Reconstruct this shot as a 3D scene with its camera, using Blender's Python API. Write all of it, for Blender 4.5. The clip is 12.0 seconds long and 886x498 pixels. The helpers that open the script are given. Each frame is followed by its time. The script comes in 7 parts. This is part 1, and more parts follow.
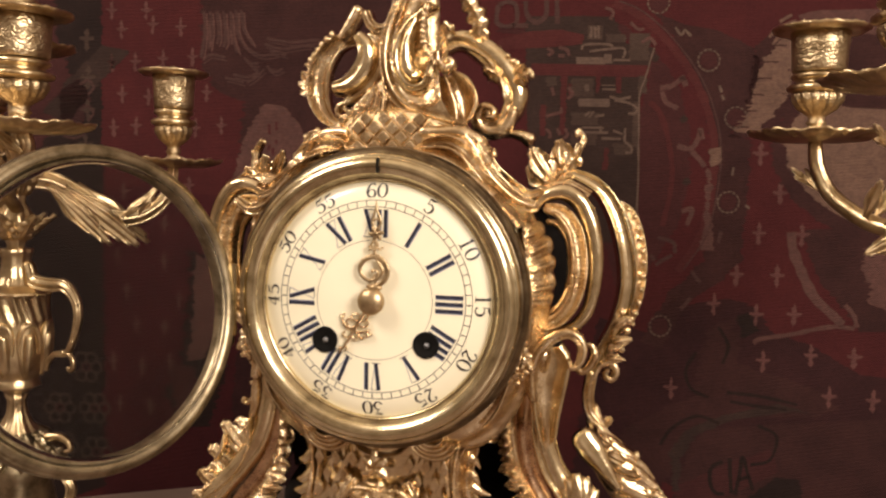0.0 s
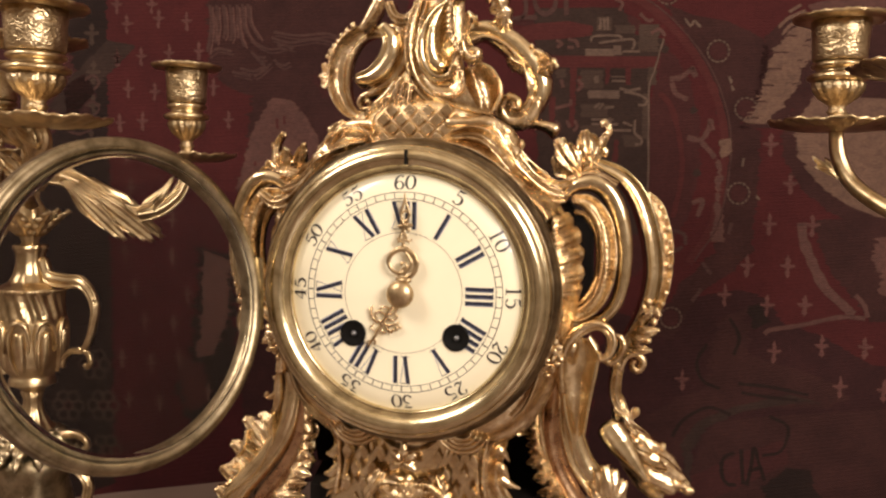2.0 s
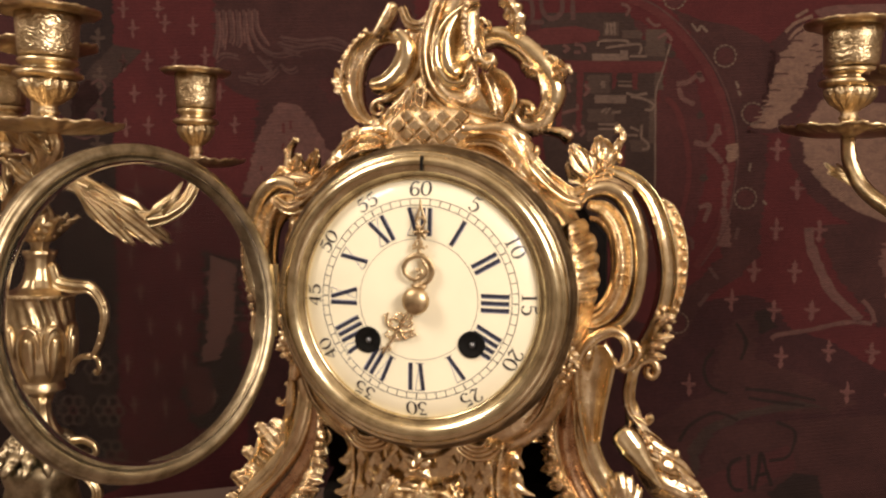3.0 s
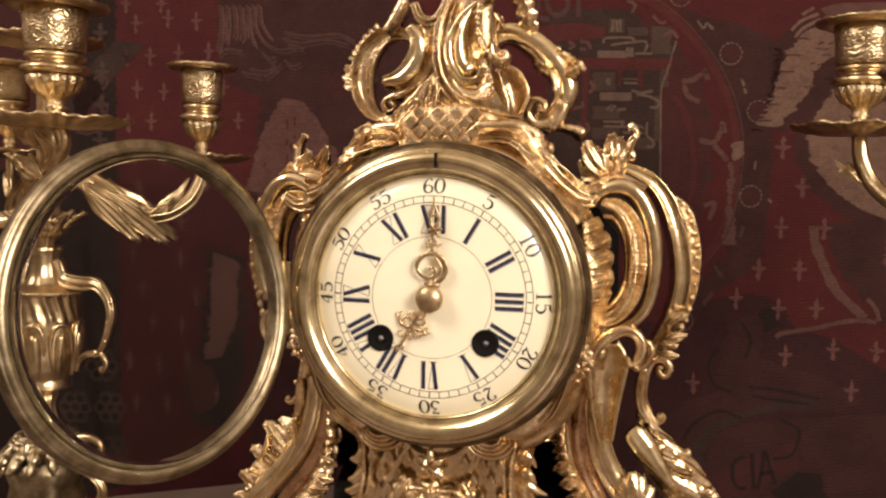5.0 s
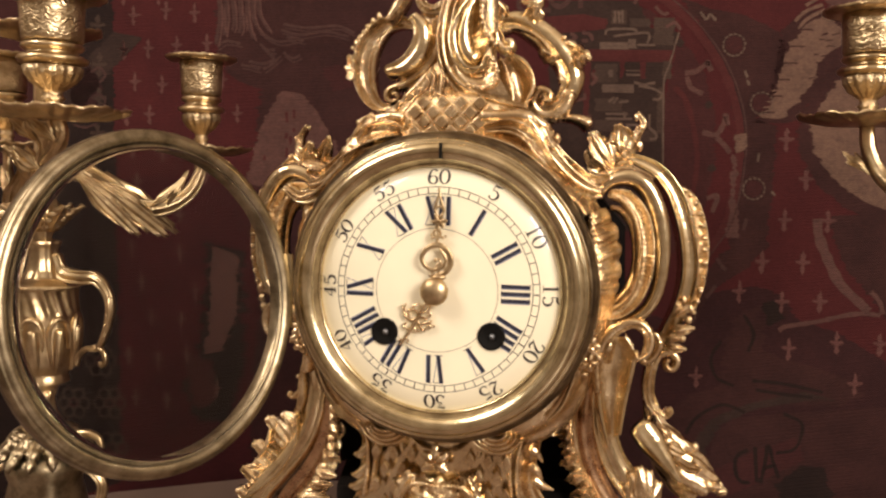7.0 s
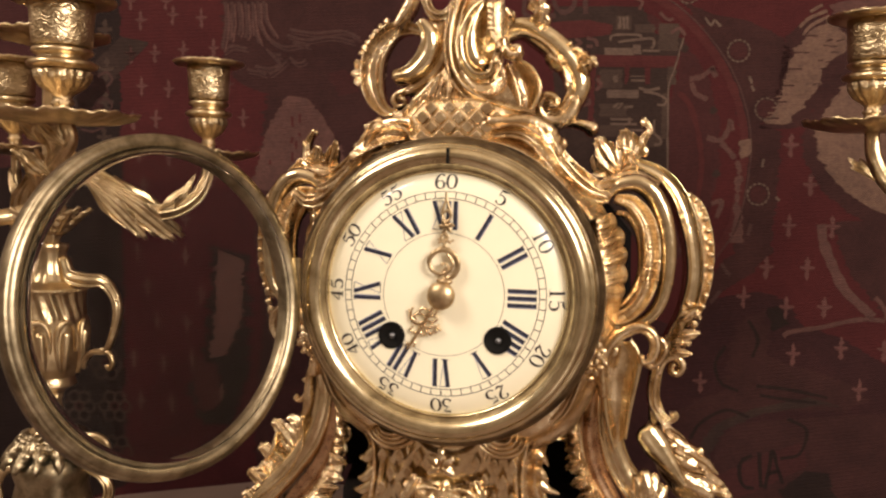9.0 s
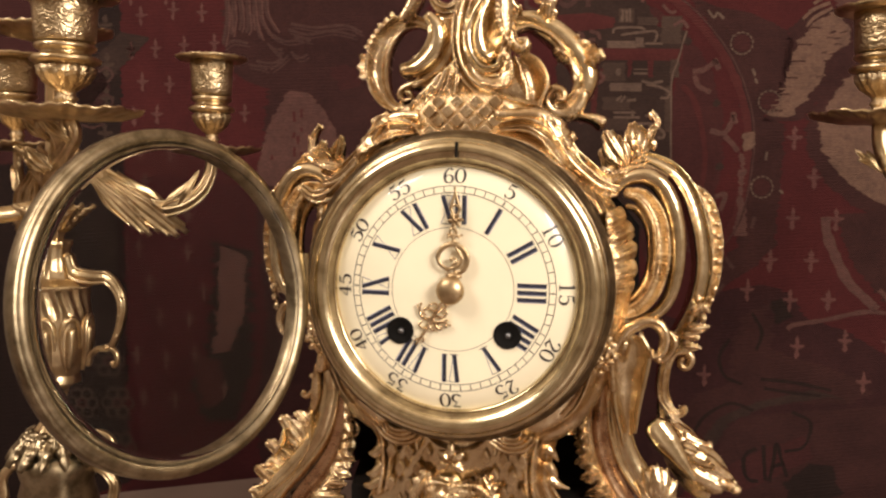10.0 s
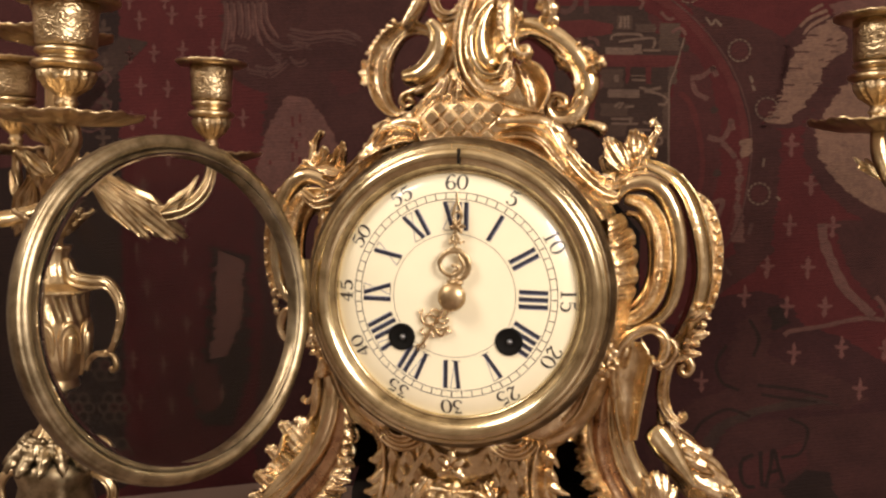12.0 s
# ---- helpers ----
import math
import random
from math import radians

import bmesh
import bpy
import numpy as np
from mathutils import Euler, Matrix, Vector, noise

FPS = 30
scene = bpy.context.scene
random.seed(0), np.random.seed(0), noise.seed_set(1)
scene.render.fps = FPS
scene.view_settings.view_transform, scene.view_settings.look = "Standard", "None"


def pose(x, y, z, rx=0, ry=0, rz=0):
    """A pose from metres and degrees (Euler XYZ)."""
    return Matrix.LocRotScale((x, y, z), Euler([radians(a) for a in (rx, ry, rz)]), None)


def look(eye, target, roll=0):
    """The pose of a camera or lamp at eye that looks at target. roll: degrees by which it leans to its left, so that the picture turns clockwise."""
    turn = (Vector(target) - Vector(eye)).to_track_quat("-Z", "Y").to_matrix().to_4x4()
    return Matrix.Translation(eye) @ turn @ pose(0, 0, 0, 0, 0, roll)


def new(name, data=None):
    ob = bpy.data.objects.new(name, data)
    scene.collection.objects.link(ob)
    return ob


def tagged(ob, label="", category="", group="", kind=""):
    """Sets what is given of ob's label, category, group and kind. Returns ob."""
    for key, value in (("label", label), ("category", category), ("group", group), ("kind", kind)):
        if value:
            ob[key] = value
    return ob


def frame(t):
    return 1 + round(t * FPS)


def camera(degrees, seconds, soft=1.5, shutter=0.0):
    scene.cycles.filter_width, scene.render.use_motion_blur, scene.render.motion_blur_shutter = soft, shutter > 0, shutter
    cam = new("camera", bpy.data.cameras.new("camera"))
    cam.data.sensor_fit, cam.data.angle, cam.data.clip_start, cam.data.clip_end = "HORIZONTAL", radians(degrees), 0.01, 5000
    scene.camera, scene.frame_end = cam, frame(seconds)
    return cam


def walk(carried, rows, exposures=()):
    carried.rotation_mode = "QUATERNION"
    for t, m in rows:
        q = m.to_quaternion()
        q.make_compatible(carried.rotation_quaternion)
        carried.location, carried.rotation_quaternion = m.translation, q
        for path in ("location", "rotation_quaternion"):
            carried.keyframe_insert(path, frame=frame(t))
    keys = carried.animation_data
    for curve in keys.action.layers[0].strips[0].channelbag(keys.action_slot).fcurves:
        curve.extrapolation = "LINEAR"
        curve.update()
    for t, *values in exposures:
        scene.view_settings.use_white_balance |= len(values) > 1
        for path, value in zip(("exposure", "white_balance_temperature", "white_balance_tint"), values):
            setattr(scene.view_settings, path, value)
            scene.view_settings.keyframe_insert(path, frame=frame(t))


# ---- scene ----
cam = camera(55.82, 12.0, soft=2.4)
PATH = [
    (0, (0.10439, -0.32865, 0.29382), (-0.34515, 1.61603, 0.16688), 1.59),
    (0.5, (0.10058, -0.32955, 0.29312), (-0.34734, 1.61537, 0.16412), 1.23),
    (1, (0.09882, -0.32975, 0.29384), (-0.34686, 1.61486, 0.15299), 1.15),
    (1.5, (0.09346, -0.33020, 0.29260), (-0.34743, 1.61541, 0.15045), 1.18),
    (2, (0.08969, -0.32935, 0.29204), (-0.34409, 1.61813, 0.15358), 1.14),
    (2.5, (0.08721, -0.32917, 0.29249), (-0.34086, 1.61982, 0.15758), 1.20),
    (3, (0.08279, -0.32985, 0.29312), (-0.34828, 1.61878, 0.16268), 1.16),
    (5, (0.07531, -0.32894, 0.29319), (-0.34620, 1.62127, 0.15544), 1.35),
    (5.5, (0.07249, -0.32699, 0.29374), (-0.34422, 1.62440, 0.15788), 1.63),
    (6, (0.07132, -0.32683, 0.29323), (-0.34383, 1.62487, 0.15725), 1.44),
    (6.5, (0.07101, -0.32576, 0.29181), (-0.34327, 1.62580, 0.15107), 1.29),
    (7, (0.07140, -0.32443, 0.29154), (-0.34457, 1.62610, 0.14189), 1.24),
    (9, (0.07021, -0.32657, 0.29150), (-0.35293, 1.62323, 0.15281), 1.39),
    (9.5, (0.06721, -0.32674, 0.29099), (-0.35376, 1.62326, 0.14860), 1.11),
    (10, (0.06567, -0.32568, 0.29130), (-0.35273, 1.62420, 0.13996), 1.09),
    (10.5, (0.06522, -0.32506, 0.29177), (-0.34936, 1.62541, 0.13755), 1.21),
    (11, (0.06414, -0.32648, 0.29120), (-0.35160, 1.62402, 0.14043), 1.29),
    (11.5, (0.06208, -0.32667, 0.29274), (-0.35211, 1.62461, 0.14795), 1.40),
    (12, (0.06302, -0.32660, 0.29195), (-0.34365, 1.62660, 0.15186), 1.29),
]
walk(cam, [(t, look(eye, target, roll)) for t, eye, target, roll in PATH])

# ---- light ----
world = bpy.data.worlds.new("room_dark")
scene.world = world
world.use_nodes = True
world.node_tree.nodes["Background"].inputs[0].default_value = (0.05, 0.04, 0.03, 1)
world.node_tree.nodes["Background"].inputs[1].default_value = 0.3


def room_lamp(eye, watts):
    """A round shaded lamp that lights the room all about."""
    data = bpy.data.lights.new("room_lamp", "POINT")
    data.shadow_soft_size = 0.27
    data.energy, data.color = watts, (1.0, 0.88, 0.765)
    ob = new("room_lamp", data)
    ob.location = eye
    return ob


room_lamp((-0.86, -0.74, 1.22), 58)
room_lamp((0.92, -0.86, 0.80), 82)

# ---- materials ----


def shader(name):
    m = bpy.data.materials.new(name)
    m.use_nodes = True
    nt = m.node_tree
    return m, nt, nt.nodes["Principled BSDF"], nt.nodes, nt.links


def coords(nodes, links, scale, kind="Object"):
    tc = nodes.new("ShaderNodeTexCoord")
    mp = nodes.new("ShaderNodeMapping")
    mp.inputs["Scale"].default_value = scale
    links.new(tc.outputs[kind], mp.inputs["Vector"])
    return mp.outputs["Vector"]


def noise_tex(nodes, links, vec, scale, detail=4.0, rough=0.55):
    n = nodes.new("ShaderNodeTexNoise")
    n.inputs["Scale"].default_value, n.inputs["Detail"].default_value, n.inputs["Roughness"].default_value = scale, detail, rough
    links.new(vec, n.inputs["Vector"])
    return n.outputs["Fac"]


def ramp(nodes, links, fac, stops):
    r = nodes.new("ShaderNodeValToRGB")
    while len(r.color_ramp.elements) < len(stops):
        r.color_ramp.elements.new(0.5)
    for e, (p, c) in zip(r.color_ramp.elements, stops):
        e.position, e.color = p, (*c, 1)
    links.new(fac, r.inputs["Fac"])
    return r.outputs["Color"]


def bump(nodes, links, bsdf, height, strength, distance):
    b = nodes.new("ShaderNodeBump")
    b.inputs["Strength"].default_value, b.inputs["Distance"].default_value = strength, distance
    links.new(height, b.inputs["Height"])
    links.new(b.outputs["Normal"], bsdf.inputs["Normal"])
    return b


def gold(name, dark, light, rough, rough_var, relief, grain=900.0, uneven=0.0):
    """Gilt or brass: tarnish in patches, chased grain, uneven polish."""
    m, nt, bs, nodes, links = shader(name)
    v = coords(nodes, links, (1, 1, 1))
    patches = noise_tex(nodes, links, v, 110.0, 6.0, 0.62)
    worn = [c * k for c, k in zip(dark, (0.72, 0.67, 0.62))]
    links.new(ramp(nodes, links, patches, [(0.28, worn), (0.40, dark), (0.62, light)]), bs.inputs["Base Color"])
    bs.inputs["Metallic"].default_value = 1.0
    fine = noise_tex(nodes, links, v, grain, 3.0)
    mr = nodes.new("ShaderNodeMapRange")
    mr.inputs["To Min"].default_value, mr.inputs["To Max"].default_value = rough - rough_var, rough + rough_var
    mix = nodes.new("ShaderNodeMath")
    mix.operation = "ADD"
    half = nodes.new("ShaderNodeMath")
    half.operation = "MULTIPLY"
    half.inputs[1].default_value = 0.5
    links.new(patches, mix.inputs[0])
    links.new(fine, mix.inputs[1])
    links.new(mix.outputs[0], half.inputs[0])
    links.new(half.outputs[0], mr.inputs["Value"])
    links.new(mr.outputs["Result"], bs.inputs["Roughness"])
    if relief:
        grainy = bump(nodes, links, bs, fine, relief, 0.0006)
        if uneven:
            wavy = nodes.new("ShaderNodeBump")
            wavy.inputs["Strength"].default_value, wavy.inputs["Distance"].default_value = uneven, 0.0016
            links.new(noise_tex(nodes, links, v, 330.0, 2.0), wavy.inputs["Height"])
            links.new(wavy.outputs["Normal"], grainy.inputs["Normal"])
    return m


GILT = gold("gilt_bronze", (0.56, 0.395, 0.220), (0.88, 0.710, 0.470), 0.25, 0.10, 0.26, uneven=0.22)
GILT_PALE = gold("gilt_bronze_burnished", (0.64, 0.500, 0.300), (0.88, 0.735, 0.485), 0.20, 0.07, 0.12, 500, uneven=0.12)
GILT_CHASED = gold("gilt_bronze_chased", (0.58, 0.405, 0.215), (0.86, 0.675, 0.425), 0.28, 0.10, 0.5, 1300, uneven=0.3)
GILT_WORN = gold("worn_gilt_bronze", (0.42, 0.245, 0.145), (0.68, 0.470, 0.300), 0.28, 0.10, 0.20, 700, uneven=0.12)
BRASS = gold("polished_brass", (0.55, 0.45, 0.27), (0.78, 0.66, 0.43), 0.20, 0.07, 0.05, 260)
BRASS_DULL = gold("worn_and_shaded_brass", (0.195, 0.152, 0.092), (0.39, 0.315, 0.205), 0.36, 0.10, 0.12, 300, uneven=0.05)
TARNISH = gold("tarnished_brass", (0.28, 0.215, 0.130), (0.48, 0.385, 0.245), 0.36, 0.08, 0.10, 300)
BRASS_CUP = gold("candelabra_brass", (0.48, 0.355, 0.200), (0.74, 0.580, 0.355), 0.30, 0.08, 0.16, uneven=0.10)
SEAT_SHADE = gold("shadow_dark_brass", (0.11, 0.078, 0.046), (0.24, 0.180, 0.110), 0.34, 0.08, 0.10, 300)
HAND = gold("gilt_hand", (0.42, 0.305, 0.175), (0.66, 0.50, 0.30), 0.38, 0.08, 0.1)


def engraved_brass():
    """Brass cups with engraved scrolling foliage."""
    m = gold("engraved_brass", (0.42, 0.312, 0.180), (0.62, 0.485, 0.305), 0.36, 0.07, 0.0)
    nt = m.node_tree
    nodes, links, bs = nt.nodes, nt.links, nt.nodes["Principled BSDF"]
    v = coords(nodes, links, (1, 1, 1))
    w = nodes.new("ShaderNodeTexWave")
    w.wave_type = "RINGS"
    w.inputs["Scale"].default_value, w.inputs["Distortion"].default_value = 105.0, 12.0
    w.inputs["Detail"].default_value, w.inputs["Detail Scale"].default_value = 2.0, 2.2
    links.new(v, w.inputs["Vector"])
    bump(nodes, links, bs, w.outputs["Fac"], 0.42, 0.0006)
    return m


ENGRAVED = engraved_brass()


def plain(name, colour, rough, metal=0.0, var=0.12, scale=60.0, relief=0.0, coat=0.0, spec=0.5):
    m, nt, bs, nodes, links = shader(name)
    bs.inputs["Specular IOR Level"].default_value = spec
    v = coords(nodes, links, (1, 1, 1))
    n = noise_tex(nodes, links, v, scale, 5.0)
    lo, hi = [c * (1 - var) for c in colour], [min(1, c * (1 + var)) for c in colour]
    links.new(ramp(nodes, links, n, [(0.3, lo), (0.7, hi)]), bs.inputs["Base Color"])
    bs.inputs["Roughness"].default_value, bs.inputs["Metallic"].default_value = rough, metal
    bs.inputs["Coat Weight"].default_value = coat
    bs.inputs["Coat Roughness"].default_value = 0.04
    if relief:
        bump(nodes, links, bs, noise_tex(nodes, links, v, scale * 8, 4.0), relief, 0.0008)
    return m


ENAMEL = plain("cream_enamel", (0.92, 0.845, 0.635), 0.30, var=0.03, scale=40, coat=0.9)
INK = plain("black_enamel_paint", (0.035, 0.03, 0.03), 0.35, var=0.3, scale=500)
NAVY = plain("navy_enamel_paint", (0.022, 0.024, 0.045), 0.3, var=0.35, scale=700)
BLUEGREY = plain("blue_grey_enamel_paint", (0.26, 0.27, 0.33), 0.3, var=0.2, scale=700)
HOLE_BLACK = plain("blackened_iron", (0.006, 0.0055, 0.005), 0.45, var=0.3, scale=300, spec=0.15)
STEEL = plain("grey_steel", (0.24, 0.24, 0.25), 0.5, metal=1.0, var=0.2, scale=400)
CASE_DARK = plain("near_black_case", (0.008, 0.006, 0.005), 0.85, var=0.4, scale=120, relief=0.2, spec=0.1)
MARBLE = plain("pale_stone_top", (0.150, 0.104, 0.084), 0.4, var=0.10, scale=22, relief=0.05)
PLASTER = plain("warm_plaster", (0.36, 0.305, 0.255), 0.9, var=0.06, scale=6, relief=0.1)
CEILING_WHITE = plain("ceiling_paint", (0.50, 0.43, 0.35), 0.9, var=0.04, scale=5)
BOARDS = plain("dark_floor_wood", (0.13, 0.075, 0.04), 0.5, var=0.25, scale=12, relief=0.1)


def glass():
    m, nt, bs, nodes, links = shader("clear_glass")
    bs.inputs["Base Color"].default_value = (0.76, 0.755, 0.745, 1)
    bs.inputs["Roughness"].default_value = 0.0
    bs.inputs["IOR"].default_value = 1.20
    bs.inputs["Transmission Weight"].default_value = 1.0
    return m


GLASS = glass()


def cloth(name, colour, other, var=0.5, worn=0.0):
    """Woven wool: ribbed weft, mottled dye, worn threads."""
    m, nt, bs, nodes, links = shader(name)
    v = coords(nodes, links, (1, 1, 1))
    wide = noise_tex(nodes, links, v, 24.0, 6.0, 0.62)
    v2 = coords(nodes, links, (0.5, 1, 1))
    threads = noise_tex(nodes, links, v2, 760.0, 3.0, 0.6)
    base = ramp(nodes, links, wide, [(0.36, colour), (0.70, other)])
    fleck = ramp(nodes, links, threads, [(0.25, (1 - var, 1 - var, 1 - var)), (0.75, (1, 1, 1))])
    mul = nodes.new("ShaderNodeMix")
    mul.data_type, mul.blend_type = "RGBA", "MULTIPLY"
    mul.inputs["Factor"].default_value = 1.0
    links.new(base, mul.inputs["A"])
    links.new(fleck, mul.inputs["B"])
    if worn:
        v3 = coords(nodes, links, (0.6, 1, 0.8))
        hatch = noise_tex(nodes, links, v3, 170.0, 5.0, 0.7)
        gone = ramp(nodes, links, hatch, [(0.48, (0, 0, 0)), (0.60, (worn, worn, worn))])
        over = nodes.new("ShaderNodeMix")
        over.data_type = "RGBA"
        links.new(gone, over.inputs["Factor"])
        links.new(mul.outputs["Result"], over.inputs["A"])
        over.inputs["B"].default_value = (0.045, 0.024, 0.022, 1)
        links.new(over.outputs["Result"], bs.inputs["Base Color"])
    else:
        links.new(mul.outputs["Result"], bs.inputs["Base Color"])
    bs.inputs["Roughness"].default_value = 0.92
    bs.inputs["Specular IOR Level"].default_value = 0.2
    wv = nodes.new("ShaderNodeTexWave")
    wv.bands_direction = "Z"
    wv.inputs["Scale"].default_value, wv.inputs["Distortion"].default_value = 260.0, 1.2
    links.new(v, wv.inputs["Vector"])
    bump(nodes, links, bs, wv.outputs["Fac"], 0.5, 0.0005)
    return m


RED = cloth("crimson_wool", (0.0524, 0.0099, 0.0105), (0.0718, 0.0134, 0.0137), 0.34)
DARK = cloth("brown_black_wool", (0.0323, 0.0114, 0.0106), (0.0493, 0.0176, 0.0158), 0.34)
GREEN = cloth("grey_green_wool", (0.0490, 0.0285, 0.0219), (0.0668, 0.0399, 0.0301), 0.34)
GREEN_DARK = cloth("dark_grey_green_wool", (0.0289, 0.0154, 0.0125), (0.0416, 0.0228, 0.0182), 0.34)
DEEP = cloth("dark_grey_wool", (0.0159, 0.0080, 0.0069), (0.0238, 0.0122, 0.0102), 0.34)
FLEUR = cloth("dim_rose_wool", (0.0975, 0.0389, 0.0347), (0.1320, 0.0556, 0.0486), 0.35)
BEIGE = cloth("beige_wool", (0.1245, 0.0695, 0.0494), (0.1679, 0.0942, 0.0670), 0.40, 0.3)
ROSE = cloth("faded_rose_wool", (0.0853, 0.0377, 0.0318), (0.1189, 0.0541, 0.0447), 0.42, 0.25)
OLIVE = cloth("olive_grey_wool", (0.1049, 0.0659, 0.0494), (0.1399, 0.0895, 0.0670), 0.40, 0.2)
DUSK = cloth("dusky_brown_wool", (0.0581, 0.0265, 0.0229), (0.0826, 0.0389, 0.0329), 0.42, 0.25)
BRICK = cloth("brick_red_wool", (0.0620, 0.0142, 0.0136), (0.0814, 0.0200, 0.0185), 0.34)
DIM = cloth("dark_and_shaded_red_wool", (0.0275, 0.0089, 0.0094), (0.0407, 0.0130, 0.0132), 0.34)
RED_BEHIND_GLASS = cloth("glass_dimmed_red_wool", (0.0430, 0.0070, 0.0088), (0.0570, 0.0095, 0.0116), 0.34)
UMBER = cloth("umber_wool", (0.0419, 0.0122, 0.0119), (0.0583, 0.0173, 0.0163), 0.34)

# ---- mesh helpers ----


def mesh_of(name, verts, faces, smooth=True, flat_angle=None):
    me = bpy.data.meshes.new(name)
    me.from_pydata([tuple(v) for v in verts], [], faces)
    bm = bmesh.new()
    bm.from_mesh(me)
    bmesh.ops.recalc_face_normals(bm, faces=bm.faces)
    bm.to_mesh(me)
    bm.free()
    if smooth:
        me.polygons.foreach_set("use_smooth", [True] * len(me.polygons))
        if flat_angle:
            me.set_sharp_from_angle(angle=radians(flat_angle))
    return me


BASE = {}


def thing(name, place, label, category, group="", kind=""):
    ob = new(name)
    ob.empty_display_size = 0.02
    ob.location = place
    BASE[ob.name] = Vector(place)
    return tagged(ob, label, category, group, kind)


def part(name, geo, material, parent=None, label="", smooth=True, flat_angle=None):
    """One mesh object; geo is (verts, faces) in the world's metres, or a mesh."""
    me = geo if isinstance(geo, bpy.types.Mesh) else mesh_of(name, *geo, smooth=smooth, flat_angle=flat_angle)
    if not me.materials:
        me.materials.append(material)
    ob = new(name, me)
    if parent is not None:
        ob.parent = parent
        ob.location = -BASE.get(parent.name, Vector((0, 0, 0)))
    return tagged(ob, label) if label else ob


def joined(*geos):
    V, F = [], []
    for v, f in geos:
        k = len(V)
        V += list(v)
        F += [[i + k for i in face] for face in f]
    return V, F


def mirrored(geo):
    return [Vector((-v[0], v[1], v[2])) for v in geo[0]], [list(reversed(f)) for f in geo[1]]


def moved(geo, m):
    return [m @ Vector(v) for v in geo[0]], geo[1]


def spline(points, per=8):
    """Catmull-Rom through the points."""
    P = [Vector(p) for p in points]
    P = [2 * P[0] - P[1]] + P + [2 * P[-1] - P[-2]]
    out = []
    for i in range(1, len(P) - 2):
        a, b, c, d = P[i - 1:i + 3]
        for k in range(per):
            t = k / per
            out.append(0.5 * (2 * b + (c - a) * t + (2 * a - 5 * b + 4 * c - d) * t * t + (3 * b - a - 3 * c + d) * t ** 3))
    out.append(P[-2])
    return out


def smoothstep(a, b, v):
    k = min(1.0, max(0.0, (v - a) / (b - a)))
    return k * k * (3 - 2 * k)


def mixed(stops, s):
    """Piecewise linear value of evenly spaced stops."""
    if isinstance(stops, (int, float)):
        return stops
    k = s * (len(stops) - 1)
    i = min(int(k), len(stops) - 2)
    return stops[i] + (stops[i + 1] - stops[i]) * (k - i)


def ring_profile(n=12):
    return [(math.cos(2 * math.pi * i / n), math.sin(2 * math.pi * i / n)) for i in range(n)]


ROUND = ring_profile()
DOMED = [(-1, -0.5), (-1, 0.1), (-0.85, 0.5), (-0.55, 0.82), (0, 1.0), (0.55, 0.82), (0.85, 0.5), (1, 0.1), (1, -0.5)]
CHANNEL = [(-1, -0.6), (-1, 0.55), (-0.9, 0.9), (-0.74, 1.0), (-0.6, 0.85), (-0.45, 0.4), (-0.2, 0.14), (0.1, 0.1), (0.4, 0.3), (0.58, 0.75), (0.74, 1.0), (0.9, 0.9), (1, 0.55), (1, -0.6)]
RIDGED = [(-1, -0.6), (-1, 0.3), (-0.88, 0.62), (-0.7, 0.66), (-0.6, 0.3), (-0.45, 0.35), (-0.25, 0.85), (0, 1.0), (0.25, 0.85), (0.45, 0.35), (0.6, 0.3), (0.7, 0.66), (0.88, 0.62), (1, 0.3), (1, -0.6)]


CREASED = [(-1, -0.6), (-1, 0.1), (-0.90, 0.45), (-0.60, 0.80), (-0.20, 0.94), (0.15, 0.92), (0.45, 0.72), (0.58, 0.56), (0.66, 0.72), (0.80, 0.82), (0.93, 0.62), (1, 0.2), (1, -0.6)]
HOLLOW = [(-1, -0.6), (-1, 0.30), (-0.86, 0.36), (-0.6, 0.16), (-0.2, 0.06), (0.2, 0.14), (0.5, 0.40), (0.68, 0.62), (0.76, 0.98), (0.86, 1.04), (0.96, 0.84), (1, 0.4), (1, -0.6)]
BAND = [(-1, -0.6), (-1, 0.7), (-0.93, 0.98), (-0.82, 0.92), (-0.70, 0.72), (-0.35, 0.60), (0, 0.58), (0.35, 0.62), (0.70, 0.74), (0.82, 0.92), (0.93, 0.98), (1, 0.7), (1, -0.6)]


def sweep(path, width, height, profile=DOMED, front=None, per=8, serrate=0, depth=0.0):
    """A strap along path with rounded ends; width is half its breadth, height how far it stands out. serrate: teeth cut across it."""
    P = spline(path, per)
    n, m = len(P), len(profile)
    V, F = [], []

    def ring(i, shift, scale):
        s = i / (n - 1)
        T = (P[min(i + 1, n - 1)] - P[max(i - 1, 0)]).normalized()
        N = front(P[i]) if front else Vector((0, -1, 0))
        N = (N - T * N.dot(T)).normalized()
        S = T.cross(N)
        w, h = mixed(width, s), mixed(height, s)
        p = P[i] + T * (shift * w)
        tooth = 1 - depth * (0.5 + 0.5 * math.cos(2 * math.pi * serrate * s)) if serrate else 1
        for u, v in profile:
            V.append(p + S * (u * w * scale) + N * (v * h * scale * (tooth if v > 0 and abs(u) < 0.66 else 1)))

    ring(0, -0.62, 0.30)
    ring(0, -0.42, 0.74)
    for i in range(n):
        ring(i, 0, 1)
    ring(n - 1, 0.42, 0.74)
    ring(n - 1, 0.62, 0.30)
    n += 4
    for i in range(n - 1):
        for j in range(m):
            a, b = i * m + j, i * m + (j + 1) % m
            F.append([a, b, b + m, a + m])
    F.append(list(range(m)))
    F.append(list(range((n - 1) * m, n * m))[::-1])
    return V, F


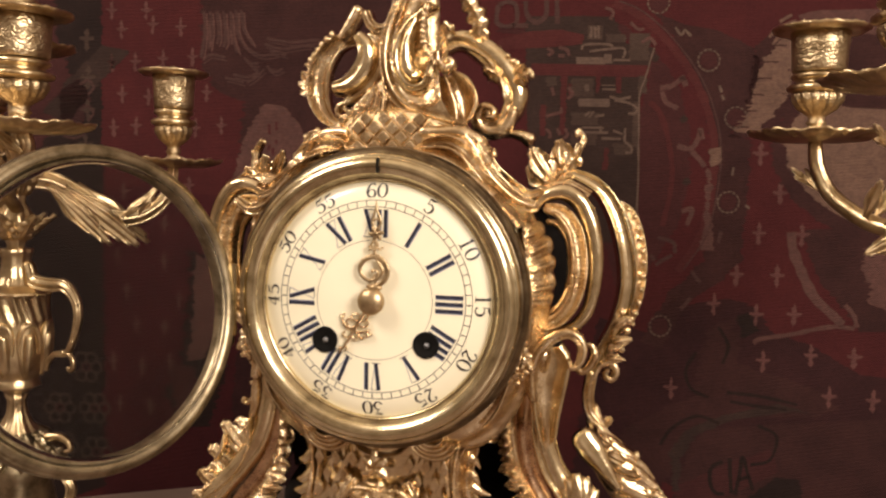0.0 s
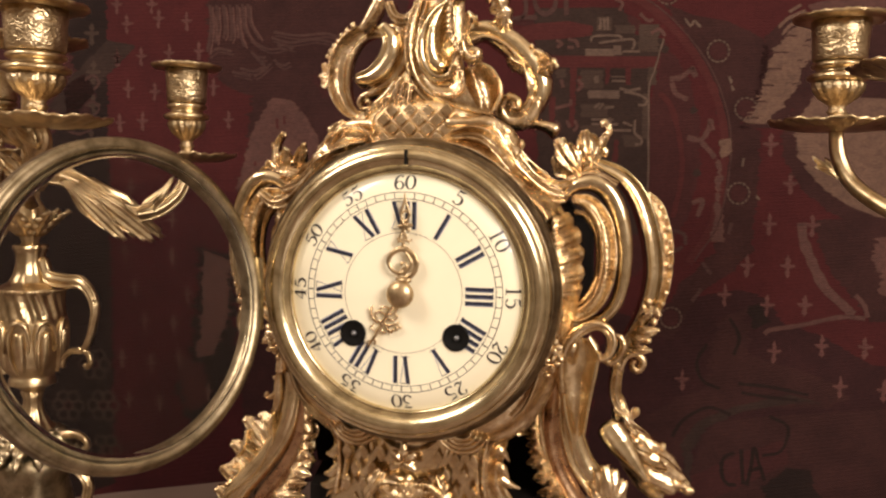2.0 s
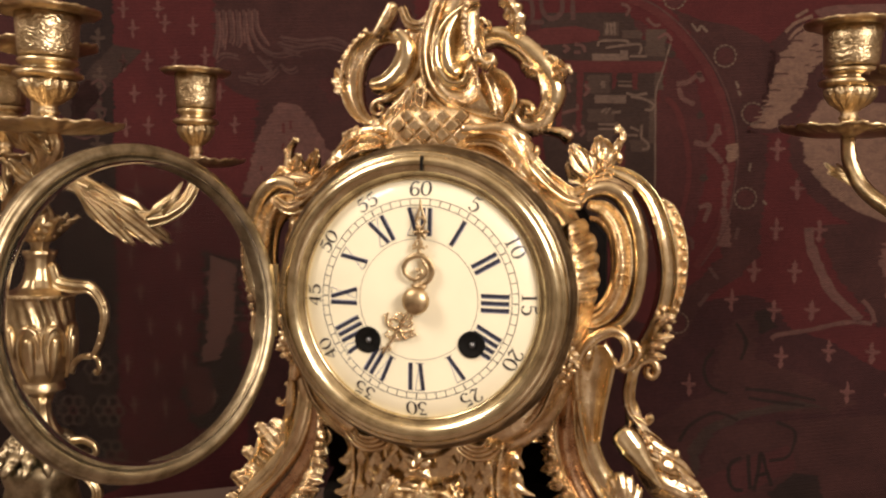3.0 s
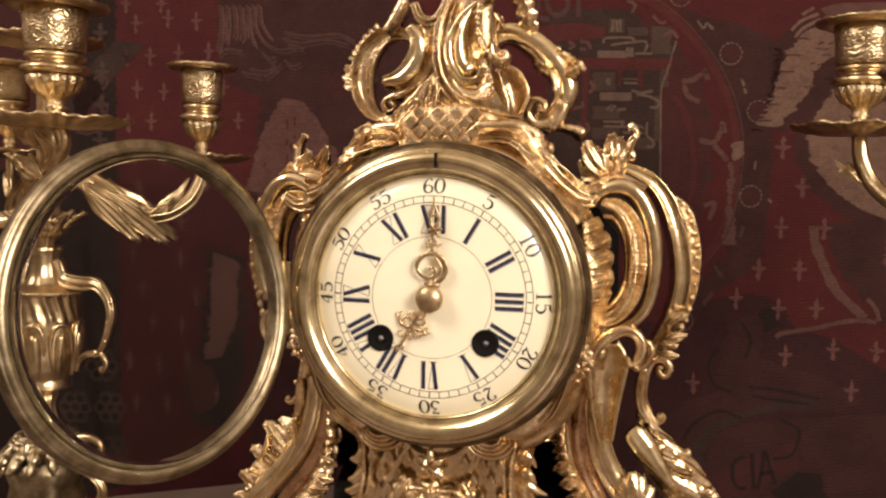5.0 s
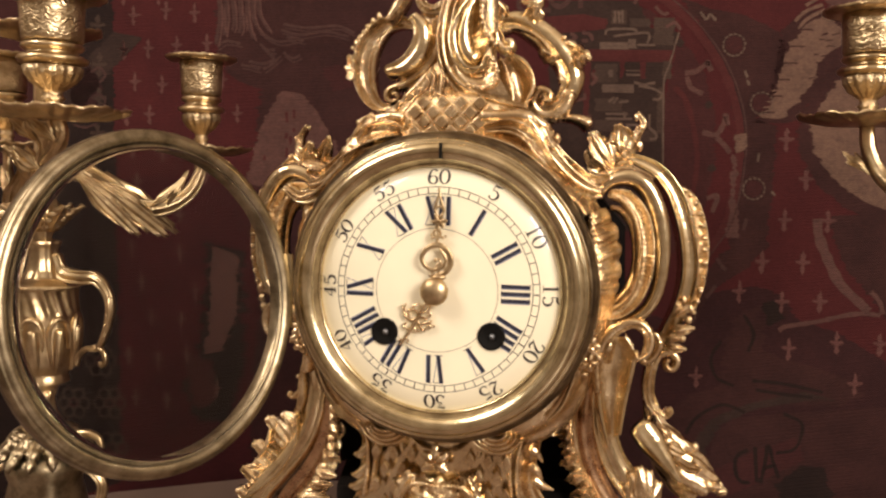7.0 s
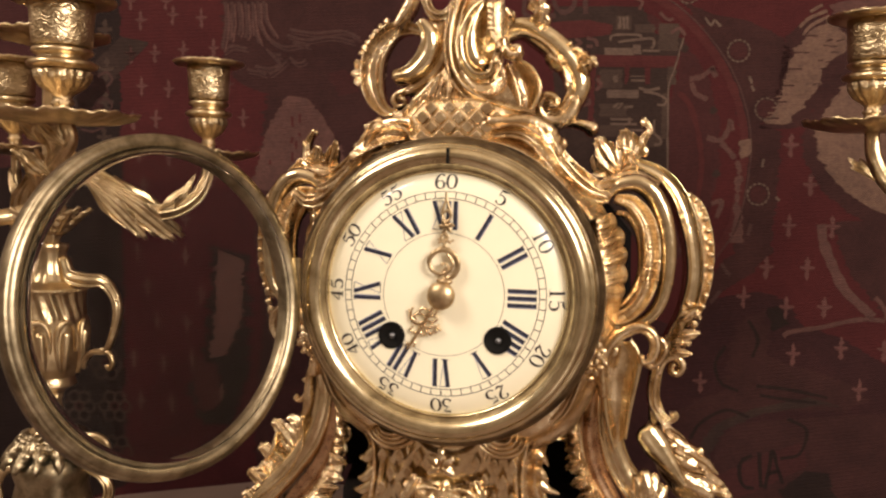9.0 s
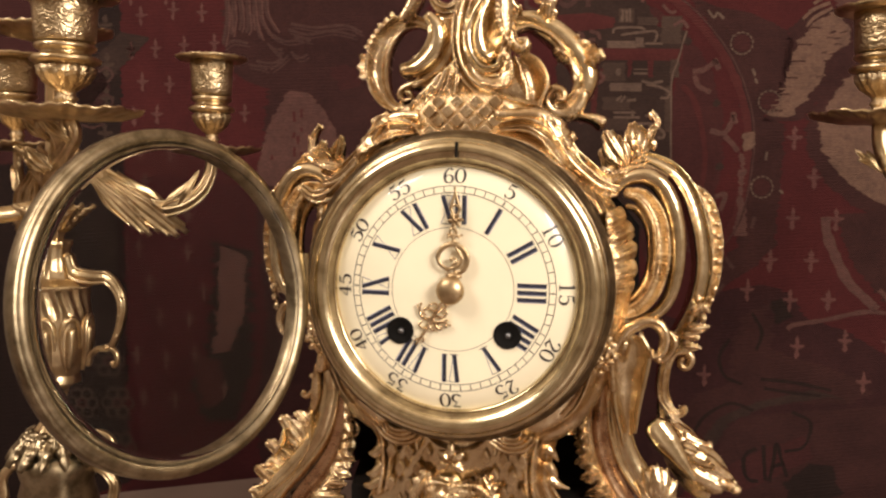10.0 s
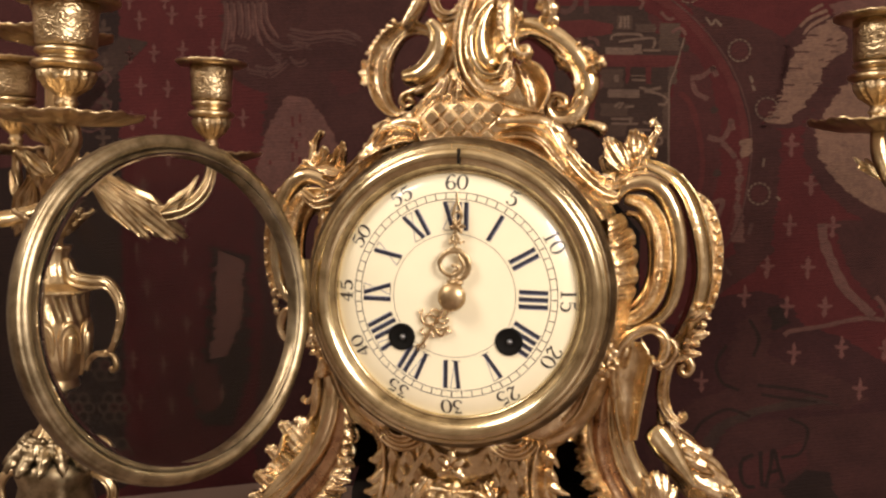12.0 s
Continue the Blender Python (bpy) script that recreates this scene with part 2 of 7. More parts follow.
def lathe(profile, n=32, wave=None, at=(0, 0, 0), flutes=0, flute_depth=0.0, twist=0.0):
    """Turned about z. wave(k, r, z, angle) may change r, z."""
    V, F = [], []
    m = len(profile)
    for i in range(n):
        a0 = 2 * math.pi * i / n
        for k, (r, z) in enumerate(profile):
            a = a0 + twist * k / m
            rr, zz = (wave(k, r, z, a0) if wave else (r, z))
            V.append(Vector((at[0] + rr * math.cos(a), at[1] + rr * math.sin(a), at[2] + zz)))
    for i in range(n):
        j = (i + 1) % n
        for k in range(m - 1):
            F.append([i * m + k, j * m + k, j * m + k + 1, i * m + k + 1])
    if profile[0][0] > 1e-6:
        F.append([i * m for i in range(n)][::-1])
    if profile[-1][0] > 1e-6:
        F.append([i * m + m - 1 for i in range(n)])
    return V, F


def ball(c, r, n=10, squash=(1, 1, 1)):
    V, F = [], []
    h = n // 2 + 1
    for i in range(h + 1):
        th = math.pi * i / h
        for j in range(n):
            ph = 2 * math.pi * j / n
            V.append(Vector((c[0] + r * squash[0] * math.sin(th) * math.cos(ph), c[1] + r * squash[1] * math.sin(th) * math.sin(ph), c[2] + r * squash[2] * math.cos(th))))
    for i in range(h):
        for j in range(n):
            k = (j + 1) % n
            F.append([i * n + j, i * n + k, (i + 1) * n + k, (i + 1) * n + j])
    return V, F


def leaf(base, tip, width, lobes=4, bulge=0.004, curl=0.003, bend=0.0, front=None, ridges=3, thick=0.0012):
    """An acanthus leaf with lobed edges, a midrib and furrows, its tip curling outward."""
    b, t = Vector(base), Vector(tip)
    L = (t - b).length
    T = (t - b) / L
    N = front(b) if front else Vector((0, -1, 0))
    N = (N - T * N.dot(T)).normalized()
    S = T.cross(N)
    nl, nw = 8 * lobes, 12
    rows = []
    for i in range(nl + 1):
        s = i / nl
        w = width * (math.sin(math.pi * min(1, 0.10 + 0.90 * s) ** 0.85) ** 0.7) * (0.62 + 0.38 * abs(math.sin(math.pi * lobes * s + 0.4))) + 0.0004
        row = []
        for j in range(nw + 1):
            u = 2 * j / nw - 1
            side = bend * math.sin(math.pi * s)
            back = abs(u) * width * 0.35
            h = bulge * (1 - u * u) * (0.5 + 0.5 * math.sin(math.pi * s)) + 0.11 * width * math.cos(math.pi * ridges * u) * (1 - 0.5 * s)
            h += curl * s ** 3 - 0.10 * width * abs(u) * math.cos(2 * math.pi * lobes * s)
            row.append(b + T * (s * L - back * (1 - s) * 0.6 + 0.0001) + S * (u * w + side) + N * h)
        rows.append(row)
    V = [p for r in rows for p in r] + [p - N * thick for r in rows for p in r]
    F, k, c = [], (nl + 1) * (nw + 1), nw + 1
    for i in range(nl):
        for j in range(nw):
            a = i * c + j
            F += [[a, a + 1, a + c + 1, a + c], [k + a, k + a + c, k + a + c + 1, k + a + 1]]
    edge = [j for j in range(c)] + [i * c + nw for i in range(1, nl + 1)] + [nl * c + j for j in range(nw - 1, -1, -1)] + [i * c for i in range(nl - 1, 0, -1)]
    for a, b2 in zip(edge, edge[1:] + edge[:1]):
        F.append([a, a + k, b2 + k, b2])
    return V, F


def petal_leaf(base, tip, width, cup=0.003, ridges=3, scallops=3, curl=0.004, front=None, thick=0.0013, bend=0.0):
    """A rounded leaf: narrow at the root, broad and blunt at the tip, ribbed, with a scalloped rolled edge."""
    b, t = Vector(base), Vector(tip)
    L = (t - b).length
    T = (t - b) / L
    N = front(b) if front else Vector((0, -1, 0))
    N = (N - T * N.dot(T)).normalized()
    S = T.cross(N)
    nl, nw = 22, 24
    top = []
    for i in range(nl + 1):
        s = i / nl
        for j in range(nw + 1):
            u = 2 * j / nw - 1
            rim = 1 + 0.09 * abs(math.sin(math.pi * scallops * u)) * s
            w = width * (0.30 + 0.70 * smoothstep(0.0, 0.62, s)) * (1 - 0.25 * s ** 4)
            reach = s * L * (1 - 0.42 * s * abs(u) ** 2.2) * rim
            h = cup * math.sin(math.pi * min(1.0, 0.15 + 0.85 * s)) * (1 - 0.5 * u * u)
            h += 0.13 * width * math.cos(2 * math.pi * ridges * u / 2) * (1 - 0.4 * s)
            h += curl * s ** 4 + 0.16 * width * smoothstep(0.75, 1.0, abs(u))
            top.append(b + T * reach + S * (u * w * rim + bend * s * s) + N * h)
    k, c = len(top), nw + 1
    V = top + [p - N * thick for p in top]
    F = []
    for i in range(nl):
        for j in range(nw):
            a = i * c + j
            F += [[a, a + 1, a + c + 1, a + c], [k + a, k + a + c, k + a + c + 1, k + a + 1]]
    edge = [j for j in range(c)] + [i * c + nw for i in range(1, nl + 1)] + [nl * c + j for j in range(nw - 1, -1, -1)] + [i * c for i in range(nl - 1, 0, -1)]
    for a, b2 in zip(edge, edge[1:] + edge[:1]):
        F.append([a, a + k, b2 + k, b2])
    return V, F


def ruled(A, B, nu, nv, lift, thick=0.004):
    """A relief between two lines; lift(u, v) is how far it stands out, u along, v across."""
    P, Q = spline(A, 24), spline(B, 24)
    c = nv + 3
    V, F = [], []
    for i in range(nu + 1):
        u = i / nu
        p, q = P[round(u * (len(P) - 1))], Q[round(u * (len(Q) - 1))]
        row = [p.lerp(q, j / nv) - Vector((0, lift(u, j / nv), 0)) for j in range(nv + 1)]
        V += [row[0] + Vector((0, thick, 0))] + row + [row[-1] + Vector((0, thick, 0))]
    for i in range(nu):
        for j in range(c - 1):
            F.append([i * c + j, (i + 1) * c + j, (i + 1) * c + j + 1, i * c + j + 1])
    return V, F


def frill(A, B, lobes, deep=0.35, bulge=0.003, rib=0.0014, strands=3, nu=200, nv=14, thick=0.004):
    """A ruffled sheet from line A out to a scalloped edge along B, ribbed by its lobes."""
    P, Q = spline(A, 40), spline(B, 40)
    c = nv + 3
    V, F = [], []
    for i in range(nu + 1):
        u = i / nu
        p, q = P[round(u * (len(P) - 1))], Q[round(u * (len(Q) - 1))]
        f = lobes * u + 0.20 * noise.noise(Vector((u * 6, 1.7, lobes)))
        pipe = abs(math.sin(math.pi * f)) ** 0.62
        q = p + (q - p) * (1 - deep + deep * pipe) * (1 + 0.10 * noise.noise(Vector((math.floor(f) * 1.9, 0.4, lobes))))
        row = []
        for j in range(nv + 1):
            v = j / nv
            h = bulge * math.sin(math.pi * v ** 0.8) + rib * (pipe - 0.5) * smoothstep(0.0, 0.7, v)
            h += 0.22 * rib * math.cos(2 * math.pi * strands * f) * math.sin(math.pi * v) + 0.0010 * smoothstep(0.86, 1.0, v)
            row.append(p.lerp(q, v) - Vector((0, h, 0)))
        V += [row[0] + Vector((0, thick, 0))] + row + [row[-1] + Vector((0, thick, 0))]
    for i in range(nu):
        for j in range(c - 1):
            F.append([i * c + j, (i + 1) * c + j, (i + 1) * c + j + 1, i * c + j + 1])
    return V, F


def box(lo, hi):
    x0, y0, z0 = lo
    x1, y1, z1 = hi
    V = [Vector(p) for p in ((x0, y0, z0), (x1, y0, z0), (x1, y1, z0), (x0, y1, z0), (x0, y0, z1), (x1, y0, z1), (x1, y1, z1), (x0, y1, z1))]
    return V, [[3, 2, 1, 0], [4, 5, 6, 7], [0, 1, 5, 4], [1, 2, 6, 5], [2, 3, 7, 6], [3, 0, 4, 7]]


def prism(poly, z0, z1):
    n = len(poly)
    V = [Vector((x, y, z0)) for x, y in poly] + [Vector((x, y, z1)) for x, y in poly]
    return V, [list(range(n))[::-1], list(range(n, 2 * n))] + [[i, (i + 1) % n, n + (i + 1) % n, n + i] for i in range(n)]


# ---- the room ----
TABLE = 0.03


def setting(name, geo, material, label, category):
    return tagged(part(name, geo, material, None, smooth=False), label, category, kind="structure")


WALL = Matrix.Translation((0, 0.3977, 0)) @ Matrix.Rotation(math.atan(0.158), 4, "Z")
setting("wall_north", moved(box((-2.2, 0.012, -0.8), (2.2, 0.13, 1.9)), WALL), PLASTER, "warm plaster wall behind the hanging tapestry", "wall")
setting("wall_south", box((-2.4, -2.9, -0.8), (2.4, -2.8, 1.9)), PLASTER, "warm plaster wall opposite the table", "wall")
setting("wall_west", box((-2.3, -2.8, -0.8), (-2.2, 0.05, 1.9)), PLASTER, "warm plaster side wall", "wall")
setting("wall_east", box((2.2, -2.8, -0.8), (2.3, 0.74, 1.9)), PLASTER, "warm plaster side wall", "wall")
setting("ceiling", box((-2.4, -2.9, 1.9), (2.4, 0.9, 2.0)), CEILING_WHITE, "off-white painted ceiling", "ceiling")
setting("floor", box((-2.4, -2.9, -0.9), (2.4, 0.9, -0.8)), BOARDS, "dark wooden floor", "floor")

table = thing("table", (0, 0.1, -0.8), "table with a pale beige stone top under the clock", "table")
# unseen front part is extended to bounce light up onto the gilt
top = [(-0.62, -0.48), (0.62, -0.48), (0.62, 0.42), (0.05, 0.392), (-0.17, 0.362), (-0.244, 0.347), (-0.335, 0.288), (-0.45, 0.20), (-0.62, 0.06)]
part("tabletop", prism(top, TABLE - 0.025, TABLE), MARBLE, table, "pale beige stone slab", smooth=False)
part("apron", box((-0.40, -0.42, TABLE - 0.12), (0.55, 0.18, TABLE - 0.025)), BOARDS, table, smooth=False)
for x, y in ((-0.36, -0.38), (0.5, -0.38), (-0.36, 0.14), (0.5, 0.14)):
    part("leg", lathe([(0.016, 0), (0.02, 0.1), (0.026, 0.6), (0.022, 0.71)], 16, at=(x, y, -0.8)), BOARDS, table)

# ---- clock: centre lines of its scrolls, x and z in millimetres ----
APRON_IN = [(38.0, 189.1), (34.1, 181.2), (33.4, 173.4), (33.8, 166.1), (35.5, 156.4)]
APRON_OUT = [(49.6, 188.8), (42.7, 187.7), (40.8, 181.4), (39.6, 174.1), (39.8, 167.3), (43.1, 160.5), (48.9, 153.1)]
TIP_A = [(37.8, 181.3), (40.2, 179.4), (42.3, 176.3)]
TIP_B = [(38.0, 174.5), (40.6, 171.2), (42.4, 168.3)]
TIP_C = [(39.1, 168.2), (42.9, 165.9), (47.1, 164.3)]
SWIRL_A = [(-20.8, 321.4), (-15.5, 327.0), (-11.3, 333.0), (-8.4, 340.4)]
SWIRL_B = [(-18.1, 320.7), (-12.9, 325.6), (-8.7, 331.1), (-6.7, 338.1)]
SWIRL_C = [(-23.0, 323.2), (-18.7, 328.8), (-14.5, 333.0), (-10.7, 338.1)]
SWIRL_D = [(-14.7, 321.4), (-10.4, 324.6), (-6.9, 329.3), (-5.4, 335.3)]
PET_A = [(66.4, 299.7), (56.4, 315.2)]
PET_B = [(69.7, 304.0), (64.7, 318.8)]
PET_C = [(63.2, 299.1), (53.7, 308.1)]
PET_D = [(72.2, 304.8), (76.2, 315.9), (78.9, 320.9), (76.3, 325.4)]
CROWN_LO = [(11.3, 312.2), (20.0, 310.7), (28.1, 307.8), (37.3, 302.5)]
CROWN_UP = [(13.9, 318.2), (22.0, 319.0), (30.0, 318.6), (39.3, 311.2)]
CROWN_LO_L = [(-19.9, 312.0), (-28.8, 310.3), (-37.6, 306.2), (-45.1, 301.8)]
CROWN_UP_L = [(-19.0, 318.1), (-27.4, 318.1), (-35.6, 315.7), (-43.6, 309.6)]
SHOULDER_LO = [(60.1, 290.0), (67.0, 295.5), (74.4, 296.6), (81.5, 292.9)]
SHOULDER_UP = [(55.4, 295.3), (63.9, 300.9), (74.0, 302.5), (84.8, 297.8)]
SWIRL_E = [(-5.1, 323.7), (-4.8, 329.5), (-4.4, 335.3), (-4.1, 341.7)]
C_TUBE = [(62.0, 288.5), (63.0, 292.0), (66.9, 295.5), (73.6, 296.8), (80.0, 293.5), (84.5, 286.1), (87.1, 277.0), (88.2, 266.7), (87.7, 256.3), (85.4, 246.9), (80.3, 240.1), (72.5, 236.4), (64.5, 236.5)]
C_BAND = [(66.7, 289.8), (72.8, 288.1), (78.3, 280.9), (80.7, 271.0), (81.0, 261.8), (79.4, 252.4), (75.2, 244.5), (68.5, 240.0), (62.1, 240.7)]
C_INNER = [(66.9, 284.2), (71.5, 282.7), (76.0, 276.6), (77.9, 267.5), (77.6, 258.2), (74.5, 250.1), (69.3, 244.7), (63.8, 245.0)]
STRAP = [(68.7, 306.3), (76.6, 304.4), (85.3, 299.8), (92.2, 291.2), (96.8, 279.5), (99.5, 268.3), (100.5, 257.0), (99.4, 246.8), (96.9, 237.8), (92.7, 228.6), (88.8, 221.4), (86.2, 212.7), (85.6, 202.3), (87.9, 194.7)]
VOLUTE = [(87.2, 211.5), (89.9, 217.4), (94.8, 219.2), (97.6, 215.8), (96.0, 211.8), (93.3, 212.4), (93.0, 215.0), (94.4, 215.6)]
STEM = [(86.6, 214.1), (85.2, 204.9), (86.0, 197.1), (89.0, 192.4), (93.0, 190.1), (95.4, 191.6), (95.1, 193.4)]
BEADS = [(96.1, 292.0), (100.3, 288.8), (103.2, 282.9), (105.1, 276.0), (106.4, 268.5), (106.5, 260.5), (106.0, 252.2), (104.4, 244.5), (102.7, 237.6)]
BEADS_LOW = [(102.2, 239.3), (101.5, 232.9), (99.8, 227.2), (97.6, 222.0)]
KNOB = [(96.7, 241.6), (99.1, 243.5), (100.7, 240.5), (97.9, 238.4)]
TOPSTRAP = [(33.7, 318.4), (38.2, 310.8), (42.5, 303.5), (48.8, 296.8), (55.7, 291.8), (61.7, 290.1)]
TOPSTRAP2 = [(39.2, 314.4), (43.0, 307.7), (46.8, 303.2), (53.3, 298.0), (59.0, 295.1), (64.6, 296.6)]
LEGSCROLL = [(64.0, 208.0), (63.1, 218.7), (65.3, 227.6), (70.3, 233.9), (77.0, 237.1), (82.3, 235.1), (84.3, 230.0), (82.7, 224.3), (79.2, 222.6), (78.2, 225.4)]
PANEL_A = [(64.8, 222.5), (64.0, 211.4), (65.4, 197.9), (69.1, 183.3)]
PANEL_B = [(78.3, 224.7), (76.7, 214.8), (74.7, 202.4), (73.3, 189.9)]
HOOK = [(80.4, 220.1), (83.4, 218.6), (86.5, 221.3), (88.5, 226.2), (86.7, 230.1), (83.0, 230.3)]
LEG_OUT = [(66.6, 229.5), (65.2, 215.4), (65.2, 200.0), (66.7, 186.2), (70.6, 173.7), (76.7, 164.1), (84.3, 154.6), (93.2, 144.1), (100.1, 132.2), (103.0, 118.5)]
LEG_MID = [(62.3, 219.7), (58.8, 203.5), (57.8, 190.9), (59.2, 178.2), (63.5, 165.7), (70.8, 153.3), (80.0, 141.4), (86.8, 129.3), (89.8, 115.5)]
LEG_IN = [(57.6, 215.1), (53.5, 203.4), (53.2, 190.8), (54.8, 178.1), (58.7, 165.5), (65.0, 152.9), (73.3, 140.7), (80.0, 128.6), (83.0, 114.7)]
COMB_A = [(54.5, 199.9), (54.4, 185.2), (57.8, 172.8), (63.7, 161.9), (69.0, 152.0)]
COMB_B = [(48.0, 197.5), (47.3, 184.5), (50.2, 172.7), (54.6, 161.9), (58.0, 150.0)]
LEFT_COMB_A = [(-57.9, 195.5), (-57.5, 181.3), (-59.3, 170.2), (-63.5, 159.4), (-68.3, 151.2), (-74.7, 143.8)]
LEFT_COMB_B = [(-53.5, 191.8), (-49.9, 180.0), (-51.5, 170.3), (-53.9, 159.7), (-57.0, 152.8), (-59.1, 145.0)]
HORN = [(86.8, 196.0), (88.2, 189.0), (90.3, 181.0), (95.6, 171.9), (102.6, 163.0), (112.0, 153.2)]
HORN_TOP = [(92.7, 170.8), (88.4, 187.3)]
HORN_BEADS = [(98.2, 174.0), (102.3, 173.8), (106.0, 170.4), (108.0, 172.2)]
HORN_BEADS2 = [(113.0, 160.4), (117.2, 157.3), (119.8, 154.9), (120.4, 152.8)]
HORN_LEAF = [(104.8, 155.6), (120.8, 155.5)]
APRON_EDGE = [(33.9, 187.0), (32.7, 180.7), (32.2, 173.4), (32.6, 166.1), (34.3, 156.4)]
APRON_RIB = [(29.8, 182.5), (29.3, 176.9), (29.5, 169.6), (31.0, 158.7)]
TOP_BASE_R = [(13.9, 320.3), (22.0, 320.1), (30.0, 320.2), (38.0, 316.7), (41.5, 312.7)]
TOP_BASE_L = [(-18.9, 311.0), (-22.4, 314.8), (-29.4, 315.2), (-36.6, 311.9), (-41.1, 306.7), (-43.7, 300.4)]
TOP_BASE_L2 = [(-20.8, 320.2), (-29.5, 319.5), (-36.7, 316.2), (-39.9, 318.2)]
TOP_BASE_R2 = [(16.3, 315.0), (25.6, 315.8), (32.9, 312.5), (38.3, 306.2), (41.9, 301.2)]
BODY_L = [(-45.1, 301.1), (-51.0, 294.5), (-58.7, 287.4), (-67.0, 285.2), (-73.9, 289.6)]
FLORETS = [(61.3, 229.7), (60.4, 222.9)]
BUDS = [(57.6, 231.9), (55.9, 216.9), (58.8, 216.4)]
FLORET_STEM = [(55.2, 217.5), (53.2, 211.0), (49.9, 203.4), (44.8, 197.4)]
TEAR = [(9.5, 369.0), (6.2, 362.2), (4.8, 354.6), (5.7, 348.1), (8.4, 344.4), (10.6, 346.0)]
TEAR_RIM = [(17.5, 374.5), (11.5, 371.5), (5.5, 367.0), (1.7, 361.1), (0.0, 354.5), (1.3, 346.5), (6.0, 340.4), (12.0, 340.4), (14.2, 345.6)]
CART_OUT = [(9.0, 386.0), (3.2, 379.0), (-0.4, 371.1), (-2.7, 363.6), (-3.9, 356.7), (-3.8, 348.6), (-2.2, 341.6), (1.8, 335.1), (7.6, 330.9), (15.5, 327.6), (23.7, 325.3), (30.7, 323.9)]
CART_LOW_A = [(1.9, 343.6), (5.8, 338.4), (12.0, 337.0), (17.6, 340.6)]
CART_LOW_B = [(-1.9, 339.4), (6.0, 331.0), (15.3, 327.2), (27.1, 324.4)]
CART_BEADS = [(7.4, 333.3), (14.0, 332.3), (18.0, 334.6), (19.0, 339.7), (16.8, 344.8)]
CART_EDGE = [(18.0, 381.0), (14.8, 375.6), (13.0, 370.3), (12.4, 365.2), (12.7, 360.6), (13.8, 356.5), (15.3, 353.2), (17.9, 350.0)]
CART_WEB_A = [(13.5, 370.0), (13.7, 360.7), (15.3, 354.7), (18.2, 350.0)]
CART_WEB_B = [(16.3, 371.0), (16.7, 363.8), (17.3, 359.0), (18.9, 354.1)]
CART_VOL = [(17.4, 355.6), (18.2, 351.4), (21.1, 348.6), (23.9, 349.5), (23.6, 351.8), (21.2, 351.8)]
TOP_R_OUT = [(11.7, 365.9), (20.9, 367.2), (29.5, 363.3), (37.2, 357.3), (43.8, 349.7), (47.0, 341.7), (45.2, 334.1), (40.9, 328.1)]
TOP_R_IN = [(13.9, 360.6), (21.2, 363.2), (30.5, 359.6), (37.1, 352.4), (40.9, 345.3), (42.0, 339.1)]
TOP_R_VOL = [(45.9, 333.6), (43.4, 328.0), (39.1, 325.0), (34.1, 325.0), (30.9, 328.0), (30.8, 332.0), (33.6, 334.6), (36.8, 333.4), (37.2, 330.6), (35.0, 329.8)]
TOP_R_TAIL = [(40.7, 324.0), (46.4, 323.3), (51.0, 322.4), (54.6, 320.6)]
R_LEAVES = [(45.9, 346.7), (54.2, 350.6), (39.8, 348.8), (31.5, 352.9)]
R_BEADS = [(42.9, 359.1), (46.0, 356.0), (48.5, 355.0), (52.6, 351.9), (54.2, 349.9)]
FAN_A = [(14.8, 347.7), (15.5, 338.0), (18.5, 331.0), (22.5, 326.4)]
FAN_B = [(20.1, 350.3), (28.0, 345.9), (31.3, 337.9), (29.4, 330.9), (26.0, 325.8)]
TOP_S1 = [(-17.3, 362.6), (-13.9, 357.6), (-13.5, 351.8), (-16.5, 345.6), (-21.8, 341.0), (-28.1, 339.4)]
TOP_S2 = [(-6.0, 362.1), (-7.1, 353.0), (-9.6, 345.7), (-13.9, 340.1), (-19.3, 336.1), (-23.7, 333.0)]
TOP_CURL = [(-26.8, 338.7), (-32.1, 336.7), (-35.8, 334.9), (-36.8, 331.8), (-34.4, 329.5), (-31.4, 330.8), (-32.0, 333.3), (-33.9, 333.3)]
TOP_LOOP = [(-24.8, 362.4), (-27.5, 366.1), (-33.8, 367.6), (-40.7, 365.9), (-46.1, 360.7), (-49.7, 353.4), (-50.7, 345.4), (-49.7, 338.0), (-46.8, 331.6), (-42.3, 327.8), (-37.3, 328.4), (-34.1, 331.5)]
LOOP_LEAVES = [(-54.1, 345.6), (-60.0, 346.2), (-54.7, 348.3), (-58.1, 352.6), (-54.0, 343.5), (-58.5, 340.8)]
LOOP_BEADS = [(-43.3, 370.3), (-48.7, 365.7), (-52.6, 360.5), (-55.9, 355.8)]
CREST_L = [(-29.8, 381.7), (-33.5, 374.6), (-37.7, 368.0)]
CREST_ARCH = [(-6.1, 376.5), (-9.5, 370.8), (-13.5, 368.9), (-18.2, 371.0), (-20.8, 377.0)]
CREST_DISC = [(-20.3, 366.6), (-14.5, 365.0), (-8.9, 366.4)]
CREST_LEAVES = [(25.5, 367.1), (21.1, 380.3), (29.0, 366.6), (30.3, 373.6), (16.7, 369.9), (12.3, 375.0)]
SHELL_IN = [(58.7, 281.8), (59.5, 271.1), (60.3, 259.9), (61.0, 250.9), (61.2, 244.6)]
SHELL_OUT = [(65.5, 284.9), (68.9, 277.6), (71.9, 268.5), (72.3, 258.1), (69.9, 248.7), (63.4, 241.1)]
FINE_IN = [(44.7, 292.7), (48.8, 289.6), (52.9, 285.7), (56.1, 281.3)]
FINE_OUT = [(48.0, 296.5), (53.6, 292.5), (59.1, 288.5), (62.9, 283.5)]
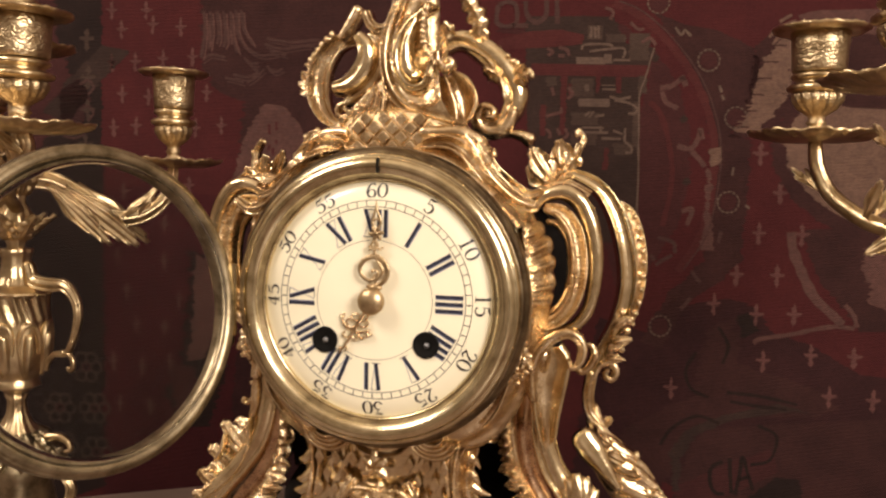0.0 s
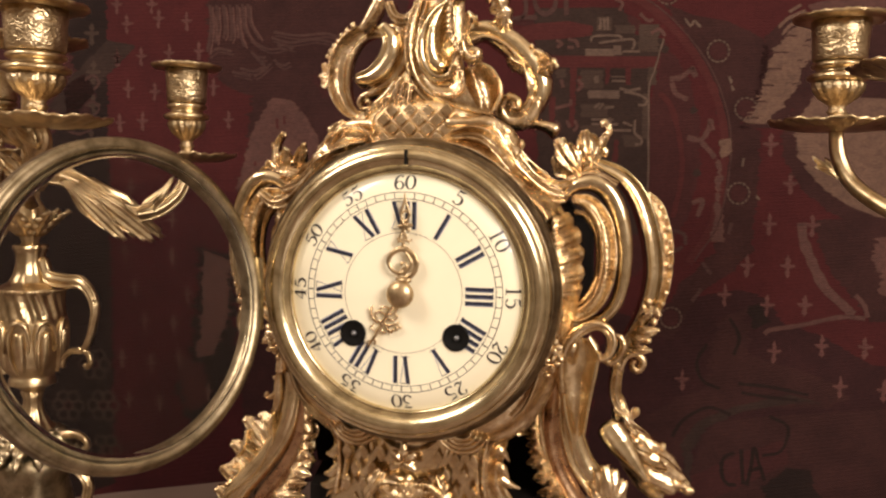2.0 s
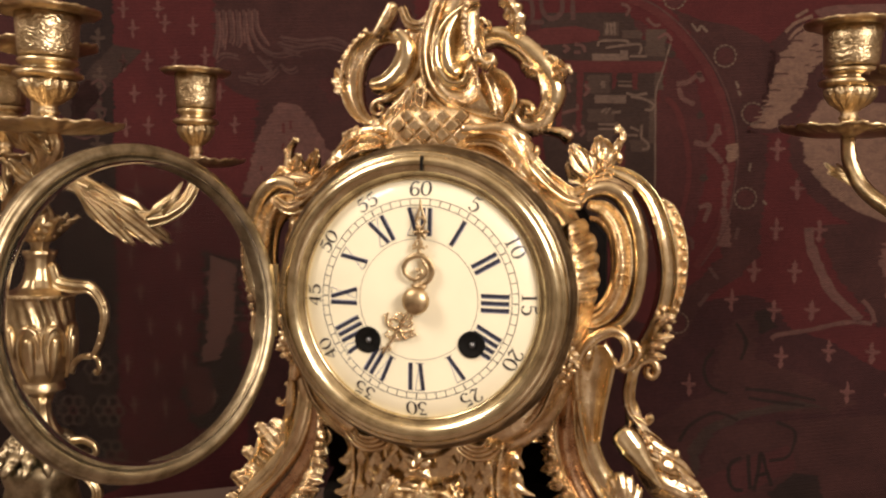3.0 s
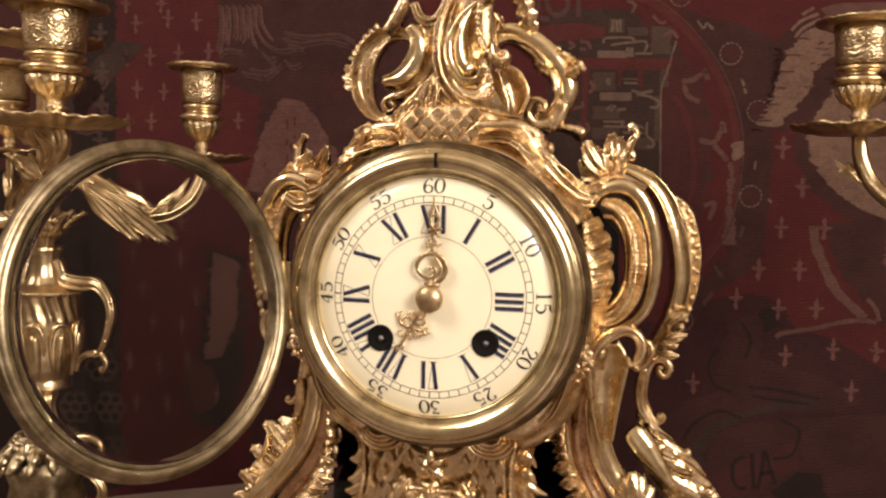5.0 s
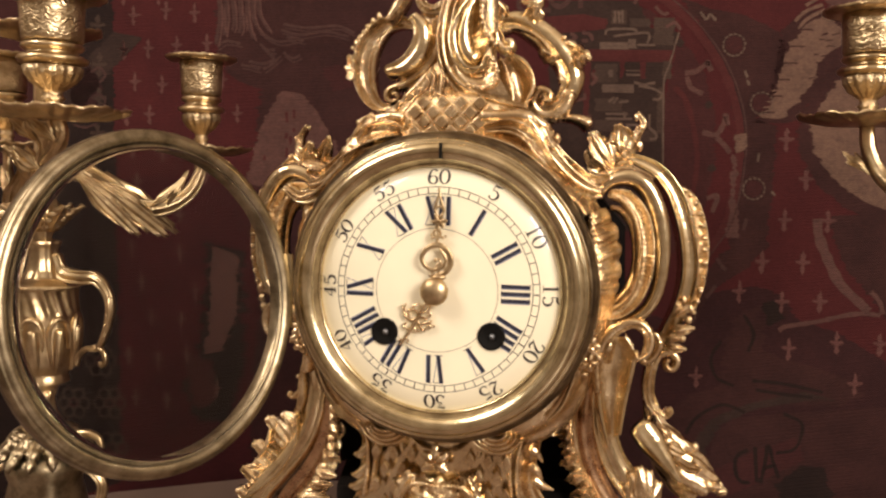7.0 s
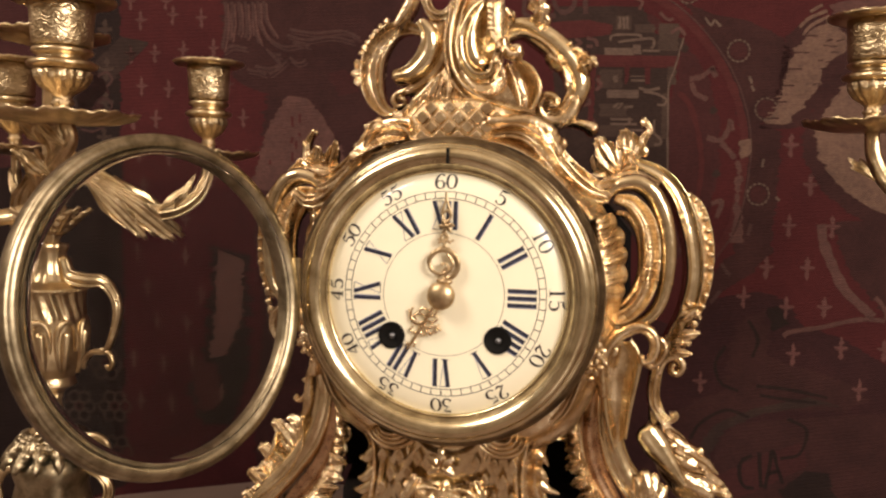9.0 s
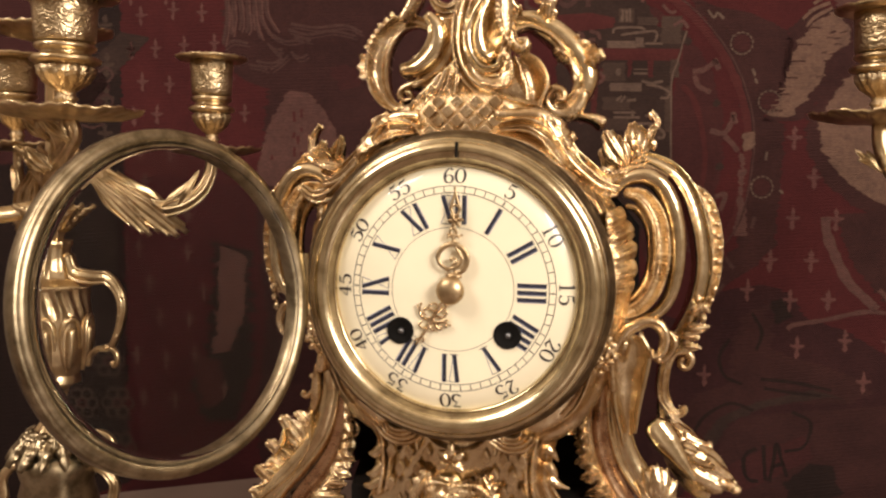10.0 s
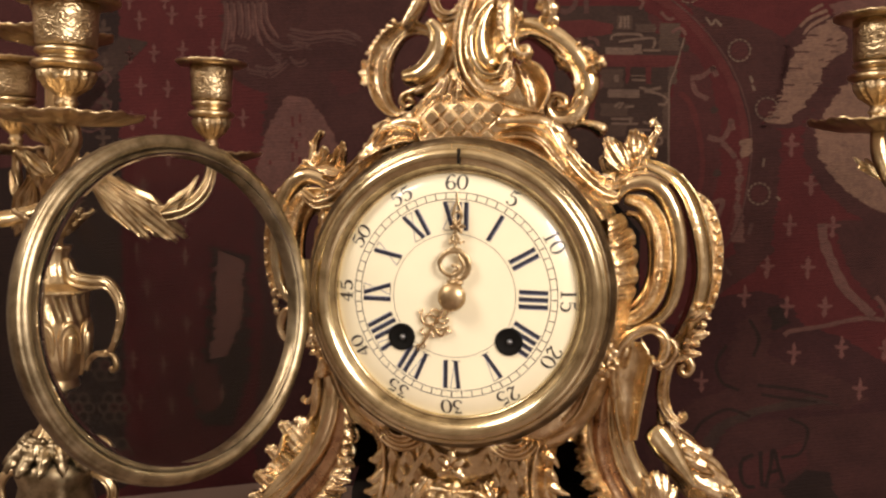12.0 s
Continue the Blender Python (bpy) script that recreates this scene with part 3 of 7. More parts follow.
LEG_FAN = [(85.2, 154.5), (76.7, 164.8), (79.9, 169.1), (83.6, 171.4), (87.5, 169.8), (91.5, 164.7)]
FRILL_IN = [(-73.6, 189.8), (-75.2, 172.4), (-80.9, 158.7), (-89.6, 147.2), (-97.3, 136.7), (-105.9, 127.0)]
FRILL_OUT = [(-77.0, 186.0), (-86.0, 178.0), (-94.5, 169.0), (-101.0, 158.0), (-106.0, 147.0), (-110.0, 133.0)]
FRILL_LEAVES = [((-82.0, 156.5), (-75.9, 187.0), 5.0), ((-75.5, 160.0), (-94.3, 175.5), 8.0), ((-75.5, 172.7), (-86.5, 178.6), 5.0), ((-78.8, 150.0), (-101.0, 162.5), 8.0), ((-87.0, 138.8), (-107.2, 149.2), 8.0), ((-95.2, 128.0), (-109.7, 138.5), 8.0), ((-84.0, 148.0), (-100.5, 154.0), 6.0)]
FRILL_RIMS = [[(-90.6, 172.1), (-92.6, 165.1), (-95.8, 158.6)], [(-91.5, 163.2), (-87.1, 159.8), (-82.7, 154.6)], [(-100.5, 152.2), (-95.5, 150.5), (-91.0, 146.5)]]
LEG_LINE = [(-75.5, 183.2), (-75.4, 169.9), (-79.5, 161.1), (-85.2, 152.8), (-93.7, 145.0), (-99.8, 139.8), (-106.0, 132.0)]
FRILL_CURL = [(-75.8, 195.3), (-78.0, 191.2), (-80.7, 188.4), (-82.8, 189.4), (-81.9, 191.0)]
FRILL_STEM = [(-74.0, 204.7), (-74.8, 195.6), (-75.0, 188.0), (-76.5, 181.0)]

# ---- clock ----
ZC = 0.25  # height of the dial's centre
clock = thing("mantel_clock", (0, 0.045, TABLE), "rococo gilt bronze mantel clock with its glazed door open", "clock")


BACK = 0.061


def front_y(x):
    """Depth of the front layer of ornament."""
    return 0.018 + 0.008 * smoothstep(0.02, 0.075, abs(x))


def facing(p):
    return Vector((3.0 * p.x, -1, 0.15)).normalized()


def on_case(points, dy=0.0, back=False):
    """Millimetres in the front or back layer of the case to places; the legs stand a little further back."""
    if back == "leg":
        return [Vector((x / 1000, front_y(x / 1000) + dy + 0.018 * smoothstep(-0.228, -0.205, -z / 1000), z / 1000)) for x, z in points]
    return [Vector((x / 1000, (back if back > 0 and back is not True else BACK) + dy if back else front_y(x / 1000) + dy, z / 1000)) for x, z in points]


def scroll(name, points, width, height, profile=DOMED, dy=0.0, material=None, both=False, label="", per=8, serrate=0, depth=0.0, back=False):
    geo = sweep(on_case(points, dy, back), width, height, profile, facing, per, serrate, depth)
    ob = part(name, geo, material or GILT, clock, label)
    if both:
        part(name, mirrored(geo), material or GILT, clock, label)
    return ob


def bead_row(points, n, r0, r1, dy=0.0, both=False, back=False, material=None):
    """Beads along a line, each a part, slightly uneven."""
    P = spline(on_case(points, dy, back), 12)
    me = mesh_of("bead", *ball((0, 0, 0), 1.0, 10))
    me.materials.append(material or GILT)
    for side in (1, -1) if both else (1,):
        for i in range(n):
            p = P[round(i * (len(P) - 1) / (n - 1))]
            r = (r0 + (r1 - r0) * i / (n - 1)) * random.uniform(0.88, 1.14)
            p = p + facing(p) * r * 0.5
            ob = part("bead", me, None, clock)
            ob.location += Vector((side * p.x, p.y, p.z))
            ob.scale = (r * random.uniform(0.8, 1.15), r, r * random.uniform(0.85, 1.3))


def acanthus(base, tip, width, dy=0.0, both=False, dtip=0.0, material=None, back=False, **k):
    b, t = on_case([base], dy, back)[0], on_case([tip], dy + dtip, back)[0]
    geo = leaf(b, t, width, front=facing, **k)
    part("leaf", geo, material or GILT, clock)
    if both:
        part("leaf", mirrored(geo), material or GILT, clock)


def turned_y(profile, n=96, wave=None, centre=(0, 0, ZC)):
    """Turned about the dial's axis; profile of (radius, y)."""
    V, F = lathe(profile, n, wave)
    return [Vector((centre[0] + v.x, centre[1] + v.z, centre[2] + v.y)) for v in V], F


# near-black case behind the pierced ornament
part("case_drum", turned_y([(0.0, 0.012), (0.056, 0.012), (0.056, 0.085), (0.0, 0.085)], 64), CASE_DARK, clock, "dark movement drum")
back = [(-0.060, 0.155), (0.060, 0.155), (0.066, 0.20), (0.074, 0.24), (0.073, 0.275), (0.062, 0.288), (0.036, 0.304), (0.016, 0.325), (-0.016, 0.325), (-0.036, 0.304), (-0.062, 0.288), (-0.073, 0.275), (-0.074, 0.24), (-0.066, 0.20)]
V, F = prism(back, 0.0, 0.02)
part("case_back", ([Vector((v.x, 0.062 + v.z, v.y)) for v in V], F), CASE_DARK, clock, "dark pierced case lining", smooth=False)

# gilt front of the case round the bezel; its edge swells and shrinks with the ornament
EDGE = [0.064, 0.0655, 0.068, 0.069, 0.069, 0.070, 0.071, 0.071, 0.071, 0.070, 0.069, 0.070, 0.072, 0.075, 0.077, 0.076, 0.069, 0.067, 0.068]
V, F = [], []
for i in range(144):
    a = 2 * math.pi * i / 144
    r1 = mixed(EDGE, abs((i / 72) - 2 * round(i / 144)))
    for k in range(7):
        q = k / 6
        r = 0.0592 + (r1 - 0.0592) * q
        x, z = r * math.sin(a), ZC + r * math.cos(a)
        V.append(Vector((x, 0.0065 + (front_y(x) - 0.001 - 0.0065) * q ** 0.8 + 0.0016 * math.sin(3 * math.pi * q), z)))
    V.append(V[-1] + Vector((0, 0.012, 0)))
for i in range(144):
    j = (i + 1) % 144
    for k in range(7):
        F.append([i * 8 + k, j * 8 + k, j * 8 + k + 1, i * 8 + k + 1])
part("case_front", (V, F), GILT, clock)

# bezel of the case
inner = [(0.0501, 0.0050), (0.0502, 0.0014), (0.0505, 0.0006), (0.0510, -0.0002), (0.0514, -0.0010), (0.0517, -0.0018), (0.0521, -0.0020), (0.0521, 0.0050)]
part("inner_ring", turned_y(inner, 128), TARNISH, clock, "tarnished brass inner ring")
bezel = [(0.0518, 0.0050), (0.0518, -0.0021), (0.0523, -0.0027), (0.0532, -0.0033), (0.0543, -0.0039), (0.0555, -0.0042), (0.0567, -0.0040), (0.0578, -0.0033), (0.0587, -0.0021), (0.0591, -0.0014), (0.0596, -0.0016), (0.0602, -0.0011), (0.0606, 0.0004), (0.0606, 0.014), (0.0518, 0.014)]
part("bezel", turned_y(bezel, 128), BRASS, clock, "polished brass bezel ring")
# dark colour paints in the shadow line between bezel and case
part("bezel_seat", turned_y([(0.0604, 0.0100), (0.0604, 0.0012), (0.0612, 0.0013), (0.0619, 0.0022), (0.0623, 0.0042), (0.0631, 0.0046), (0.0637, 0.0058), (0.0640, 0.0100)], 128), SEAT_SHADE, clock, "moulding round the bezel, coloured dark for its shadow gap")
part("milled_edge", turned_y([(0.0494, 0.0040), (0.0493, 0.0014), (0.0498, 0.0006), (0.0505, 0.0006), (0.0507, 0.0040)], 360, lambda k, r, z, a: (r + (0.00018 if round(a * 180 / math.pi) % 2 else -0.00018), z)), BRASS, clock, "finely milled brass rim")
notch = moved(box((-0.0005, -0.0048, -0.0022), (0.0006, -0.0010, 0.0038)), Matrix.Translation((0.0012, 0, ZC + 0.0545)))
part("bezel_notch", notch, HOLE_BLACK, clock, "dark latch slot", smooth=False)

# dial
DIAL_R = 0.0500


def dome(r):
    q = r / DIAL_R
    return -0.0010 * (1 - q * q) + 0.0030 * max(0.0, (q - 0.78) / 0.22) ** 2


dial = part("dial", turned_y([(0.0, dome(0))] + [(DIAL_R * i / 60, dome(DIAL_R * i / 60)) for i in range(1, 61)] + [(DIAL_R, 0.0060), (0.0, 0.0060)], 96), ENAMEL, clock, "cream enamel dial with blue Roman hours")


def on_dial(geo, lift=0.00012):
    """Lay flat (x, z) work on the domed dial."""
    return [Vector((v[0], dome(math.hypot(v[0], v[2])) - lift + v[1], ZC + v[2])) for v in geo[0]], geo[1]


def flat_ring(r0, r1, n=180):
    V, F = [], []
    for i in range(n):
        a = 2 * math.pi * i / n
        for r in (r0, r1):
            V.append(Vector((r * math.sin(a), 0, r * math.cos(a))))
    for i in range(n):
        j = (i + 1) % n
        F.append([2 * i, 2 * j, 2 * j + 1, 2 * i + 1])
    return V, F


def bar(x0, z0, x1, z1, w0, w1=None):
    """A painted stroke."""
    w1 = w0 if w1 is None else w1
    d = Vector((x1 - x0, 0, z1 - z0))
    s = Vector((d.z, 0, -d.x)).normalized()
    a, b = Vector((x0, 0, z0)), Vector((x1, 0, z1))
    n = 5
    V, F = [], []
    for i in range(n + 1):
        k = i / n
        p, w = a.lerp(b, k), (w0 + (w1 - w0) * k) / 2
        V += [p - s * w, p + s * w]
    for i in range(n):
        F.append([2 * i, 2 * i + 1, 2 * i + 3, 2 * i + 2])
    return V, F


def spun(geo, angle):
    c, s = math.cos(angle), math.sin(angle)
    return [Vector((v[0] * c + v[2] * s, v[1], -v[0] * s + v[2] * c)) for v in geo[0]], geo[1]


track = [flat_ring(0.03845, 0.03872), flat_ring(0.04115, 0.04142)]
for i in range(60):
    track.append(spun(bar(0, 0.03872, 0, 0.04115, 0.00032), math.radians(6 * i)))
part("minute_track", on_dial(joined(*track)), INK, dial, "black minute track with sixty divisions", smooth=False)
part("hour_circle", on_dial(flat_ring(0.02475, 0.02492)), INK, dial, "fine black hour circle", smooth=False)
dots = joined(*[([Vector((0.0004 * math.cos(k * 1.0472) + 0.03995 * math.sin(math.radians(30 * i)), -0.00004, 0.0004 * math.sin(k * 1.0472) + 0.03995 * math.cos(math.radians(30 * i)))) for k in range(6)], [list(range(6))]) for i in range(12)])
part("five_minute_dots", on_dial(dots), INK, dial, smooth=False)

R_IN, R_OUT = 0.0262, 0.0374
STEP = {"I": 0.00285, "V": 0.0050, "X": 0.0054}


def roman(text, angle):
    """Thick and thin painted strokes, feet to the centre."""
    width = sum(STEP[c] for c in text)
    x = -width / 2
    thick, thin = [], []
    for c in text:
        w = STEP[c]
        m, h0, h1 = x + w / 2, R_IN, R_OUT
        if c == "I":
            thick.append(bar(m, h0, m, h1, 0.00150))
            thin.append(bar(m + 0.00088, h0 + 0.0002, m + 0.00088, h1 - 0.0002, 0.0006))
        elif c == "V":
            thick.append(bar(x + 0.0010, h1, m, h0, 0.00150))
            thin.append(bar(x + 0.0018, h1, m + 0.0007, h0, 0.0005))
            thin.append(bar(x + w - 0.0006, h1, m + 0.0003, h0, 0.00030))
        else:
            thick.append(bar(x + 0.0009, h1, x + w - 0.0009, h0, 0.00150))
            thin.append(bar(x + 0.0017, h1, x + w - 0.0001, h0, 0.0005))
            thin.append(bar(x + w - 0.0005, h1, x + 0.0005, h0, 0.00030))
        thick.append(bar(m - w * 0.40, h1, m + w * 0.40, h1, 0.00026))
        thick.append(bar(m - w * 0.36, h0, m + w * 0.36, h0, 0.00026))
        x += w
    a = math.radians(angle)
    ob = part("hour_numeral", on_dial(spun(joined(*thick), a), 0.00018), NAVY, dial, "dark blue Roman numeral " + text, smooth=False)
    for g in thin:
        part("light_stroke", on_dial(spun(g, a), 0.00012), BLUEGREY, ob, smooth=False)


for i, text in enumerate(("XII", "I", "II", "III", "IIII", "V", "VI", "VII", "VIII", "IX", "X", "XI")):
    roman(text, 30 * i)


def brush(points, widths, k):
    """A painted stroke that swells and thins."""
    P = spline([Vector((x, 0, z)) for x, z in points], 6)
    V, F = [], []
    for i, p in enumerate(P):
        t = (P[min(i + 1, len(P) - 1)] - P[max(i - 1, 0)]).normalized()
        s = Vector((t.z, 0, -t.x)) * mixed(widths, i / (len(P) - 1)) / 2
        V += [p - s + Vector((0, -0.000006 * k, 0)), p + s + Vector((0, -0.000006 * k, 0))]
    for i in range(len(P) - 1):
        F.append([2 * i, 2 * i + 1, 2 * i + 3, 2 * i + 2])
    return V, F


def oval(cx, cz, rx, rz, thin, thick, turn=0.0):
    """A closed ring, thick at its sides."""
    n = 28
    pts = [(cx + rx * math.sin(2 * math.pi * k / n), cz + rz * math.cos(2 * math.pi * k / n)) for k in range(n + 1)]
    return pts, [thin + (thick - thin) * abs(math.sin(2 * math.pi * k / n + turn)) ** 1.4 for k in range(n + 1)]


DIGITS = {
    "0": [oval(0.37, 0.5, 0.31, 0.47, 0.04, 0.17)],
    "1": [([(0.36, 0.98), (0.36, 0.5), (0.36, 0.02)], 0.16), ([(0.18, 0.86), (0.27, 0.90), (0.36, 0.98)], 0.05), ([(0.14, 0.02), (0.36, 0.03), (0.58, 0.02)], 0.05)],
    "2": [([(0.11, 0.72), (0.16, 0.90), (0.36, 0.98), (0.58, 0.88), (0.60, 0.68), (0.42, 0.42), (0.18, 0.18), (0.06, 0.05)], [0.14, 0.07, 0.06, 0.13, 0.17, 0.10, 0.05, 0.04]), ([(0.06, 0.07), (0.25, 0.13), (0.45, 0.03), (0.67, 0.17)], [0.05, 0.11, 0.13, 0.04])],
    "3": [([(0.12, 0.80), (0.13, 0.90), (0.15, 0.97)], [0.03, 0.05, 0.05]), ([(0.13, 0.93), (0.36, 0.93), (0.60, 0.94)], [0.11, 0.11, 0.06]), ([(0.59, 0.95), (0.44, 0.76), (0.28, 0.57)], 0.05), ([(0.28, 0.57), (0.52, 0.52), (0.63, 0.30), (0.52, 0.08), (0.28, 0.02), (0.10, 0.16)], [0.05, 0.10, 0.17, 0.11, 0.06, 0.14])],
    "4": [([(0.47, 0.97), (0.47, 0.5), (0.47, 0.02)], 0.16), ([(0.45, 0.97), (0.24, 0.62), (0.03, 0.30)], 0.05), ([(0.03, 0.30), (0.35, 0.30), (0.68, 0.30)], 0.06), ([(0.28, 0.02), (0.47, 0.03), (0.66, 0.02)], 0.05)],
    "5": [([(0.15, 0.92), (0.36, 0.90), (0.62, 1.00)], [0.10, 0.14, 0.04]), ([(0.16, 0.94), (0.14, 0.75), (0.13, 0.54)], 0.05), ([(0.13, 0.54), (0.34, 0.62), (0.58, 0.50), (0.64, 0.29), (0.52, 0.08), (0.28, 0.02), (0.10, 0.15)], [0.04, 0.07, 0.14, 0.18, 0.10, 0.05, 0.14])],
    "6": [([(0.59, 0.84), (0.42, 0.97), (0.18, 0.80), (0.07, 0.45), (0.14, 0.15), (0.36, 0.01)], [0.13, 0.05, 0.11, 0.18, 0.13, 0.05]), oval(0.37, 0.27, 0.27, 0.26, 0.04, 0.15)],
}
TALL = 0.0061


def figure(text):
    """Painted figures, centred on nothing but their own width."""
    out = []
    step = 0.76
    x0 = -step * len(text) / 2
    for n, c in enumerate(text):
        for k, (pts, w) in enumerate(DIGITS[c]):
            ws = [q * TALL for q in w] if isinstance(w, list) else w * TALL
            out.append(brush([((x0 + n * step + x * 0.98) * TALL, (z - 0.5) * TALL) for x, z in pts], ws, k))
    return joined(*out)


for i in range(12):
    text = str(5 * i or 60)
    V, F = figure(text)
    V = [v + Vector((0, 0, 0.0454)) for v in V]
    part("minute_numeral", on_dial(spun((V, F), math.radians(30 * i)), 0.00020), INK, dial, "black figure " + text, smooth=False)

# winding holes, hub and pointers
for x, z in ((-0.0210, -0.0176), (0.0226, -0.0172)):
    hole = part("winding_hole", turned_y([(0.0, -0.0012), (0.0044, -0.0012), (0.0051, -0.0016), (0.0055, -0.0013), (0.0056, 0.001), (0.0, 0.001)], 40, None, (x, 0, ZC + z)), HOLE_BLACK, dial, "black winding hole")
    part("winding_square", turned_y([(0.0013, -0.0004), (0.0013, -0.0016), (0.0010, -0.0022), (0.0005, -0.0025), (0.0, -0.0026)], 6, None, (x + 0.0004, 0, ZC + z)), STEEL, hole, "grey steel winding arbor")
part("hand_hub", joined(ball((0, -0.0050, ZC), 0.0057, 28, (1, 0.62, 1)), turned_y([(0.0, -0.0042), (0.0030, -0.0042), (0.0030, 0.0), (0, 0)], 20), moved(ball((0, 0, 0), 0.0030, 16, (1.0, 0.5, 0.45)), Matrix.Translation((0.0014, -0.0040, ZC + 0.0056)))), HAND, clock, "rounded brass hand nut")


def hand_strap(points, w, h, y, per=6):
    return sweep([Vector((x / 1000, y, ZC + z / 1000)) for x, z in points], w, h, ROUND, per=per)


def curl(cx, cz, r, a0, a1, r1=None, y=0.0, w=0.00055):
    r1 = r if r1 is None else r1
    n = max(5, int(abs(a1 - a0) / 30))
    return hand_strap([(cx + (r + (r1 - r) * k / n) * math.sin(math.radians(a0 + (a1 - a0) * k / n)), cz + (r + (r1 - r) * k / n) * math.cos(math.radians(a0 + (a1 - a0) * k / n))) for k in range(n + 1)], w, w, y, 3)


HY = -0.0036
ring_path = []
for k in range(25):
    a, r = radians(180 - 20 * k), 5.9 if k < 14 else 5.9 - 0.46 * (k - 13)
    ring_path.append((0.3 - r * math.sin(a) * -1.0, 12.3 + r * math.cos(a)))
petals = [hand_strap([(1.3 + 0.6 * math.sin(radians(d)), 27.8 + 0.6 * math.cos(radians(d))), (1.3 + 1.8 * math.sin(radians(d)), 27.8 + 1.8 * math.cos(radians(d))), (1.3 + 3.0 * math.sin(radians(d + 6)), 27.8 + 3.0 * math.cos(radians(d + 6)))], [0.0005, 0.0010, 0.0005], 0.0007, HY, 4) for d in range(20, 380, 60)]
minute = joined(
    hand_strap(ring_path, [0.0010, 0.0012, 0.0011, 0.0010, 0.0009, 0.0007, 0.0006, 0.0005], 0.0006, HY, 4),
    ball((0.0001, HY, ZC + 0.0124), 0.0009, 10),
    hand_strap([(1.0, 18.0), (2.6, 15.8), (4.2, 12.6), (3.2, 10.4), (1.6, 8.8), (1.2, 7.0)], [0.0004, 0.0007, 0.0007, 0.0006], 0.0005, HY),
    hand_strap([(2.0, 11.6), (0.6, 10.2), (-1.2, 7.6)], [0.0004, 0.0006, 0.0005], 0.0004, HY), hand_strap([(-2.2, 6.2), (0.6, 5.6), (3.6, 6.4)], [0.0006, 0.0011, 0.0006], 0.0006, HY),
    curl(-0.8, 20.4, 1.6, 200, -60, 0.9, HY), curl(2.2, 20.6, 1.9, -200, 60, 0.9, HY), curl(0.6, 23.2, 1.3, 0, 360, 1.3, HY), hand_strap([(0.4, 18.2), (0.8, 21.5), (1.0, 25.4)], 0.0005, 0.0005, HY),
    *petals, ball((0.0013, HY - 0.0003, ZC + 0.0278), 0.0011, 10),
    hand_strap([(1.3, 29.0), (-0.6, 32.2), (0.0, 35.0), (0.8, 38.0), (1.0, 41.2)], [0.0004, 0.0006, 0.0006, 0.0005, 0.0002], 0.0005, HY),
    hand_strap([(1.4, 29.0), (3.0, 32.0), (2.2, 35.0), (1.3, 38.0), (1.0, 41.2)], [0.0004, 0.0006, 0.0006, 0.0005, 0.0002], 0.0005, HY),
    hand_strap([(-0.6, 32.2), (1.3, 33.8), (3.0, 32.0)], [0.0003, 0.0006, 0.0003], 0.0004, HY), *[ball((x / 1000, HY, ZC + z / 1000), 0.0006, 8) for x, z in ((-5.6, 12.8), (-5.4, 14.8), (-4.4, 16.8), (-2.6, 18.2), (-5.2, 10.6), (-1.6, 22.4), (3.9, 22.0))])
part("minute_hand", minute, HAND, clock, "pierced gilt minute hand pointing to sixty")
HY = -0.0022
stem_and_left = (
    ([(-3.4, -4.6), (-6.5, -10.0), (-9.5, -15.5), (-12.0, -19.5), (-14.3, -22.7)], [0.0007, 0.0009, 0.0009, 0.0006, 0.0003]),
    ([(-7.0, -11.0), (-9.5, -12.2), (-12.0, -11.0), (-12.9, -8.5), (-12.2, -6.0)], [0.0005, 0.0008, 0.0007, 0.0006, 0.0003]),
    ([(-6.4, -9.4), (-8.6, -8.0), (-10.6, -8.2), (-11.2, -9.6), (-10.0, -10.6)], [0.0004, 0.0006, 0.0005, 0.0003]),
    ([(-4.8, -7.0), (-6.8, -5.8), (-8.8, -6.4), (-9.2, -7.8)], [0.0004, 0.0006, 0.0004]),
    ([(-6.0, -9.5), (-3.8, -8.6), (-2.0, -6.8), (-2.6, -5.4)], [0.0004, 0.0006, 0.0004]),
    ([(-6.5, -10.5), (-3.6, -11.2), (-1.8, -9.6), (-2.6, -8.2)], [0.0005, 0.0007, 0.0003]))
right_and_tip = (
    ([(-8.0, -13.0), (-5.6, -13.6), (-3.0, -13.0), (-0.4, -14.2)], [0.0005, 0.0008, 0.0006, 0.0002]),
    ([(-2.6, -13.0), (-1.8, -12.2), (-1.0, -12.6)], 0.0004), ([(-2.2, -13.6), (-1.6, -14.8), (-2.4, -15.4)], 0.0004),
    ([(-7.2, -12.0), (-5.8, -15.0), (-4.4, -16.2), (-3.6, -15.2)], [0.0004, 0.0007, 0.0004]),
    ([(-9.0, -14.6), (-7.6, -16.4), (-6.4, -16.6)], [0.0004, 0.0005, 0.0003]),
    ([(-10.0, -16.2), (-11.8, -15.8), (-12.8, -14.6), (-12.0, -13.6)], [0.0004, 0.0006, 0.0003]),
    ([(-12.8, -20.8), (-13.9, -20.4), (-14.6, -21.2)], 0.0004), ([(-11.8, -19.4), (-10.9, -20.4), (-11.3, -21.4)], 0.0004), ([(-13.0, -8.0), (-13.8, -6.6)], 0.0003))
hour = [hand_strap(p, w, 0.0005, HY) for p, w in stem_and_left + right_and_tip]
hour += [ball((x / 1000, HY, ZC + z / 1000), 0.0006, 8) for x, z in ((-12.2, -6.0), (-0.4, -14.2), (-2.6, -5.4), (-9.2, -7.8), (-3.6, -15.2), (-12.0, -13.6))]
part("hour_hand", joined(*hour), GILT, clock, "pierced gilt hour hand pointing to seven")

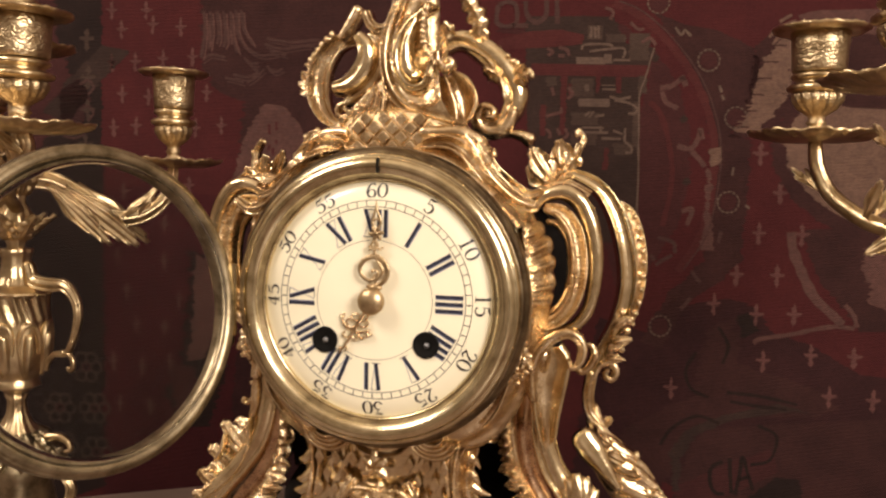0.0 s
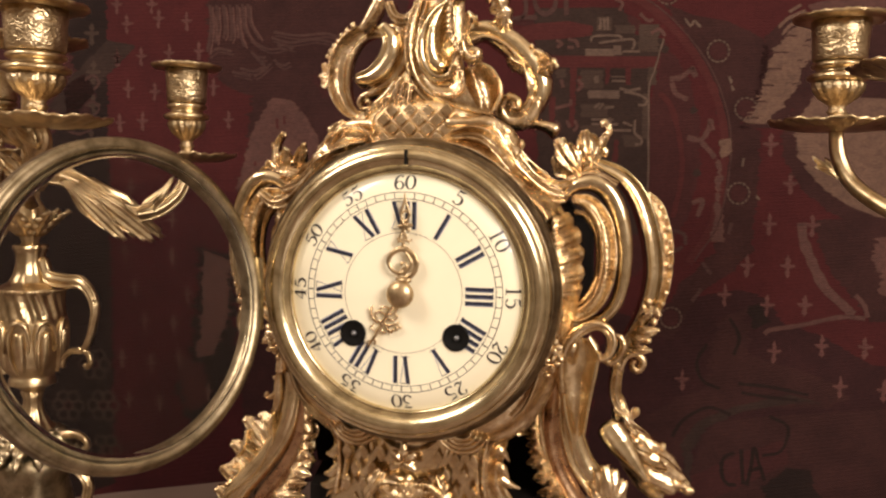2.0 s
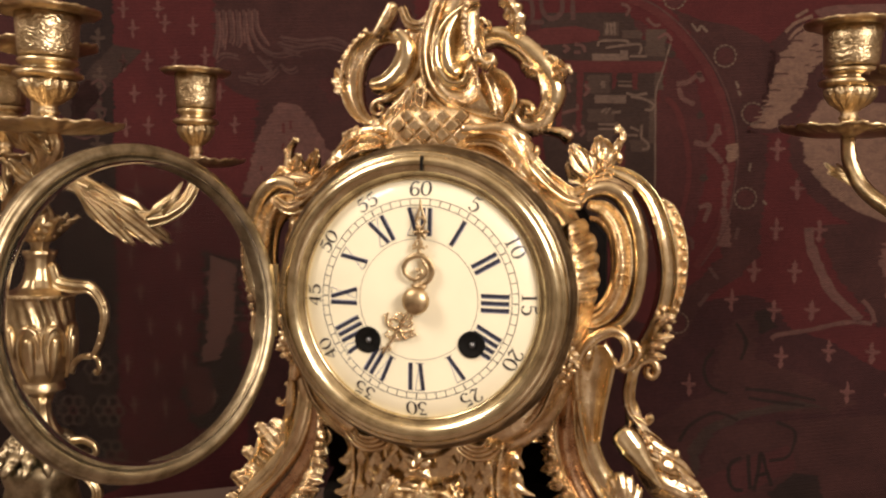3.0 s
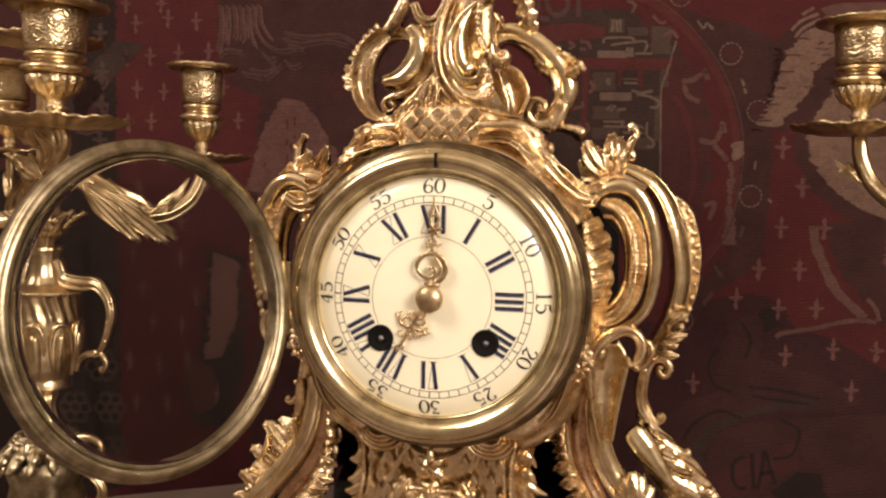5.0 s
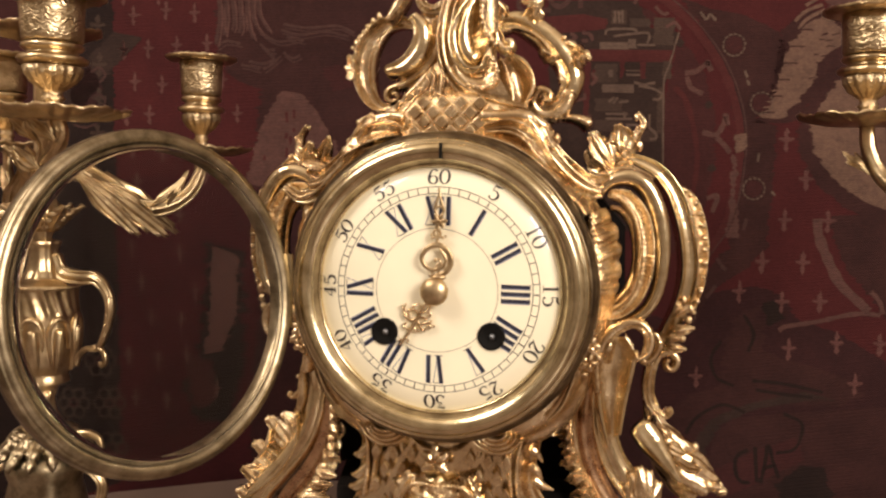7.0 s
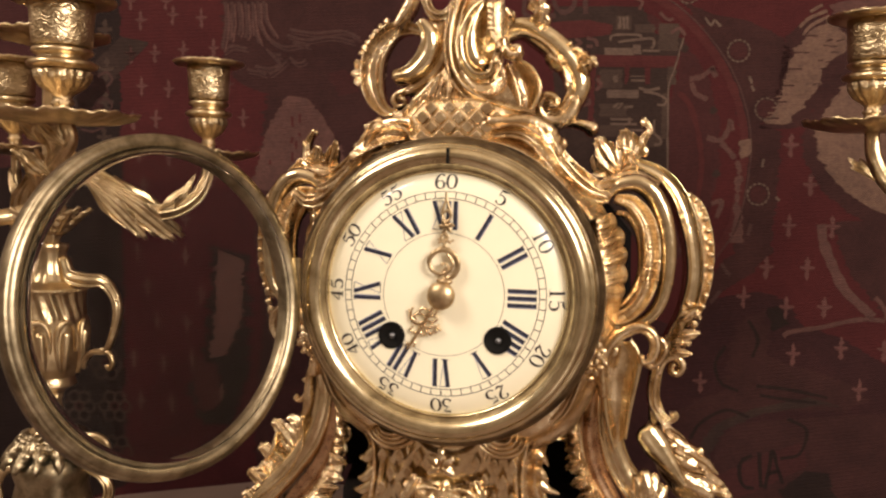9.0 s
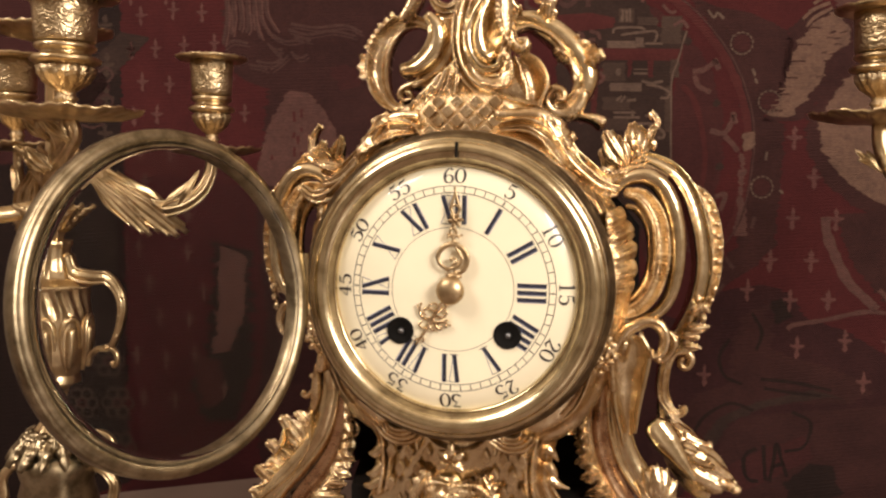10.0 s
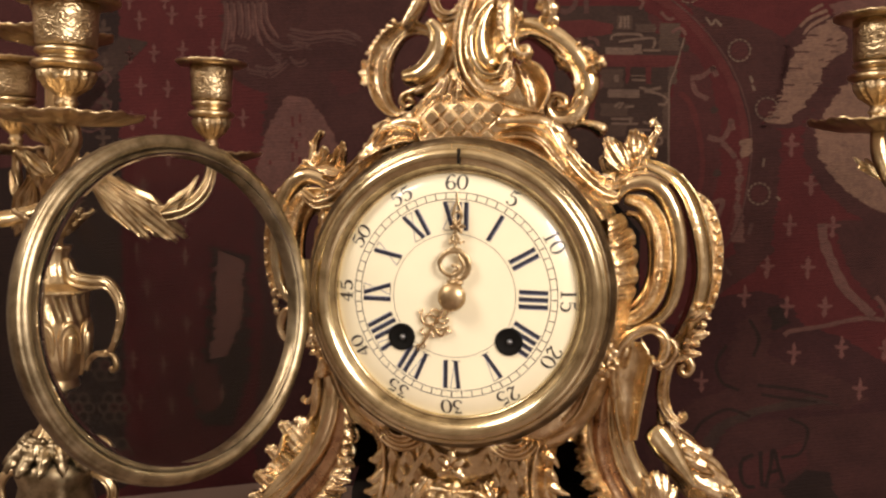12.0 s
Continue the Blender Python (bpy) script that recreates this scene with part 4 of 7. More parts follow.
# glazed door, swung open on its hinge
HINGE = Vector((-0.0618, -0.006, ZC - 0.002))
DOOR_R, OPEN, LEAN = 0.0602, radians(67.5), radians(-7)
door_frame = Matrix.Translation(HINGE + Vector((0.0026, 0, 0.0014))) @ Matrix.Rotation(OPEN, 4, "Z") @ Matrix.Translation((-DOOR_R - 0.0015, 0, 0)) @ Matrix.Rotation(LEAN, 4, "X")
ring = [(0.0540, 0.0042), (0.0538, 0.0012), (0.0542, -0.0003), (0.0548, -0.0009), (0.0552, -0.0006), (0.0558, -0.0013), (0.0570, -0.0023), (0.0584, -0.0024), (0.0595, -0.0016), (0.0600, -0.0011), (0.0604, -0.0012), (0.0608, -0.0002), (0.0610, 0.0014), (0.0610, 0.0036), (0.0598, 0.0044), (0.0570, 0.0046), (0.0540, 0.0042)]


def about_y(profile, n):
    V, F = lathe(profile, n)
    return [Vector((v.x, v.z, v.y)) for v in V], [f for f in F if len(f) == 4]


door = part("glazed_door", moved(about_y([(q * DOOR_R / 0.0610, w) for q, w in ring], 128), door_frame), BRASS_DULL, clock, "open round brass door ring")
pane = [(0.0536 * i / 40, 0.0036 - 0.0048 * (i / 40) ** 2) for i in range(41)] + [(0.0536 * i / 40, 0.0018 - 0.0048 * (i / 40) ** 2) for i in range(40, -1, -1)]
pane_ob = part("glass_pane", moved((lambda g: ([Vector((v.x, v.z, v.y)) for v in g[0]], g[1]))(lathe(pane, 128)), door_frame), GLASS, door, "clear domed glass")
pane_ob.visible_shadow = False
for dz in (-0.0095, 0.0, 0.0095):
    knuckle = lathe([(0.0, -0.0045), (0.0016, -0.0045), (0.0019, -0.004), (0.0019, 0.004), (0.0016, 0.0045), (0.0, 0.0045)], 16, at=(HINGE.x, HINGE.y, HINGE.z + dz))
    part("hinge_knuckle", knuckle, BRASS, door)
plate = box((-0.0010, -0.0035, -0.0150), (0.0040, -0.0022, 0.0150))
part("hinge_plate", moved(plate, Matrix.Translation(HINGE)), BRASS, door, "flat brass hinge leaf", smooth=False)

# sides: C-scrolls, straps, shells; mirrored left and right
scroll("c_scroll", C_TUBE, [0.0014, 0.0026, 0.0036, 0.0037, 0.0034, 0.0030, 0.0026, 0.0024, 0.0020], [0.002, 0.0038, 0.0050, 0.0048, 0.0042, 0.0036, 0.003, 0.0024], DOMED, 0.003, GILT_PALE, True, "burnished C-scroll")
scroll("scroll_band", C_BAND, [0.0020, 0.0033, 0.0036, 0.0036, 0.0033, 0.0028, 0.0018], [0.003, 0.0040, 0.0042, 0.0040, 0.0034, 0.002], CHANNEL, 0.002, GILT_CHASED, True, per=14, serrate=40, depth=0.5)
scroll("scroll_lip", C_INNER, [0.0012, 0.0016, 0.0018, 0.0018, 0.0016, 0.0013], 0.0030, DOMED, 0.006, GILT, True)
scroll("side_strap", STRAP, [0.0016, 0.0030, 0.0036, 0.0037, 0.0036, 0.0033, 0.0030, 0.0024, 0.0016], [0.004, 0.005, 0.005, 0.005, 0.004, 0.003], BAND, 0.001, GILT_PALE, False, "long curved side strap", back=True)
scroll("side_strap", [(-x, z) for x, z in STRAP[:9]], [0.0016, 0.0030, 0.0036, 0.0037, 0.0036, 0.0033, 0.0026, 0.0014], [0.004, 0.005, 0.005, 0.005, 0.004, 0.003], BAND, 0.001, GILT_PALE, False, "curved side strap behind the hinge", back=True)
scroll("volute", VOLUTE, [0.0019, 0.0020, 0.0019, 0.0015, 0.0012], 0.0030, DOMED, 0.0, GILT, False, back=True)
scroll("scroll_stem", STEM, [0.0026, 0.0024, 0.0022, 0.0018, 0.0013, 0.0015], 0.0030, RIDGED, 0.0, GILT, False, back=True)
bead_row([(x + 1.2, z) for x, z in BEADS], 12, 0.0014, 0.0013, 0.001, True, True)
bead_row(BEADS_LOW, 5, 0.0020, 0.0016, 0.0, True, True)
bead_row(KNOB, 4, 0.0016, 0.0018, -0.003, True, True)
for (x, z), (tx, tz), w in (((94.6, 236.0), (101.6, 241.5), 2.6), ((93.4, 229.0), (104.0, 231.5), 2.8), ((91.0, 222.0), (101.0, 221.8), 2.4), ((91.8, 226.0), (99.5, 227.0), 2.2)):
    part("leaf", petal_leaf(on_case([(x, z)], -0.003, True)[0], on_case([(tx, tz)], -0.004, True)[0], w / 1000, 0.003, 2, 2, 0.002, facing), GILT, clock)
scroll("side_frill", BEADS, [0.0016, 0.0026, 0.0028, 0.0027, 0.0024, 0.0014], [0.002, 0.0028, 0.0028, 0.002], CHANNEL, 0.003, GILT_CHASED, True, per=14, serrate=15, depth=0.35, back=True)
scroll("shoulder_strap", TOPSTRAP, [0.0036, 0.0044, 0.0042, 0.0036, 0.0026], 0.0042, RIDGED, -0.001, GILT, True, per=10)
scroll("shoulder_strap", TOPSTRAP2, [0.0018, 0.0026, 0.0026, 0.0022, 0.0016], 0.0036, CHANNEL, 0.002, GILT, True)
# ruffled shells between bezel and C-scrolls, with a row of fine flutes above
geo = frill(on_case(SHELL_IN, 0, 0.0105), on_case(SHELL_OUT, 0, 0.0225), 6, 0.16, 0.0030, 0.0030, 3, 260, 18, 0.006)
part("ruffled_shell", geo, GILT, clock, "ruffled fluted shell")
geo = frill(on_case(SHELL_IN, 0, 0.0105), [p.lerp(q, 0.5) for p, q in zip(on_case(SHELL_IN + [(61.4, 242.0)], 0, 0.0105), on_case(SHELL_OUT, 0, 0.0225))], 6, 0.16, 0.0016, 0.0014, 2, 200, 12, 0.006)
part("ruffled_shell", mirrored(geo), GILT, clock, "narrow ruffled shell")
geo = frill(on_case(FINE_IN, 0, 0.0095), on_case(FINE_OUT, 0, 0.0185), 11, 0.10, 0.0022, 0.0016, 1, 260, 12, 0.006)
part("fluted_cove", geo, GILT, clock, "finely fluted cove")
geo = ruled(on_case(SHOULDER_LO, 0.0, 0.04), on_case(SHOULDER_UP, 0.0, 0.05), 40, 16, lambda u, v: 0.002 * math.sin(math.pi * v) + 0.0006 * math.sin(9 * math.pi * v + 6 * u), 0.006)
part("shoulder_panel", geo, GILT, clock)
part("shoulder_panel", mirrored(geo), GILT, clock)
# leaf sprays on the shoulders
for (b0, t0), w, dy, kw in ((PET_B, 0.0068, -0.001, dict(ridges=2, scallops=2, bend=0.003)), (PET_C, 0.0060, -0.003, dict(ridges=0, scallops=0, cup=0.005)), (PET_A, 0.0066, -0.008, dict(ridges=3, scallops=3))):
    geo = petal_leaf(on_case([b0], dy, True)[0], on_case([t0], dy - 0.001, True)[0], w, front=facing, **kw)
    part("leaf", geo, GILT, clock)
scroll("leaf_stem", [PET_A[0], ((PET_A[0][0] + PET_B[0][0]) / 2 + 1, PET_B[0][1] - 1), (PET_D[0][0] + 2, PET_D[0][1] - 1)], [0.0030, 0.0036, 0.0020], 0.004, RIDGED, -0.002, GILT, back=True)
scroll("leaf_stem", PET_D, [0.0024, 0.0022, 0.0016, 0.0012], 0.0026, RIDGED, 0.0, GILT, back=True)
for i, s in enumerate((0.1, 0.3, 0.5, 0.7, 0.92)):
    x = PET_D[0][0] + (PET_D[-1][0] - PET_D[0][0]) * s
    z = PET_D[0][1] + (PET_D[-1][1] - PET_D[0][1]) * s
    side = (2.6 - 2.0 * s) * (1 if i % 2 else -1) + 3.0 * math.sin(math.pi * s)
    geo = ball(on_case([(x + side, z)], -0.003, True)[0], 0.0019 - 0.0007 * s, 12, (0.9, 0.9, 1.5))
    part("bud", geo, GILT, clock)
LEFT_TWIG = [(-82.0, 300.5), (-81.8, 308.2), (-80.9, 313.6), (-77.8, 318.8)]
LEFT_ROLL = [(-94.6, 285.0), (-91.7, 291.0), (-86.0, 295.9), (-78.6, 297.7), (-70.6, 295.1), (-63.3, 295.2)]
LEFT_TUBE = [(-87.0, 285.2), (-83.7, 288.4), (-78.7, 289.8), (-73.8, 288.1), (-70.5, 284.0), (-69.3, 278.4)]
LEFT_LIP = [(-80.2, 275.1), (-77.5, 279.8), (-73.4, 282.5), (-67.7, 282.1)]
for (b0, t0), w, kw in ((((-77.6, 296.8), (-73.4, 311.5)), 0.0044, dict(ridges=2, scallops=1)), (((-70.1, 296.9), (-64.3, 313.2)), 0.0046, dict(ridges=2, scallops=2)), (((-78.8, 298.9), (-85.2, 305.9)), 0.0030, dict(ridges=1, scallops=1)), (((-75.0, 294.6), (-67.9, 300.2)), 0.0034, dict(ridges=1, scallops=2))):
    part("leaf", petal_leaf(on_case([b0], 0.002, 0.058)[0], on_case([t0], -0.002, 0.058)[0], w, 0.004, front=facing, **kw), GILT, clock)
scroll("leaf_stem", LEFT_TWIG, [0.0020, 0.0020, 0.0016, 0.0010], 0.0026, RIDGED, 0.0, GILT, back=0.058)
for k, (x, z) in enumerate(LEFT_TWIG):
    part("bud", ball(on_case([(x + (1.6 if k % 2 else -1.8), z - 1.0)], -0.002, 0.058)[0], 0.0015 - 0.0002 * k, 12, (0.9, 0.9, 1.5)), GILT, clock)
scroll("shoulder_roll", LEFT_ROLL, [0.0018, 0.0034, 0.0042, 0.0044, 0.0038, 0.0022], 0.0050, CREASED, 0.0, GILT, per=10, back=0.054)
scroll("c_scroll", LEFT_TUBE, [0.0012, 0.0022, 0.0026, 0.0024, 0.0020, 0.0012], 0.0042, DOMED, 0.0, GILT_PALE, per=10, back=0.038)
scroll("scroll_band", LEFT_LIP, [0.0020, 0.0028, 0.0028, 0.0018], 0.0030, CHANNEL, 0.0, GILT_CHASED, per=14, serrate=14, depth=0.5, back=0.036)

# lower part: legs, horns, apron
scroll("leg_scroll", LEGSCROLL, [0.0020, 0.0023, 0.0026, 0.0026, 0.0024, 0.0020, 0.0017, 0.0014, 0.0012], 0.0034, CREASED, 0.0, GILT, True)
geo = ruled(on_case([(67.5, 229.0)] + PANEL_A, 0, 0.031), on_case([(74.5, 231.0)] + PANEL_B, 0, 0.031), 60, 20, lambda u, v: 0.0040 - 0.0034 * math.sin(math.pi * v), 0.014)
part("leg_panel", geo, GILT, clock, "hollow leaf panel at the head of the leg")
scroll("panel_edge", PANEL_A, [0.0010, 0.0013, 0.0012, 0.0008], 0.0032, DOMED, 0, GILT_PALE, back=0.0285)
scroll("panel_edge", PANEL_B, [0.0016, 0.0016, 0.0012, 0.0007], 0.0036, DOMED, 0, GILT_PALE, back=0.0285)
for k, (x, z) in enumerate(((66.8, 217.0), (67.6, 210.0), (70.6, 219.0), (70.4, 207.0))):
    geo = petal_leaf(on_case([(x, z)], 0, 0.0312)[0], on_case([(x + 1.0, z - 4.2)], 0, 0.0308)[0], 0.0007, 0.0004, 1, 1, 0.0006, facing, 0.0010)
    part("leaf", geo, GILT, clock)
scroll("scroll_hook", HOOK, [0.0014, 0.0019, 0.0021, 0.0020, 0.0016, 0.0012], 0.0034, DOMED, 0.0, GILT, back=0.040)
scroll("leg", LEG_OUT, [0.0040, 0.0054, 0.0058, 0.0060, 0.0062, 0.0064], 0.0066, CREASED, 0.003, GILT_PALE, True, "smooth curved leg", per=10, back="leg")
scroll("leg_moulding", LEG_MID, [0.0036, 0.0042, 0.0044, 0.0046], 0.0050, HOLLOW, 0.001, GILT_WORN, True, "hollow moulding of worn coppery gilt", per=10, back="leg")
scroll("leg_moulding", LEG_IN, [0.0020, 0.0023, 0.0025], 0.0048, DOMED, -0.001, GILT, True, per=10, back="leg")
for a, b, n in ((COMB_A, COMB_B, 13), (LEFT_COMB_A, LEFT_COMB_B, 6)):
    part("leaf_comb", frill(on_case(a, -0.006, "leg"), on_case(b, -0.002, "leg"), n, 0.42, 0.0020, 0.0032, 2, 300, 14), GILT, clock, "comb of small curled leaves inside the leg")
    A, B = spline(on_case(a, -0.008, "leg"), 12), spline(on_case(b, -0.005, "leg"), 12)
    for k in range(4):
        i, j = round((0.42 + 0.17 * k) * (len(A) - 1)), round((0.50 + 0.16 * k) * (len(B) - 1))
        part("leaf", petal_leaf(A[i], B[j] + (B[j] - A[i]) * 0.12, 0.0026 + 0.0004 * (k % 2), 0.003, 2, 2, 0.002, facing), GILT, clock)
H = spline(on_case(HORN, 0.0, 0.076), 10)
V, F, N = [], [], 84
for i, p in enumerate(H):
    s = i / (len(H) - 1)
    w = mixed([0.0030, 0.0042, 0.0058, 0.0084, 0.0112, 0.0118, 0.0100], s)
    t = (H[min(i + 1, len(H) - 1)] - H[max(i - 1, 0)]).normalized()
    side = t.cross(Vector((0, -1, 0))).normalized()
    for k in range(N):
        a = 2 * math.pi * k / N
        turn = a - 2.8 * s
        r = w * (0.74 + 0.22 * abs(math.cos(3 * turn)) ** 0.7 + 0.06 * abs(math.cos(12 * turn)) + 0.02 * math.sin(20 * s + 2 * turn))
        V.append(p + side * r * math.cos(a) + Vector((0, -0.75 * r * math.sin(a), 0)) + t * 0.0020 * abs(math.cos(3 * turn)))
for i in range(len(H) - 1):
    for k in range(N):
        F.append([i * N + k, i * N + (k + 1) % N, (i + 1) * N + (k + 1) % N, (i + 1) * N + k])
F += [list(range(N))[::-1], list(range((len(H) - 1) * N, len(H) * N))]
part("horn", (V, F), GILT, clock, "twisted leafy horn")
for k, w, dx, dz in ((2, 0.0030, 7.0, -3.0), (3, 0.0036, 8.0, -1.5), (4, 0.0036, 8.5, 1.0)):
    x, z = HORN[k]
    geo = petal_leaf(on_case([(x - 2, z + 2)], -0.004, 0.076)[0], on_case([(x + dx, z + dz)], -0.006, 0.076)[0], w, 0.003, 3, 3, 0.003, facing)
    part("leaf", geo, GILT, clock)
scroll("horn_cup", [(101.0, 161.0), (94.5, 169.5), (88.5, 177.5), (83.8, 183.6)], [0.0014, 0.0040, 0.0062, 0.0060], [0.002, 0.0026, 0.0028, 0.0024], [(-1, -0.5), (-1, 0.1), (-0.82, 0.52), (-0.5, 0.80), (-0.3, 0.86), (-0.18, 0.80), (0.1, 0.95), (0.4, 0.9), (0.7, 0.66), (0.92, 0.3), (1, 0.0), (1, -0.5)], 0, GILT_PALE, False, "smooth rounded leaf cup", per=10, back=0.060)
acanthus(HORN_TOP[0], HORN_TOP[1], 0.0036, -0.002, False, -0.002, None, 0.076, lobes=3)
bead_row(HORN_BEADS, 4, 0.0018, 0.0026, 0.0, False, 0.076)
bead_row(HORN_BEADS2, 4, 0.0020, 0.0026, 0.0, False, 0.076)
acanthus(HORN_LEAF[0], HORN_LEAF[1], 0.0052, -0.002, False, -0.001, None, 0.076, lobes=4)
# leaf fan at the root of the one leg, and the ruffled leaf down the outer edge of the other
for k, tip in enumerate(LEG_FAN[1:]):
    part("leaf", petal_leaf(on_case([LEG_FAN[0]], 0.0, 0.042)[0], on_case([tip], -0.001 * (2 - abs(k - 2)), 0.040)[0], 0.0046, 0.003, 2, 1, -0.002, facing), GILT, clock)
part("leaf_frill", frill(on_case(FRILL_IN, 0, 0.051), on_case(FRILL_OUT, 0, 0.056), 7, 0.24, 0.0040, 0.0026, 2, 300, 20), GILT, clock, "ruffled acanthus leaf along the leg")
for k, (b0, t0, w) in enumerate(FRILL_LEAVES):
    geo = petal_leaf(on_case([b0], 0.0008 * k, 0.050)[0], on_case([t0], -0.001, 0.053)[0], 0.00080 * w, 0.0040, 3, 3, 0.0016, facing, 0.0030, 0.0012)
    part("frill_leaf", geo, GILT, clock, "lobed acanthus leaf beside the leg")
    if k:
        part("bud", ball(on_case([t0], -0.002, 0.053)[0], 0.0014 + 0.0003 * (k % 2), 12, (1.2, 0.9, 0.95)), GILT, clock)
for line in FRILL_RIMS:
    scroll("leaf_rim", line, [0.0006, 0.0012, 0.0013, 0.0007], 0.0028, DOMED, 0, GILT_PALE, back=0.0475)
scroll("leg_edge", LEG_LINE, [0.0006, 0.0012, 0.0015, 0.0016, 0.0016], 0.0030, DOMED, 0, GILT_PALE, per=10, back=0.043)
part("bud", ball(on_case([(-78.0, 198.6)], 0, 0.050)[0], 0.0014, 12, (1.3, 0.9, 1.0)), GILT, clock)
part("bud", ball(on_case([(-101.0, 152.7)], -0.003, 0.053)[0], 0.0017, 12, (1.2, 0.9, 0.9)), GILT, clock)
scroll("frill_curl", FRILL_CURL, [0.0012, 0.0012, 0.0012, 0.0010], 0.0018, DOMED, 0, GILT, back=0.050)
scroll("frill_stem", FRILL_STEM, [0.0012, 0.0022, 0.0024, 0.0016], 0.0030, CREASED, 0, GILT, per=10, back=0.048)


def cove(u, v):
    return 0.0015 - 0.0032 * math.sin(math.pi * v) ** 1.2 + 0.0014 * smoothstep(0.86, 1.0, v)


geo = ruled(on_case(APRON_IN, -0.001), on_case(APRON_OUT, 0.002), 60, 16, cove, 0.006)
part("apron_side", geo, GILT, clock, "hollow-moulded gilt apron side")
left_out = [(-49.6, 188.8), (-41.0, 187.7), (-36.2, 181.4), (-35.0, 174.1), (-35.2, 167.3), (-36.8, 160.5), (-40.0, 153.1)]
part("apron_side", ruled(on_case(left_out, 0.002), on_case([(-x, z) for x, z in APRON_IN], -0.001), 60, 16, lambda u, v: cove(u, 1 - v), 0.006), GILT, clock, "hollow-moulded gilt apron side")
scroll("apron_edge", APRON_EDGE, [0.0009, 0.0012, 0.0013, 0.0014], 0.0034, DOMED, -0.001, GILT, True)
scroll("apron_rib", APRON_RIB, [0.0007, 0.0009, 0.0010, 0.0011], 0.0026, DOMED, -0.001, GILT, True)
for tip in (TIP_A, TIP_B, TIP_C):
    scroll("apron_tip", tip, [0.0024, 0.0022, 0.0013, 0.0005], [0.002, 0.0022, 0.0016, 0.0008], DOMED, 0.002, GILT)
for tip in ([(-32.5, 178.8), (-36.2, 174.0), (-39.6, 173.2)], [(-33.0, 169.4), (-36.8, 164.8), (-40.6, 163.8)], [(-33.5, 163.2), (-37.8, 159.2), (-42.0, 158.4)]):
    scroll("apron_tip", tip, [0.0020, 0.0026, 0.0022, 0.0010], [0.002, 0.0026, 0.0022, 0.0010], DOMED, 0.0, GILT_PALE)
# apron ground with lattice, central shell
part("apron_ground", sweep([Vector((0, 0.018, 0.198)), Vector((0, 0.019, 0.180)), Vector((0, 0.020, 0.165)), Vector((0, 0.022, 0.145))], [0.030, 0.037, 0.038, 0.042], 0.006, [(-1, -1), (-1, -0.5), (-0.86, -0.1), (-0.6, 0.22), (-0.3, 0.40), (0, 0.45), (0.3, 0.40), (0.6, 0.22), (0.86, -0.1), (1, -0.5), (1, -1)]), GILT_PALE, clock)


def lattice(cx, cz, a, b, pitch, slope, y, fill, proud):
    """Raised diamond pillows with sunk joints between them, within an ellipse."""
    n = int(a / pitch) + int(b / (pitch * slope)) + 2
    for i in range(-2 * n, 2 * n + 1):
        for j in range(-n, n + 1):
            x, z = i * pitch / 2, j * pitch * slope / 2
            if (i + j) % 2 == 0 or (x / a) ** 2 + (z / b) ** 2 > 1.0:
                continue
            s = pitch * fill * random.uniform(0.93, 1.05)
            yy = y + 3.0 * x ** 2
            V = [Vector((cx + x + p * s, yy - proud * q, cz + z + r * s * slope)) for k, q in ((1.0, -0.6), (0.98, 0.55), (0.90, 0.9), (0.76, 1.0)) for p, r in ((1, 0), (0.53, 0.53), (0, 1), (-0.53, 0.53), (-1, 0), (-0.53, -0.53), (0, -1), (0.53, -0.53)) for p, r in ((p * k, r * k),)]
            F = [[8 * m + k, 8 * m + (k + 1) % 8, 8 * m + 8 + (k + 1) % 8, 8 * m + 8 + k] for m in range(3) for k in range(8)] + [list(range(24, 32))]
            part("lattice_pillow", (V, F), GILT, clock, flat_angle=20)


for sx in (-1, 1):
    lattice(sx * 0.0205, 0.1700, 0.0095, 0.0165, 0.0078, 1.85, 0.0146, 0.28, 0.0012)
    for k in range(4):
        w, h = 0.0112 - 0.0021 * k, 0.0108 - 0.0022 * k
        arc = [Vector((sx * 0.0236 + w * math.sin(radians(d)), 0.0135 - 0.0011 * k, 0.1925 - h * math.cos(radians(d)))) for d in range(-66, 70, 22)]
        part("shell_rim", sweep(arc, [0.0005, 0.0013, 0.0015, 0.0013, 0.0005], 0.0026, DOMED, None, 6), GILT, clock)
part("apron_swag", sweep([Vector((-0.0120, 0.0125, 0.1880)), Vector((-0.0060, 0.0118, 0.1846)), Vector((0.0015, 0.0115, 0.1834)), Vector((0.0080, 0.0118, 0.1846)), Vector((0.0130, 0.0125, 0.1875))], [0.0012, 0.0024, 0.0026, 0.0024, 0.0012], 0.0030, HOLLOW, None, 8), GILT, clock)
for i in range(7):
    a = radians(-96 + 32 * i)
    b0 = Vector((0.0, 0.0135, 0.1590))
    tip = b0 + Vector(((0.0135 + 0.002 * (i % 2)) * math.sin(a), 0.002, 0.0098 * math.cos(a)))
    part("leaf", leaf(b0, tip, 0.0040, 3, 0.0022, 0.001, 0.001 * (-1) ** i, None, 2), GILT_CHASED, clock)
for sx in (-1, 1):
    part("fan_rib", sweep([Vector((sx * 0.002, 0.012, 0.166)), Vector((sx * 0.010, 0.011, 0.1665)), Vector((sx * 0.0165, 0.013, 0.160)), Vector((sx * 0.0180, 0.014, 0.152))], [0.0008, 0.0014, 0.0014, 0.0010], 0.0024, DOMED), GILT_CHASED, clock)
